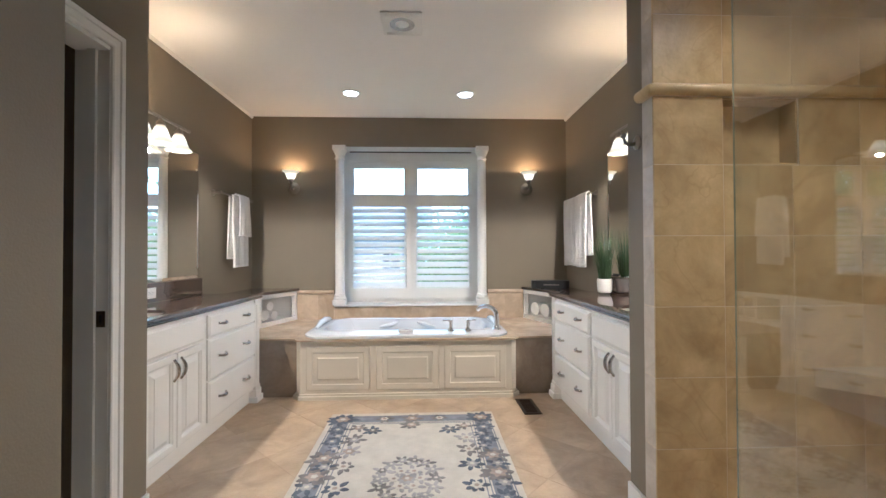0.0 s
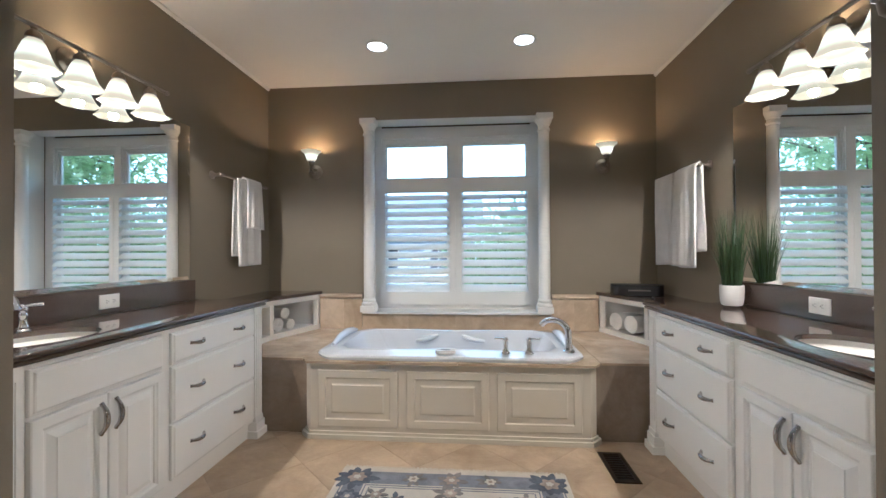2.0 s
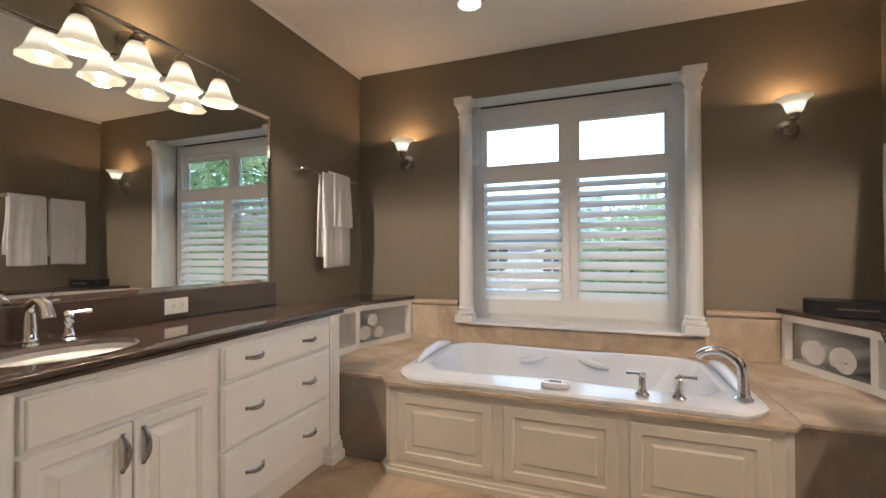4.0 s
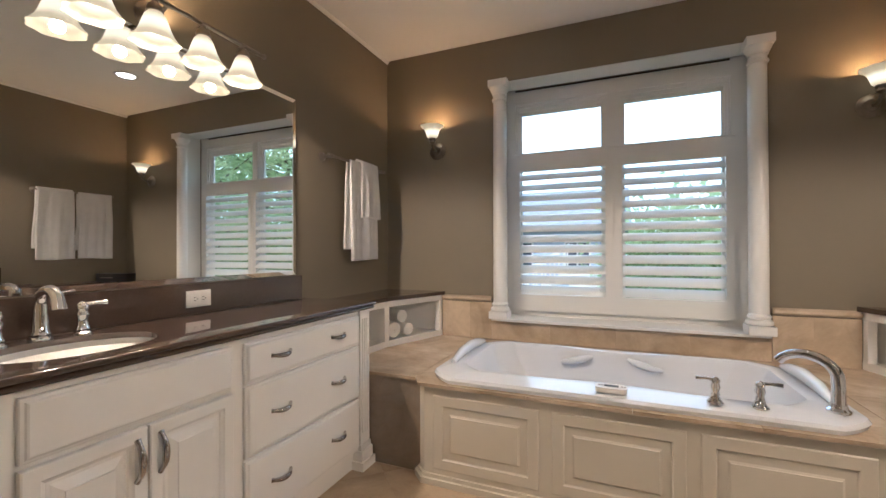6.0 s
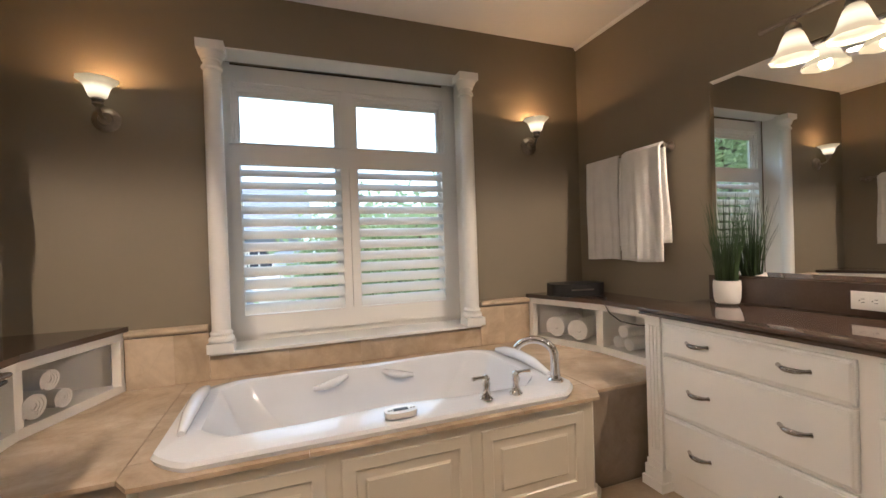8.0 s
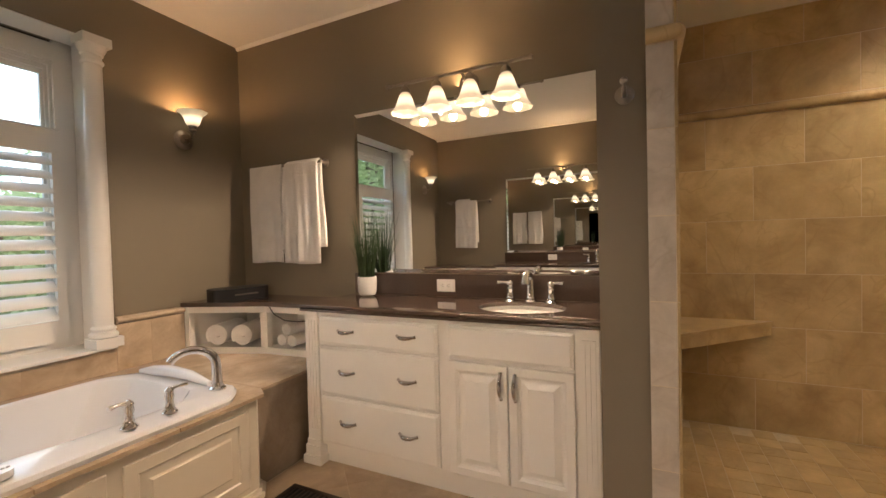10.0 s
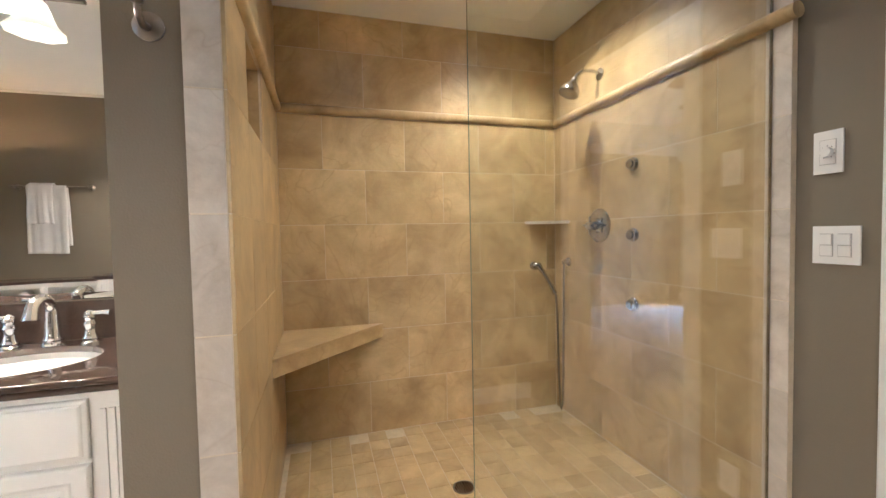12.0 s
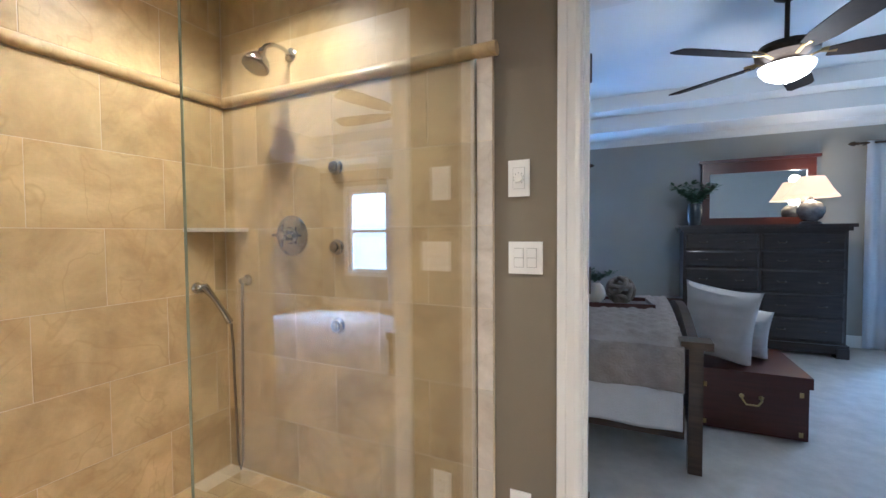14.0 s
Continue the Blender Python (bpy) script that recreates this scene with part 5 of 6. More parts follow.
lay_tiles(ss, pose(0.012, 0.0885, 0, 0, 0, -90), 0.0875, ROWS_TOP + [H], TILE_PALE)
part("liner", tube([(SH_X - 1.08, -0.010, 1.910), (0.0, -0.010, 1.910), (-0.006, -0.006, 1.910), (-0.008, 0.0, 1.910), (-0.008, 0.088, 1.910)], 0.026, 14), TILE, ss, "rounded stone liner", True)
x0, x1, z0, z1, d = NX0 - 1.08, NX1 - 1.08, NZ0, NZ1, 0.095
for q in (box(x0 + 0.001, x1 - 0.001, d - 0.01, d, z0 + 0.001, z1 - 0.001), box(x0 + 0.001, x1 - 0.001, 0.0, d - 0.01, z0 + 0.001, z0 + 0.008), box(x0 + 0.001, x1 - 0.001, 0.0, d - 0.01, z1 - 0.006, z1 - 0.001),
          box(x0 + 0.001, x0 + 0.006, 0.0, d - 0.01, z0 + 0.008, z1 - 0.006), box(x1 - 0.006, x1 - 0.001, 0.0, d - 0.01, z0 + 0.008, z1 - 0.006)):
    part("niche_tile", q, TILE, ss)
# floor mosaic
shf = structure("floor_shower", box(0.99, SH_X + 0.005, 0.07, SH_Y1 + 0.005, 0.0, 0.0868), GROUT, "raised shower floor bed", "floor")
curb = tagged(thing("curb", "pale travertine step in front of the shower", "curb", (1.02, 0.9, 0)), kind="structure")
part("curb_tile", box(-0.07, -0.031, -0.82, 0.85, 0.0, 0.092), TILE_PALE, curb, bevel=0.003)
mos = random.Random(21)
c = 0.1025
occupied = set()
for j in range(16):
    for i in range(13):
        if (i, j) in occupied:
            continue
        w = h = 1
        if mos.random() < 0.35 and i < 12 and (i + 1, j) not in occupied:
            w = 2
        for a in range(w):
            occupied.add((i + a, j))
        px0, py0 = 0.992 + i * c, SH_Y0 + 0.003 + j * c
        if px0 + w * c > SH_X:
            w = 1
        ob = new("mosaic_tile", tile_mesh(w * c - 0.003, c - 0.003, TILE, 0.006))
        ob.parent = shf
        ob.matrix_basis = pose(px0, py0, 0.083, -90, 0, 0) @ pose(0, 0, 0)
dr = thing("shower_drain", "round chrome shower drain with a slotted grate", "drain", (1.668, 0.958, 0.0895))
part("rim", lathe([(0.05, 0.0), (0.05, 0.004), (0.043, 0.005), (0.042, 0.001)], None, 30), NICKEL, dr, smooth=True)
part("grate", lathe([(0.0001, 0.001), (0.042, 0.001), (0.042, 0.0025)], None, 26), BRONZE, dr)
for i in range(7):
    part("grate_bar", box(-0.034, 0.034, -0.033 + i * 0.011 - 0.002, -0.033 + i * 0.011 + 0.002, 0.0025, 0.004), NICKEL, dr)
bench = tagged(thing("shower_bench", "floating triangular travertine corner bench", "bench", (2.1, 1.6, 0.64)), kind="structure")
bp = [(SH_X - 0.001, SH_Y1 - 0.001), (1.775, SH_Y1 - 0.001), (SH_X - 0.001, 1.215)]
part("bench_front", prism([(x - 2.1, y - 1.6) for x, y in bp], 0.0, 0.068), TILE, bench, bevel=0.002)
part("bench_top", prism([(x - 2.1, y - 1.6) for x, y in ((SH_X - 0.001, SH_Y1 - 0.001), (1.765, SH_Y1 - 0.001), (SH_X - 0.001, 1.205))], 0.069, 0.080), TILE, bench, bevel=0.002)
cs = thing("corner_soap_shelf", "small travertine soap shelf in the shower corner", "shelf", (SH_X, SH_Y0, 1.275))
part("shelf_slab", prism([(-0.001, 0.001), (-0.001, 0.215), (-0.03, 0.20), (-0.155, 0.03), (-0.165, 0.001)], 0.0, 0.018), TILE_PALE, cs, bevel=0.003)

hd = thing("wall_shower", "chrome bell shower head on a curved wall arm", "shower head", (1.862, SH_Y0, 2.062))
part("flange", lathe([(0.0001, 0.0), (0.032, 0.0), (0.032, 0.004), (0.014, 0.014), (0.0001, 0.015)], pose(0, 0, 0, -90, 0, 0), 24), DARKENED_CHROME, hd, smooth=True)
part("arm", tube([(0, 0, 0), (0, 0.05, 0.012), (0, 0.10, 0.008), (0, 0.14, -0.015), (0, 0.155, -0.035)], 0.0095, 12), DARKENED_CHROME, hd, smooth=True)
part("ball_joint", lathe([(0.0001, -0.016), (0.012, -0.01), (0.016, 0.0), (0.012, 0.01), (0.0001, 0.016)], pose(0, 0.158, -0.042), 16), DARKENED_CHROME, hd, smooth=True)
bell = part("bell", lathe([(0.016, 0.0), (0.020, -0.012), (0.036, -0.03), (0.050, -0.052), (0.055, -0.070), (0.053, -0.078), (0.0001, -0.079)], pose(0, 0.162, -0.048, 24, 0, 0), 28), DARKENED_CHROME, hd, smooth=True)
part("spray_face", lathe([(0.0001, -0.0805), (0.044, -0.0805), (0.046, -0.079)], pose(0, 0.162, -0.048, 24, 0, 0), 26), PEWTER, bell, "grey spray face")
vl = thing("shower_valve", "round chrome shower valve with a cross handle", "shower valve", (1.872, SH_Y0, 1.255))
part("escutcheon", lathe([(0.0001, 0.0), (0.092, 0.0), (0.093, 0.005), (0.082, 0.012), (0.04, 0.016), (0.034, 0.03), (0.0001, 0.03)], pose(0, 0, 0, -90, 0, 0), 36), DARKENED_CHROME, vl, smooth=True)
part("stem", lathe([(0.024, 0.03), (0.020, 0.05), (0.026, 0.062), (0.022, 0.075), (0.0001, 0.08)], pose(0, 0, 0, -90, 0, 0), 22), DARKENED_CHROME, vl, smooth=True)
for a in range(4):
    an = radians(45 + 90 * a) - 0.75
    part("handle_spoke", tube([(0.01 * math.cos(an), 0.062, 0.01 * math.sin(an)), (0.035 * math.cos(an), 0.064, 0.035 * math.sin(an)), (0.05 * math.cos(an), 0.066, 0.05 * math.sin(an))], [0.008, 0.006, 0.009], 10), DARKENED_CHROME, vl, smooth=True)
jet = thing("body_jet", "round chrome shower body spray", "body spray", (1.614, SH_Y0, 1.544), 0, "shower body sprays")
part("flange", lathe([(0.0001, 0.0), (0.033, 0.0), (0.034, 0.006), (0.028, 0.014), (0.026, 0.024), (0.0001, 0.026)], pose(0, 0, 0, -90, 0, 0), 26), DARKENED_CHROME, jet, smooth=True)
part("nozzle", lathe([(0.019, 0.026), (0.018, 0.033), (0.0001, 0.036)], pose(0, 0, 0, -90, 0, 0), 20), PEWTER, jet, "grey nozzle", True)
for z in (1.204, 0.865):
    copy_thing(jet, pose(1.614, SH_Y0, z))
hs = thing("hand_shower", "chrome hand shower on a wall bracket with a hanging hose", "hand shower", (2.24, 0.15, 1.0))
part("bracket", lathe([(0.0001, 0.0), (0.026, 0.0), (0.027, 0.006), (0.016, 0.014), (0.014, 0.04), (0.0001, 0.042)], pose(0.078, 0.095, 0.012, 0, -90, 0), 22), DARKENED_CHROME, hs, smooth=True)
part("wand", tube([(0.045, 0.100, 0.010), (0.03, 0.088, 0.018), (0.012, 0.060, -0.03), (-0.008, 0.025, -0.10), (-0.022, 0.0, -0.16)], [0.028, 0.021, 0.013, 0.014, 0.017], 16), DARKENED_CHROME, hs, smooth=True)
part("wall_elbow", lathe([(0.0001, 0.0), (0.028, 0.0), (0.028, 0.006), (0.015, 0.014), (0.013, 0.045), (0.0001, 0.047)], pose(-0.075, -0.064, 0.04, -90, 0, 0), 22), DARKENED_CHROME, hs, smooth=True)
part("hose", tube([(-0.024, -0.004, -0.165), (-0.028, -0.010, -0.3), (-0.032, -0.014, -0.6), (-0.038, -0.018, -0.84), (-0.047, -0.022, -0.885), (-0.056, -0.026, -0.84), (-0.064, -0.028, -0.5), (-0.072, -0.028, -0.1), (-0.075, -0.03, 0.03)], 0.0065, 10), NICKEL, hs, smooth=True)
gp = thing("shower_glass", "clear frameless glass shower panel fixed to the tiled wall", "glass panel", (0.981, 0.62, 0.092))
pane = part("pane", box(-0.003, 0.003, -0.532, 0.540, 0.0, 2.345), GLASS, gp)
pane.visible_shadow = False
part("polished_edge", box(-0.0024, 0.0024, 0.5402, 0.5412, 0.0, 2.345), material("green_glass_edge", (0.24, 0.27, 0.20), 0.15, vary=0.2, scale=6), gp, "dark green polished edge")
part("wall_channel", box(-0.0055, 0.0055, -0.5345, -0.5322, 0.0, 2.345), DARKENED_CHROME, gp, "slim chrome wall channel", bevel=0.002)
# The second is unseen, added out of view to brighten the side wall.
for lx, ly, share in ((1.77, 0.51, 1.0), (1.40, 1.30, 0.24)):
    sl = thing("recessed_light", "lit recessed ceiling light in the shower", "ceiling light", (lx, ly, SH_H), 0, "shower lights")
    part("trim_ring", lathe([(0.09, -0.001), (0.088, -0.006), (0.073, -0.008), (0.066, -0.003)], None, 36), TRIM, sl, smooth=True)
    part("lens", lathe([(0.0001, -0.004), (0.064, -0.004), (0.067, -0.003)], None, 32), LENS, sl, "glowing lens", True)
    lamp("shower_beam", "SPOT", (lx, ly, SH_H - 0.02), SHOWER_SPOT * share, (1, 0.78, 0.50), 0.06, (lx, ly, 0), spot=138)


def wall_plate(name, label, cx, z0, z1, w, build):
    t = thing(name, label, "switch", (cx, 0.061, (z0 + z1) / 2))
    h = (z1 - z0) / 2
    pl_ = part("plate", box(-w / 2, w / 2, 0, 0.006, -h, h), PLASTIC, t, bevel=0.0025)
    build(t)
    return t


SWITCH_GAP = material("grey_switch_seam", (0.45, 0.44, 0.42), 0.6, vary=0.2, scale=30)


def rockers(t):
    for x in (-0.023, 0.023):
        part("rocker_frame", box(x - 0.0175, x + 0.0175, 0.0062, 0.0068, -0.0345, 0.0345), SWITCH_GAP, t, "grey seam round the rocker")
        part("rocker_top", box(x - 0.0155, x + 0.0155, 0.0065, 0.0125, 0.0012, 0.0325), PLASTIC, t, bevel=0.0015)
        part("rocker_bottom", box(x - 0.0155, x + 0.0155, 0.0065, 0.009, -0.0325, -0.0012), PLASTIC, t, bevel=0.001)


def dial(t):
    part("dial_seam", box(-0.0215, 0.0215, 0.0062, 0.0068, -0.0375, 0.0375), SWITCH_GAP, t, "grey seam round the dial seat")
    part("dial_seat", box(-0.02, 0.02, 0.0065, 0.008, -0.036, 0.036), PLASTIC, t, bevel=0.001)
    part("dial", lathe([(0.015, 0.008), (0.014, 0.02), (0.0001, 0.021)], pose(0, 0, 0, -90, 0, 0), 20), PLASTIC, t, smooth=True)
    for i in range(9):
        a = radians(-60 + i * 37)
        part("dial_mark", box(0.0185 * math.cos(a) - 0.0012, 0.0185 * math.cos(a) + 0.0012, 0.008, 0.0088, 0.0185 * math.sin(a) - 0.0012, 0.0185 * math.sin(a) + 0.0012), BLACK, t)


def duplex(t):
    for z in (-0.02, 0.02):
        s = part("socket", box(-0.017, 0.017, 0.006, 0.008, z - 0.014, z + 0.014), PLASTIC, t, bevel=0.004)
        for x in (-0.006, 0.006):
            part("slot", box(x - 0.0012, x + 0.0012, 0.0078, 0.0086, z - 0.003, z + 0.006), DARK_GAP, s)


wall_plate("timer_dial", "white rotary timer switch plate on the taupe wall", 0.827, 1.387, 1.515, 0.076, dial)
wall_plate("light_switch", "white double rocker light switch on the taupe wall", 0.804, 1.114, 1.228, 0.120, rockers)
wall_plate("wall_outlet", "white duplex wall outlet low on the taupe wall", 0.822, 0.205, 0.325, 0.076, duplex)
cw = thing("light_switch", "white light switch inside the dim closet", "switch", (-1.62, 1.898, 1.20))
part("plate", box(-0.035, 0.035, -0.006, 0, -0.06, 0.06), PLASTIC, cw, bevel=0.002)
part("rocker", box(-0.016, 0.016, -0.009, -0.006, -0.033, 0.033), PLASTIC, cw, bevel=0.001)
lay = structure("wall_closet_end", box(-1.92, -1.30, 1.8985, 1.90, 0, H), PAINT, "taupe painted closet end wall", "wall")

# ---- bathroom floor tiles, laid on the diagonal ----
def clip(poly, inside, cross):
    out = []
    for i, p in enumerate(poly):
        q = poly[(i + 1) % len(poly)]
        if inside(p):
            out.append(p)
        if inside(p) != inside(q):
            out.append(cross(p, q))
    return out


def clip_box(poly, x0, x1, y0, y1):
    for ax, v, s in ((0, x0, 1), (0, x1, -1), (1, y0, 1), (1, y1, -1)):
        def cross(p, q, ax=ax, v=v):
            t = (v - p[ax]) / (q[ax] - p[ax])
            return (p[0] + t * (q[0] - p[0]), p[1] + t * (q[1] - p[1]))
        poly = clip(poly, lambda p: s * (p[ax] - v) >= 0, cross)
        if len(poly) < 3:
            return []
    return poly


floor_ob = bpy.data.objects["floor"]
S, G = 0.457, 0.0009
for i in range(-9, 12):
    for j in range(-9, 12):
        cx_, cy_ = 0.12 + (i - j) * S / math.sqrt(2), 1.93 + (i + j) * S / math.sqrt(2)
        h = S / math.sqrt(2) - G * 1.2
        for rx0, rx1, ry0, ry1 in ((-1.34, 1.24, YS + 0.002, 3.62), (-1.178, 1.098, 1.032, YS), (-0.728, 0.948, -0.06, 1.03)):
            q = clip_box([(cx_ + h, cy_), (cx_, cy_ + h), (cx_ - h, cy_), (cx_, cy_ - h)], rx0, rx1, ry0, ry1)
            if len(q) >= 3:
                part("tile", prism(q, -0.0075, 0.0), FLOOR_TILE, floor_ob)


# ---- bedroom ----
BY, BX0, BX1, BH, BT = -4.40, -3.7, 3.4, 2.46, 2.78
BED_WALL = material("sage_grey_wall_paint", (0.34, 0.33, 0.295), 0.7, vary=0.05, scale=1.3, bump=0.1, bump_scale=170, spec=0.3)
CARPET = material("pale_beige_carpet", (0.58, 0.55, 0.50), 0.98, vary=0.12, scale=7, bump=0.9, bump_scale=260, spec=0.1)
ESPRESSO = wood("espresso_stained_wood", (0.030, 0.018, 0.014), 0.5)
CHERRY = wood("dark_cherry_wood", (0.068, 0.015, 0.009), 0.3, deep=0.7)
WALNUT = wood("walnut_bed_wood", (0.065, 0.036, 0.022), 0.35)
QUILT = cloth("taupe_quilt", (0.30, 0.27, 0.25), 90, 0.9, 0.15)
SHEET = cloth("white_bed_linen", (0.62, 0.62, 0.63), 160, 0.5, 0.06)
PILLOW = cloth("pale_grey_pillow_cotton", (0.60, 0.58, 0.57), 200, 0.5, 0.08)
LAMPSHADE = material("pleated_cream_lampshade", (0.80, 0.66, 0.46), 0.9, emit=(1.0, 0.60, 0.28), watts=0.5)
GREENERY = material("sage_green_leaf", (0.07, 0.13, 0.06), 0.6, vary=0.35, scale=20)
SHEER = material("sheer_white_curtain", (0.80, 0.82, 0.85), 0.9, vary=0.05, scale=4, bump=0.2, bump_scale=300)
n, l = SHEER.node_tree.nodes, SHEER.node_tree.links
trn, mxs = n.new("ShaderNodeBsdfTranslucent"), n.new("ShaderNodeMixShader")
trn.inputs["Color"].default_value, mxs.inputs[0].default_value = (0.80, 0.86, 0.95, 1), 0.6
l.new(n["Principled BSDF"].outputs[0], mxs.inputs[1])
l.new(trn.outputs[0], mxs.inputs[2])
l.new(mxs.outputs[0], n["Material Output"].inputs["Surface"])

structure("floor_bedroom", box(BX0, BX1, BY, -0.061, -0.10, 0.0), CARPET, "pale beige cut-pile bedroom carpet", "floor")
WIN = ((1.14, 1.95, 0.62, 2.02), (-3.10, -2.30, 0.62, 2.02))
bw = bmesh.new()
xs = [BX0, WIN[1][0], WIN[1][1], WIN[0][0], WIN[0][1], BX1]
for i in (0, 2, 4):
    box(xs[i], xs[i + 1], BY - 0.12, BY, 0, 3.0, bw)
for x0, x1, z0, z1 in WIN:
    box(x0, x1, BY - 0.12, BY, 0, z0, bw)
    box(x0, x1, BY - 0.12, BY, z1, 3.0, bw)
structure("wall_bedroom_far", bw, BED_WALL, "sage grey painted bedroom wall with two windows", "wall")
structure("wall_bedroom_west", box(BX0 - 0.12, BX0, BY - 0.12, 0.06, 0, 3.0), BED_WALL, "sage grey painted bedroom wall", "wall")
structure("wall_bedroom_east", box(BX1, BX1 + 0.12, BY - 0.12, 0.06, 0, 3.0), BED_WALL, "sage grey painted bedroom wall", "wall")
bn = box(BX0, -0.24, -0.063, -0.0605, 0, 2.46)
box(0.631, BX1, -0.063, -0.0605, 0, 2.46, bn)
box(-0.24, 0.631, -0.063, -0.0605, 2.08, 2.46, bn)
box(BX0, -0.85, -0.06, 0.06, 0, 3.0, bn)
box(2.45, BX1, -0.06, 0.06, 0, 3.0, bn)
structure("wall_bedroom_near", bn, BED_WALL, "sage grey painted wall round the bathroom doorway", "wall")
tr = bmesh.new()
for a in ((BX0, BX1, BY, BY + 0.55), (BX0, BX1, -0.75, -0.063), (BX0, BX0 + 0.6, BY + 0.55, -0.75), (BX1 - 0.6, BX1, BY + 0.55, -0.75)):
    box(*a, BH, BT, tr)
box(BX0, BX1, BY, -0.063, BT, BT + 0.1, tr)
ci = [(BX0 + 0.6, BX1 - 0.6, BY + 0.55, BY + 0.85)]
for a in ci:
    box(*a, BH + 0.17, BT, tr)
structure("ceiling_bedroom", tr, CEIL, "white stepped tray ceiling of the bedroom", "ceiling")
cr = bmesh.new()
prof = [(0, 0), (0, -0.085), (0.012, -0.085), (0.02, -0.06), (0.055, -0.03), (0.065, -0.012), (0.075, 0)]
ends = [[cr.verts.new((x, BY + a, BH - 0.001 + b)) for a, b in prof] for x in (BX0, BX1)]
for i in range(len(prof)):
    cr.faces.new((ends[0][i], ends[0][(i + 1) % 7], ends[1][(i + 1) % 7], ends[1][i]))
structure("trim_crown_bedroom", cr, TRIM, "white crown moulding under the tray ceiling", "moulding")
structure("baseboard_bedroom", box(BX0, BX1, BY + 0.001, BY + 0.016, 0.001, 0.13), TRIM, "tall white baseboard", "baseboard", 0.004)

for i, (x0, x1, z0, z1) in enumerate(WIN):
    w = thing("window_%d" % (i + 2), "white double-hung bedroom window", "window", ((x0 + x1) / 2, BY, z0), kind="structure")
    hw, hh = (x1 - x0) / 2, z1 - z0
    f = bmesh.new()
    for a in ((-hw, -hw + 0.05, 0, hh), (hw - 0.05, hw, 0, hh), (-hw + 0.05, hw - 0.05, 0, 0.05), (-hw + 0.05, hw - 0.05, hh - 0.05, hh), (-hw + 0.05, hw - 0.05, hh / 2 - 0.025, hh / 2 + 0.025)):
        box(a[0], a[1], -0.10, -0.05, a[2], a[3], f)
    part("window_frame", f, TRIM, w, bevel=0.003)
    g = part("pane", box(-hw + 0.04, hw - 0.04, -0.08, -0.076, 0.04, hh - 0.04), PANE, w)
    g.visible_shadow = False
    ca = bmesh.new()
    for a in ((-hw - 0.08, -hw, -0.08, hh + 0.08), (hw, hw + 0.08, -0.08, hh + 0.08), (-hw, hw, hh, hh + 0.08), (-hw, hw, -0.08, 0)):
        box(a[0], a[1], 0.001, 0.02, a[2], a[3], ca)
    part("casing", ca, TRIM, w, bevel=0.003)
    if i == 0:
        lamp("bedroom_window_daylight", "AREA", ((x0 + x1) / 2, BY - 0.16, (z0 + z1) / 2), BEDROOM_WATTS * 0.62, (0.48, 0.70, 1.0), x1 - x0, ((x0 + x1) / 2, 0, (z0 + z1) / 2 - 0.3), z1 - z0)
    else:
        lamp("bedroom_window_daylight", "AREA", ((x0 + x1) / 2, BY - 0.16, (z0 + z1) / 2), BEDROOM_WATTS * 0.08, (0.55, 0.75, 1.0), x1 - x0, ((x0 + x1) / 2 + 0.3, 0, (z0 + z1) / 2 - 0.3), z1 - z0)
        lamp("bedroom_window_daylight", "AREA", ((x0 + x1) / 2, BY - 2.2, 3.4), BEDROOM_WATTS * 8.0, (0.48, 0.70, 1.0), 3.0, ((x0 + x1) / 2 + 0.9, -2.2, 0.5), 2.0)


def curtain(x0, x1, z0, z1, seed, label):
    t = thing("curtain", label, "curtain", ((x0 + x1) / 2, BY + 0.07, z0), 0, "sheer curtains")
    rnd = random.Random(seed)
    bm = bmesh.new()
    nu, nv = 60, 12
    ph = rnd.uniform(0, 6)
    rows = []
    for j in range(nv + 1):
        v = j / nv
        rows.append([bm.verts.new(((x0 - x1) / 2 + (x1 - x0) * i / nu, (0.022 + 0.012 * (1 - v)) * math.sin(i / nu * 42 * (x1 - x0) + ph + 0.5 * math.sin(3 * v)), v * (z1 - z0))) for i in range(nu + 1)])
    for a, b in zip(rows, rows[1:]):
        for i in range(nu):
            bm.faces.new((a[i], a[i + 1], b[i + 1], b[i]))
    ob = part("drape", bm, SHEER, t, smooth=True)
    ob.modifiers.new("thick", "SOLIDIFY").thickness = 0.002
    return t


curtain(1.08, 2.02, 0.05, 2.15, 1, "sheer white curtain drawn over the bedroom window")
curtain(-2.25, -1.72, 0.02, 2.20, 2, "sheer white curtain gathered beside the bedroom window")
for x0, x1, z in ((1.06, 2.12, 2.15), (-3.3, -1.66, 2.18)):
    r = thing("curtain_rod", "dark bronze curtain rod with a turned finial", "curtain rod", ((x0 + x1) / 2, BY + 0.075, z), 0, "curtain rods")
    hw = (x1 - x0) / 2
    part("rod", tube([(-hw, 0, 0), (hw, 0, 0)], 0.012, 12), BRONZE, r, smooth=True)
    for s in (-1, 1):
        part("finial", lathe([(0.012, 0.0), (0.02, 0.01), (0.012, 0.02), (0.026, 0.045), (0.018, 0.075), (0.0001, 0.095)], pose(s * hw, 0, 0, 0, s * 90, 0), 16), BRONZE, r, smooth=True)
        part("bracket", tube([(s * hw * 0.93, 0, 0), (s * hw * 0.93, -0.04, -0.01), (s * hw * 0.93, -0.074, -0.01)], 0.008, 8), BRONZE, r)

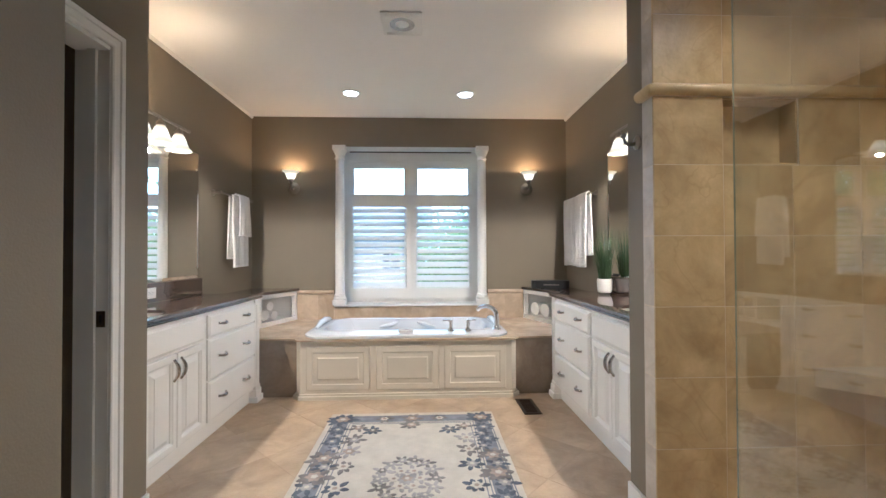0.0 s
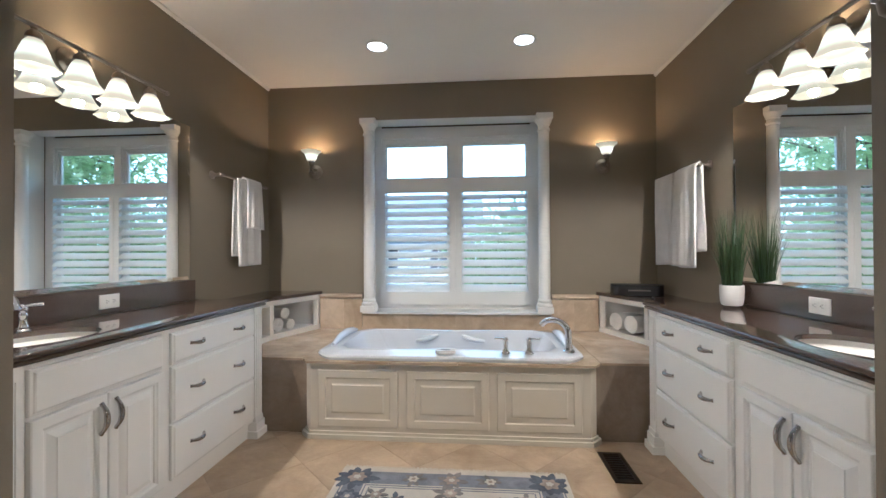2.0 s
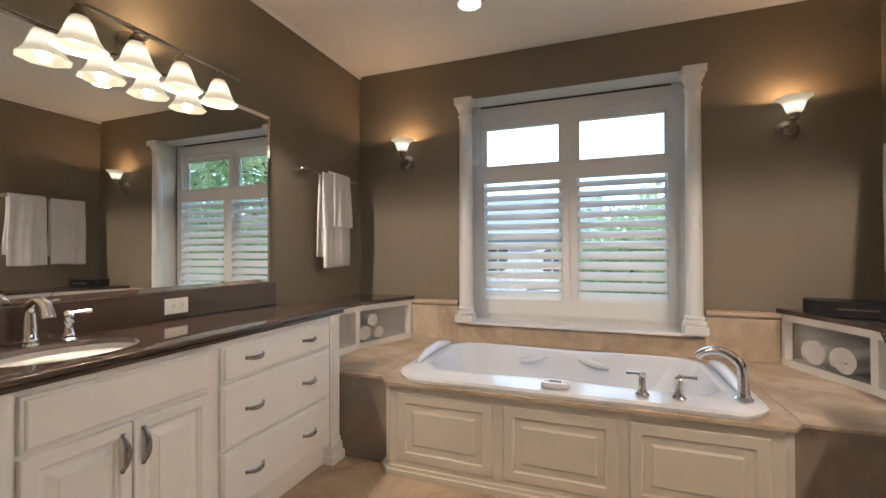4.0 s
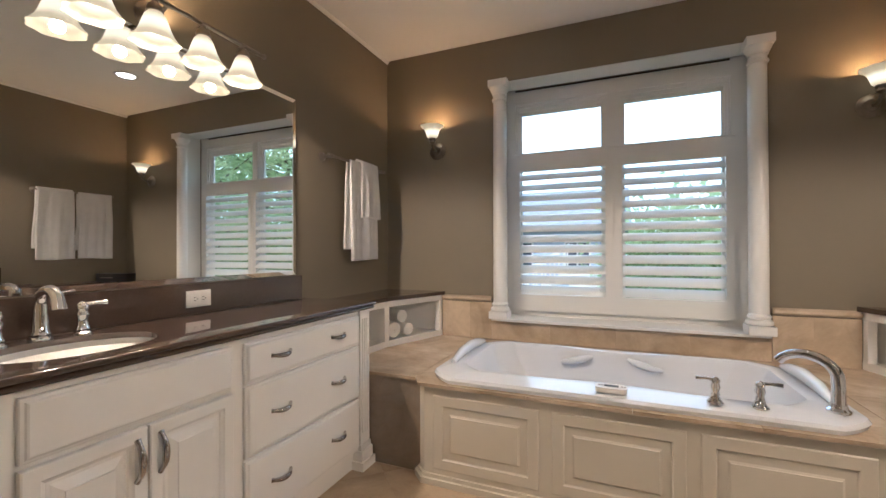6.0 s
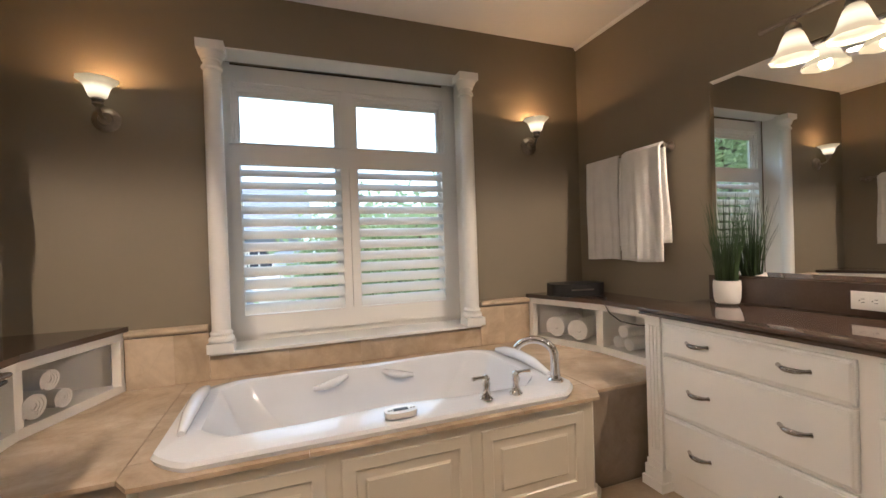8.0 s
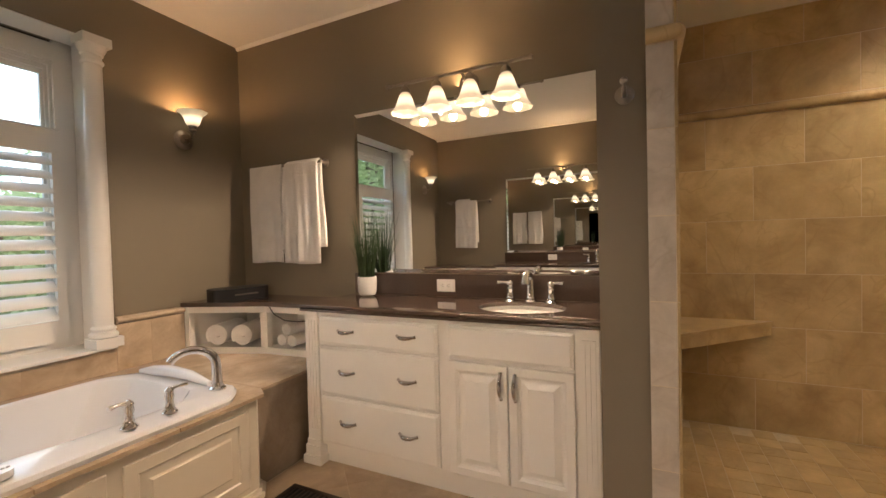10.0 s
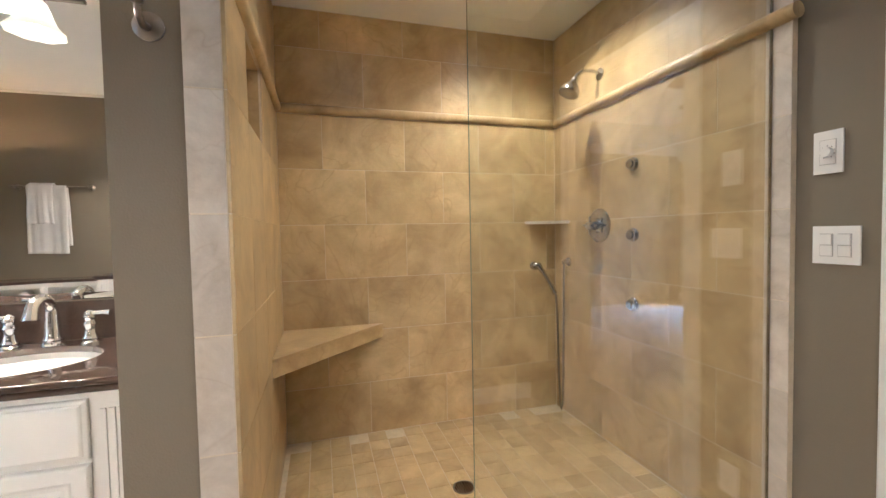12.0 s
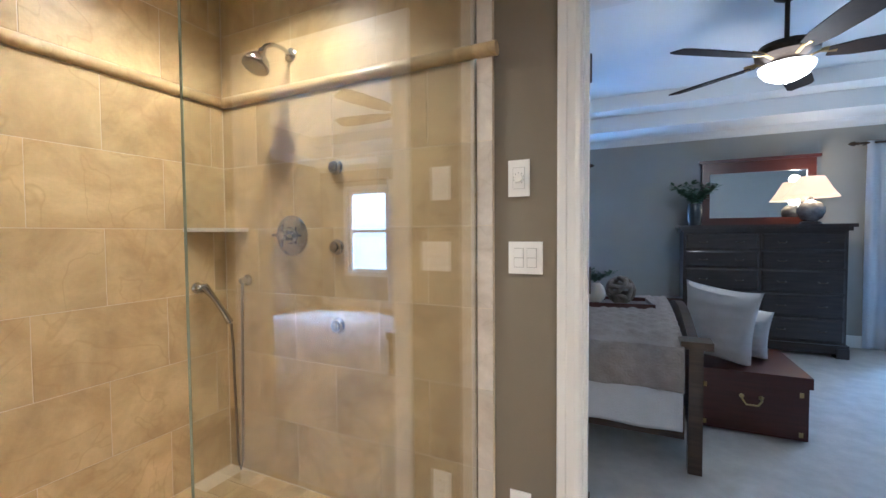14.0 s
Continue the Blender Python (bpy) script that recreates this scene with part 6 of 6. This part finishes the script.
# bed with its foot towards the room
bed = thing("bed", "walnut bed frame with a low footboard", "bed", (1.2, -1.78, 0))
FX, Y0, Y1 = 0.14 - 1.2, -2.58 + 1.78, -0.98 + 1.78
for y in (Y0, Y1):
    part("post", prism([(FX - 0.005, y - 0.035), (FX + 0.06, y - 0.035), (FX + 0.06, y + 0.035), (FX - 0.005, y + 0.035)], 0.0, 0.66), WALNUT, bed, bevel=0.006)
    part("post_cap", box(FX - 0.045, FX + 0.10, y - 0.065, y + 0.065, 0.66, 0.70), WALNUT, bed, bevel=0.008)
fb = bmesh.new()
prev = None
for i in range(13):
    u = i / 12
    y = Y0 + 0.045 + (Y1 - Y0 - 0.09) * u
    zt = 0.66 + 0.10 * math.sin(math.pi * u)
    ring = [fb.verts.new(p) for p in ((FX, y, 0.2), (FX + 0.05, y, 0.2), (FX + 0.05, y, zt), (FX, y, zt))]
    if prev:
        for k_ in range(4):
            fb.faces.new((prev[k_], prev[(k_ + 1) % 4], ring[(k_ + 1) % 4], ring[k_]))
    else:
        fb.faces.new(ring)
    prev = ring
fb.faces.new(prev)
part("footboard", fb, WALNUT, bed, bevel=0.004)
for y in (Y0, Y1):
    part("side_rail", box(FX + 0.075, 1.0, y - 0.02, y + 0.02, 0.17, 0.34), WALNUT, bed, bevel=0.004)
part("mattress", box(FX + 0.09, 1.0, Y0 + 0.03, Y1 - 0.03, 0.30, 0.62), SHEET, bed, "white mattress", bevel=0.05)
part("headboard", box(1.0, 1.06, Y0, Y1, 0.1, 1.25), WALNUT, bed, bevel=0.01)


def draped(name, label, x0, x1, ztop, drop_side, drop_foot, mat, seed, puff=0.0):
    """Bedclothes: a top sheet of cells that falls over the near side."""
    t = thing(name, label, "bedding", (1.2, -1.78, 0.62))
    bm = bmesh.new()
    nx, ny = 110, 130
    rnd = random.Random(seed)
    rows = []
    width = Y1 - Y0
    off = 0.06 if puff else 0.025
    span = width + 2 * drop_side
    for i in range(nx + 1):
        x = x0 + (x1 - x0) * i / nx
        row = []
        for j in range(ny + 1):
            s = -drop_side + span * j / ny
            if s < 0:
                y, z = Y0 - 0.012 - off - 0.02 * min(1, -s / 0.2), ztop + s
            elif s > width:
                y, z = Y1 + 0.012 + off + 0.02 * min(1, (s - width) / 0.2), ztop - (s - width)
            else:
                y, z = Y0 + s, ztop + 0.03 * math.sin(math.pi * s / width)
            e = min(1.0, max(0.0, (min(s, width - s) + 0.06) / 0.12)) if -0.06 < min(s, width - s) < 0.06 else (1.0 if 0 < s < width else 0.0)
            z -= 0.02 * (1 - abs(2 * e - 1)) if 0 < e < 1 else 0
            wob = 0.012 * math.sin(x * 17 + seed) * (1 - e) + 0.006 * noise.noise(Vector((x * 5, s * 5, seed)))
            y += wob if s > width / 2 else -wob
            if puff:
                q = puff * abs(math.sin(x * 26 + s * 26)) * abs(math.sin(x * 26 - s * 26))
                if 0 <= s <= width:
                    z += q
                else:
                    y += q if s > width else -q
            row.append(bm.verts.new((x, y, z - 0.62)))
        rows.append(row)
    for a, b in zip(rows, rows[1:]):
        for j in range(ny):
            bm.faces.new((a[j], a[j + 1], b[j + 1], b[j]))
    ob = part("cloth", bm, mat, t, smooth=True)
    ob.modifiers.new("thick", "SOLIDIFY").thickness = 0.012


draped("bed_sheet", "white bed sheet hanging over the side of the bed", FX + 0.085, 0.95, 0.640, 0.42, 0.0, SHEET, 2)
draped("quilt", "taupe diamond-quilted blanket spread over the bed", FX + 0.085, 0.80, 0.695, 0.25, 0.0, QUILT, 5, 0.016)

tray = thing("serving_tray", "dark wooden serving tray on the quilt", "tray", (0.62, -1.82, 0.72), 8)
part("tray_base", box(-0.27, 0.27, -0.17, 0.17, 0.0, 0.012), CHERRY, tray)
for a in ((-0.27, 0.27, -0.17, -0.155), (-0.27, 0.27, 0.155, 0.17), (-0.27, -0.255, -0.155, 0.155), (0.255, 0.27, -0.155, 0.155)):
    part("tray_rim", box(*a, 0.012, 0.04), CHERRY, tray, bevel=0.003)
vs = thing("vase", "white ceramic vase with green fern sprigs on the tray", "vase", (0.74, -1.86, 0.733))
part("vase_body", lathe([(0.0001, 0.0), (0.05, 0.0), (0.075, 0.03), (0.08, 0.07), (0.062, 0.12), (0.04, 0.145), (0.046, 0.155), (0.038, 0.155), (0.03, 0.14)], None, 28), PORCELAIN, vs, smooth=True)


def sprigs(count, height, spread, seed, size):
    rnd = random.Random(seed)
    bm = bmesh.new()
    for i in range(count):
        a, ln = rnd.uniform(0, 6.28), rnd.uniform(0.6, 1.0)
        pts = [Vector((spread * ln * t ** 1.3 * math.cos(a), spread * ln * t ** 1.3 * math.sin(a), height * ln * (t - 0.35 * t * t))) for t in (k / 7 for k in range(8))]
        tube(pts, 0.0018, 4, bm)
        for p in pts[2:]:
            for q in range(3):
                b_ = rnd.uniform(0, 6.28)
                d = Vector((math.cos(b_), math.sin(b_), rnd.uniform(-0.3, 0.5))) * size * rnd.uniform(0.7, 1.2)
                sd = d.cross(Vector((0, 0, 1))).normalized() * size * 0.28
                bm.faces.new([bm.verts.new(v) for v in (p, p + d * 0.5 + sd, p + d, p + d * 0.5 - sd)])
    return bm


sg = sprigs(22, 0.15, 0.16, 3, 0.045)
for v in sg.verts:
    v.co.z += 0.145
part("fern_leaves", sg, GREENERY, vs, "green fern leaves")
kn = thing("knot_ball", "woven rope knot ball on the tray", "ornament", (0.555, -1.78, 0.735))
ROPE = material("weathered_rope", (0.22, 0.18, 0.14), 0.9, vary=0.35, scale=30, bump=0.7, bump_scale=150)
for i in range(6):
    m = pose(0, 0, 0.105, 25 + i * 29, i * 41, i * 63)
    part("rope_loop", tube([m @ Vector((0.088 * math.cos(a), 0.088 * math.sin(a), 0.012 * math.sin(3 * a))) for a in (2 * math.pi * k / 28 for k in range(29))], 0.017, 8), ROPE, kn, smooth=True)

tk = thing("trunk", "dark cherry wood trunk with brass pulls at the bed's foot", "chest", (-0.20, -1.92, 0))
part("trunk_body", box(-0.28, 0.28, -0.33, 0.33, 0.01, 0.325), CHERRY, tk, bevel=0.006)
part("lid", box(-0.295, 0.295, -0.345, 0.345, 0.328, 0.395), CHERRY, tk, bevel=0.008)
BRASS = material("dull_brass", (0.45, 0.32, 0.14), 0.35, 1.0, vary=0.2, scale=30)
hd_ = part("handle", tube([(-0.05, 0.332, 0.235), (-0.05, 0.352, 0.225), (-0.03, 0.355, 0.195), (0.03, 0.355, 0.195), (0.05, 0.352, 0.225), (0.05, 0.332, 0.235)], 0.006, 8), BRASS, tk, "brass drop handle", True)
for x in (-0.05, 0.05):
    part("handle_boss", lathe([(0.0001, 0.0), (0.014, 0.0), (0.012, 0.006), (0.0001, 0.008)], pose(x, 0.33, 0.238, -90, 0, 0), 14), BRASS, tk)
for x in (-0.255, 0.235):
    for z in (0.03, 0.27):
        part("corner_strap", box(x, x + 0.02, 0.3305, 0.333, z, z + 0.03), BRASS, tk)


def pillow(at, rx, ry, rz, w, h, label):
    t = thing("pillow", label, "pillow", at, 0, "throw pillows")
    t.matrix_world = pose(*at, rx, ry, rz)
    bm = bmesh.new()
    n_ = 26
    grid = {}
    for s in (-1, 1):
        for i in range(n_ + 1):
            for j in range(n_ + 1):
                u, v = -1 + 2 * i / n_, -1 + 2 * j / n_
                if s > 0 and (i in (0, n_) or j in (0, n_)):
                    grid[s, i, j] = grid[-1, i, j]
                    continue
                th = 0.085 * ((1 - u ** 4) * (1 - v ** 4)) ** 0.55
                pin = 1 - 0.10 * (1 - u * u) * abs(v) ** 3 - 0.0
                pin2 = 1 - 0.10 * (1 - v * v) * abs(u) ** 3
                ruff = 0.006 * math.sin(v * 21 + 1.5 * u) * (1 - u * u)
                grid[s, i, j] = bm.verts.new((u * w / 2 * pin2, s * th + s * ruff, h / 2 + v * h / 2 * pin))
    for s in (-1, 1):
        for i in range(n_):
            for j in range(n_):
                bm.faces.new((grid[s, i, j], grid[s, i + 1, j], grid[s, i + 1, j + 1], grid[s, i, j + 1]))
    part("cushion", bm, PILLOW, t, smooth=True)


pillow((-0.03, -1.80, 0.40), -16, -8, -18, 0.42, 0.54, "pale grey ruffled throw pillow leaning on the trunk")
pillow((-0.22, -1.99, 0.40), -14, -6, -18, 0.30, 0.36, "small pale grey ruffled pillow on the trunk")

ds = thing("dresser", "tall espresso wood dresser with two columns of drawers", "dresser", (-0.72, -4.05, 0))
part("case", box(-0.70, 0.70, -0.24, 0.22, 0.10, 1.29), ESPRESSO, ds, bevel=0.004)
part("top", box(-0.75, 0.75, -0.25, 0.28, 1.30, 1.335), ESPRESSO, ds, bevel=0.008)
part("cornice", box(-0.725, 0.725, -0.245, 0.25, 1.265, 1.30), ESPRESSO, ds, bevel=0.012)
part("plinth", box(-0.72, 0.72, -0.245, 0.24, 0.04, 0.13), ESPRESSO, ds, bevel=0.006)
for x in (-0.72, 0.62):
    part("bracket_foot", box(x, x + 0.10, 0.14, 0.25, 0.0, 0.10), ESPRESSO, ds, bevel=0.01)
    part("bracket_foot", box(x, x + 0.10, -0.24, -0.14, 0.0, 0.10), ESPRESSO, ds, bevel=0.01)
for z0, z1 in ((1.07, 1.245), (0.88, 1.055), (0.64, 0.865), (0.395, 0.625), (0.15, 0.38)):
    for x0, x1 in ((-0.68, -0.01), (0.01, 0.68)):
        d_ = part("drawer", slab_front(x0, x1, z0, z1, 0.232, 1), ESPRESSO, ds)
        for px_ in (x0 + 0.17, x1 - 0.17):
            part("drawer_pull", tube([(px_ - 0.035, 0.236, (z0 + z1) / 2), (px_ - 0.03, 0.255, (z0 + z1) / 2 - 0.01), (px_ + 0.03, 0.255, (z0 + z1) / 2 - 0.01), (px_ + 0.035, 0.236, (z0 + z1) / 2)], 0.005, 6), BRONZE, d_)
wm = thing("dresser_mirror", "wide dark wood framed mirror standing on the dresser", "mirror", (-0.76, -4.24, 1.336))
part("mirror_glass", box(-0.45, 0.45, -0.004, 0.004, 0.08, 0.60), MIRROR, wm)
for a in ((-0.52, 0.52, 0.0, 0.085), (-0.52, -0.445, 0.085, 0.595), (0.445, 0.52, 0.085, 0.595), (-0.52, 0.52, 0.595, 0.72)):
    part("frame_rail", box(a[0], a[1], -0.015, 0.025, a[2], a[3]), CHERRY, wm, bevel=0.008)
part("frame_crest", box(-0.555, 0.555, -0.02, 0.055, 0.72, 0.752), CHERRY, wm, bevel=0.008)
tl = thing("table_lamp", "lit table lamp with a pleated cream shade on the dresser", "lamp", (-1.17, -3.98, 1.336))
part("lamp_foot", lathe([(0.0001, 0.0), (0.085, 0.0), (0.085, 0.02), (0.06, 0.03)], None, 24), ESPRESSO, tl, smooth=True)
part("lamp_body", lathe([(0.05, 0.03), (0.09, 0.06), (0.115, 0.12), (0.115, 0.17), (0.085, 0.215), (0.045, 0.235), (0.02, 0.25), (0.015, 0.28)], None, 28), material("glazed_grey_pottery", (0.16, 0.17, 0.19), 0.25, vary=0.5, scale=12), tl, smooth=True)
sh_ = lathe([(0.225, 0.275), (0.17, 0.36), (0.105, 0.485)], None, 48, None, 0.012, 24)
lp = part("shade", sh_, LAMPSHADE, tl, "glowing pleated shade", True)
lp.modifiers.new("thick", "SOLIDIFY").thickness = 0.003
part("bulb", lathe([(0.0001, 0.32), (0.025, 0.33), (0.03, 0.36), (0.015, 0.40), (0.0001, 0.41)], None, 14), BULB_GLOW, tl)
lamp("table_lamp_light", "POINT", (-1.17, -3.98, 1.336 + 0.27), 3.0, WARM, 0.05)
lamp("table_lamp_uplight", "POINT", (-1.17, -3.98, 1.336 + 0.52), 2.5, WARM, 0.05)
pv = thing("flower_vase", "dark vase with dusty green foliage on the dresser", "vase", (-0.14, -3.98, 1.336))
part("vase_body", lathe([(0.0001, 0.0), (0.06, 0.0), (0.075, 0.08), (0.078, 0.2), (0.066, 0.25), (0.058, 0.25), (0.06, 0.2), (0.0001, 0.19)], None, 24), material("dark_glazed_vase", (0.035, 0.045, 0.05), 0.25, vary=0.3, scale=12), pv, smooth=True)
pg = sprigs(34, 0.42, 0.24, 8, 0.075)
for v in pg.verts:
    v.co.z += 0.2
part("foliage", pg, GREENERY, pv, "dusty green leaves")

BLADE_WOOD = material("dark_matt_blade_wood", (0.022, 0.015, 0.012), 0.75, vary=0.3, scale=14, spec=0.2)
FAN = (-0.40, -1.838, 2.263)
cf = thing("ceiling_fan", "dark five-blade ceiling fan with a lit bowl light", "ceiling fan", FAN)
part("canopy", lathe([(0.0001, BT - FAN[2]), (0.075, BT - FAN[2] - 0.001), (0.07, BT - FAN[2] - 0.04), (0.02, BT - FAN[2] - 0.07)], None, 24), BRONZE, cf, smooth=True)
part("downrod", tube([(0, 0, 0.14), (0, 0, BT - FAN[2] - 0.03)], 0.014, 12), BRONZE, cf, smooth=True)
part("motor_housing", lathe([(0.02, 0.21), (0.06, 0.20), (0.145, 0.175), (0.17, 0.14), (0.165, 0.11), (0.09, 0.08), (0.08, 0.045), (0.0001, 0.045)], None, 32), BRONZE, cf, smooth=True)
part("light_bowl", lathe([(0.148, 0.045), (0.142, 0.02), (0.114, -0.018), (0.068, -0.042), (0.0001, -0.05)], None, 32), material("lit_fan_bowl", (0.95, 0.92, 0.86), 0.4, emit=(1.0, 0.88, 0.72), watts=3.0), cf, "glowing frosted bowl", True)
part("bowl_cap", lathe([(0.0001, -0.068), (0.012, -0.063), (0.014, -0.05)], None, 12), NICKEL, cf, smooth=True)
for i in range(5):
    m = pose(0, 0, 0.098, 0, 0, 33 + 72 * i)
    bl = bmesh.new()
    lo, hi = [], []
    for x, w in ((0.20, 0.045), (0.32, 0.070), (0.56, 0.082), (0.72, 0.080), (0.765, 0.060)):
        for lst, z in ((lo, -0.004), (hi, 0.004)):
            lst.append([bl.verts.new(m @ Matrix.Rotation(radians(-13), 4, "X") @ Vector((x, s * w, z))) for s in (-1, 1)])
    for k_ in range(4):
        bl.faces.new((hi[k_][0], hi[k_ + 1][0], hi[k_ + 1][1], hi[k_][1]))
        bl.faces.new((lo[k_][0], lo[k_][1], lo[k_ + 1][1], lo[k_ + 1][0]))
        for s in (0, 1):
            bl.faces.new((lo[k_][s], lo[k_ + 1][s], hi[k_ + 1][s], hi[k_][s]))
    bl.faces.new((lo[0][0], hi[0][0], hi[0][1], lo[0][1]))
    bl.faces.new((lo[4][0], lo[4][1], hi[4][1], hi[4][0]))
    bld = part("blade", bl, BLADE_WOOD, cf, "dark wood blade")
    part("blade_iron", tube([m @ Vector((0.10, 0, 0.0)), m @ Vector((0.16, 0, 0.012)), m @ Vector((0.24, 0, 0.010))], [0.018, 0.013, 0.02], 8), BRASS, bld, "bronze blade iron", True)
lamp("fan_light", "POINT", (FAN[0], FAN[1], FAN[2] - 0.12), 10.0, (1, 0.86, 0.68), 0.08)

# ---- outside ----
GRASS = material("summer_lawn", (0.06, 0.12, 0.03), 0.9, vary=0.4, scale=1.5, bump=0.6, bump_scale=40)
structure("ground", box(-400, 400, -400, 400, -0.9, -0.6), GRASS, "green summer lawn", "ground")
LEAF = material("bright_tree_leaf", (0.32, 0.43, 0.23), 0.5, vary=0.3, scale=0.9)
n, l = LEAF.node_tree.nodes, LEAF.node_tree.links
trn, mxs = n.new("ShaderNodeBsdfTranslucent"), n.new("ShaderNodeMixShader")
trn.inputs["Color"].default_value, mxs.inputs[0].default_value = (0.52, 0.66, 0.38, 1), 0.55
l.new(n["Principled BSDF"].outputs[0], mxs.inputs[1])
l.new(trn.outputs[0], mxs.inputs[2])
l.new(mxs.outputs[0], n["Material Output"].inputs["Surface"])
BARK = material("grey_bark", (0.11, 0.085, 0.065), 0.9, vary=0.35, scale=8, bump=0.8, bump_scale=25)


def tree(seed, height=8.0):
    t = thing("tree", "leafy green deciduous tree on the lawn", "tree", (0, 0, -0.6), 0, "garden trees")
    rnd = random.Random(seed)
    tips = []
    tb = tube([(0, 0, 0), (0.05, 0.02, height * 0.3), (0.02, 0.08, height * 0.6), (0.05, 0.0, height * 0.9)], [0.17, 0.13, 0.08, 0.02], 10)
    for i in range(16):
        z0 = height * rnd.uniform(0.12, 0.75)
        a, ln = rnd.uniform(0, 6.28), height * rnd.uniform(0.2, 0.34)
        tip = Vector((ln * math.cos(a), ln * math.sin(a), z0 + ln * rnd.uniform(0.15, 0.7)))
        mid = Vector((tip.x * 0.5, tip.y * 0.5, z0 + (tip.z - z0) * 0.35))
        tube([(0.03, 0.03, z0), mid, tip], [0.06, 0.04, 0.012], 6, tb)
        tips += [mid, tip, (mid + tip) / 2, tip + Vector((0, 0, 0.4))]
    part("trunk", tb, BARK, t, smooth=True)
    verts, faces = [], []
    for c in tips + [Vector((0, 0, height * 0.92))] * 2:
        for _ in range(62):
            p = c + Vector((rnd.gauss(0, 0.5), rnd.gauss(0, 0.5), rnd.gauss(0, 0.38)))
            d = Vector((rnd.gauss(0, 1), rnd.gauss(0, 1), rnd.gauss(0, 0.6))).normalized() * rnd.uniform(0.09, 0.16)
            s = d.cross(Vector((rnd.gauss(0, 1), rnd.gauss(0, 1), rnd.gauss(0, 1)))).normalized() * d.length * 0.42
            k = len(verts)
            verts += [p - d, p + s, p + d, p - s]
            faces.append((k, k + 1, k + 2, k + 3))
    me = bpy.data.meshes.new("crown")
    me.from_pydata([tuple(v) for v in verts], [], faces)
    me.materials.append(LEAF)
    new("crown", me).parent = t
    return t


t1, t2 = tree(1), tree(2, 7.0)
t1.matrix_world = pose(9.0, 10.5, -0.6)
t2.matrix_world = pose(-9.0, 11.0, -0.6)
for i, (src, x, y, rz, s) in enumerate(((t1, 12.5, 13.5, 80, 1), (t1, 14.5, 12.0, 200, 1), (t2, 11.5, 8.6, 250, 1), (t1, -12.5, 13.0, 30, 1), (t2, -11.0, 8.8, 310, 1), (t1, -15.0, 11.5, 160, 1), (t2, 18.5, 16.5, 20, 1), (t1, -19, 17, 95, 1), (t2, 7.6, 13.4, 40, 1), (t1, 10.8, 11.6, 300, 1), (t2, -7.6, 13.4, 120, 1), (t1, -10.6, 11.2, 220, 1), (t2, 1.6, -12.0, 0, 1))):
    copy_thing(src, pose(x, y, -0.6, 0, 0, rz))

sb_ = tree(7, 2.7)
tagged(sb_, "low leafy green garden shrub on the lawn", "shrub", "garden shrubs")
sb_.name = "shrub"
sb_.matrix_world = pose(2.4, 11.5, -0.6)
for x, y, rz in ((3.9, 12.4, 40), (5.4, 11.6, 150), (0.9, 13.2, 260), (-5.6, 12.0, 80), (3.1, 14.5, 200)):
    copy_thing(sb_, pose(x, y, -0.6, 0, 0, rz))

SIDING = material("pale_blue_grey_siding", (0.43, 0.50, 0.62), 0.7, vary=0.08, scale=2, bump=0.1, bump_scale=30)
ROOF = material("grey_roof_shingle", (0.29, 0.33, 0.41), 0.9, vary=0.3, scale=9, bump=0.4, bump_scale=30)
WHITE_OUT = material("white_exterior_paint", (0.75, 0.75, 0.74), 0.5, vary=0.05, scale=3)
hs_ = thing("house", "pale grey neighbouring house with white deck stairs", "house", (-2.6, 17.0, -0.6))
part("wall", box(-4.0, 2.6, 0.0, 6.0, 0, 2.5), SIDING, hs_, "pale blue grey siding")
rf = bmesh.new()
a_ = [rf.verts.new(p) for p in ((-4.4, -0.5, 2.45), (3.0, -0.5, 2.45), (3.0, 3.0, 4.3), (-4.4, 3.0, 4.3), (-4.4, 6.5, 2.45), (3.0, 6.5, 2.45))]
for f in ((0, 1, 2, 3), (3, 2, 5, 4), (0, 3, 4), (1, 5, 2), (0, 4, 5, 1)):
    rf.faces.new([a_[i] for i in f])
part("roof", rf, ROOF, hs_, "grey shingle roof")
for x in (-3.0, -1.2, 0.8):
    w_ = part("window", box(x, x + 0.9, -0.04, 0.0, 1.0, 2.1), WHITE_OUT, hs_, "white framed window")
    for px_ in (x + 0.06, x + 0.48):
        part("pane", box(px_, px_ + 0.36, -0.05, -0.04, 1.08, 2.02), material("dark_house_glass", (0.05, 0.06, 0.08), 0.1), w_)
stp = thing("deck_stairs", "white painted deck stairs with a railing outside", "stairs", (-1.6, 15.4, -0.6))
for i in range(6):
    part("step", box(-1.5 + i * 0.28, -1.2 + i * 0.28, -0.5, 0.5, 0.17 * i, 0.17 * i + 0.17), WHITE_OUT, stp)
for y in (-0.5, 0.5):
    part("handrail", tube([(-1.5, y, 0.9), (0.2, y, 1.95)], 0.04, 8), WHITE_OUT, stp)
    for i in range(6):
        part("baluster", box(-1.4 + i * 0.28, -1.35 + i * 0.28, y - 0.02, y + 0.02, 0.17 * i, 0.95 + i * 0.175), WHITE_OUT, stp)
part("landing", box(0.18, 1.6, -0.5, 1.0, 0.0, 1.02), WHITE_OUT, stp)

haze = material("bright_summer_haze", (0.8, 0.85, 0.9), 1.0, emit=(0.66, 0.86, 1.0), watts=2.1)
structure("backdrop", box(-260, 260, 90, 91, -1, 160), haze, "bright hazy white summer sky", "sky")
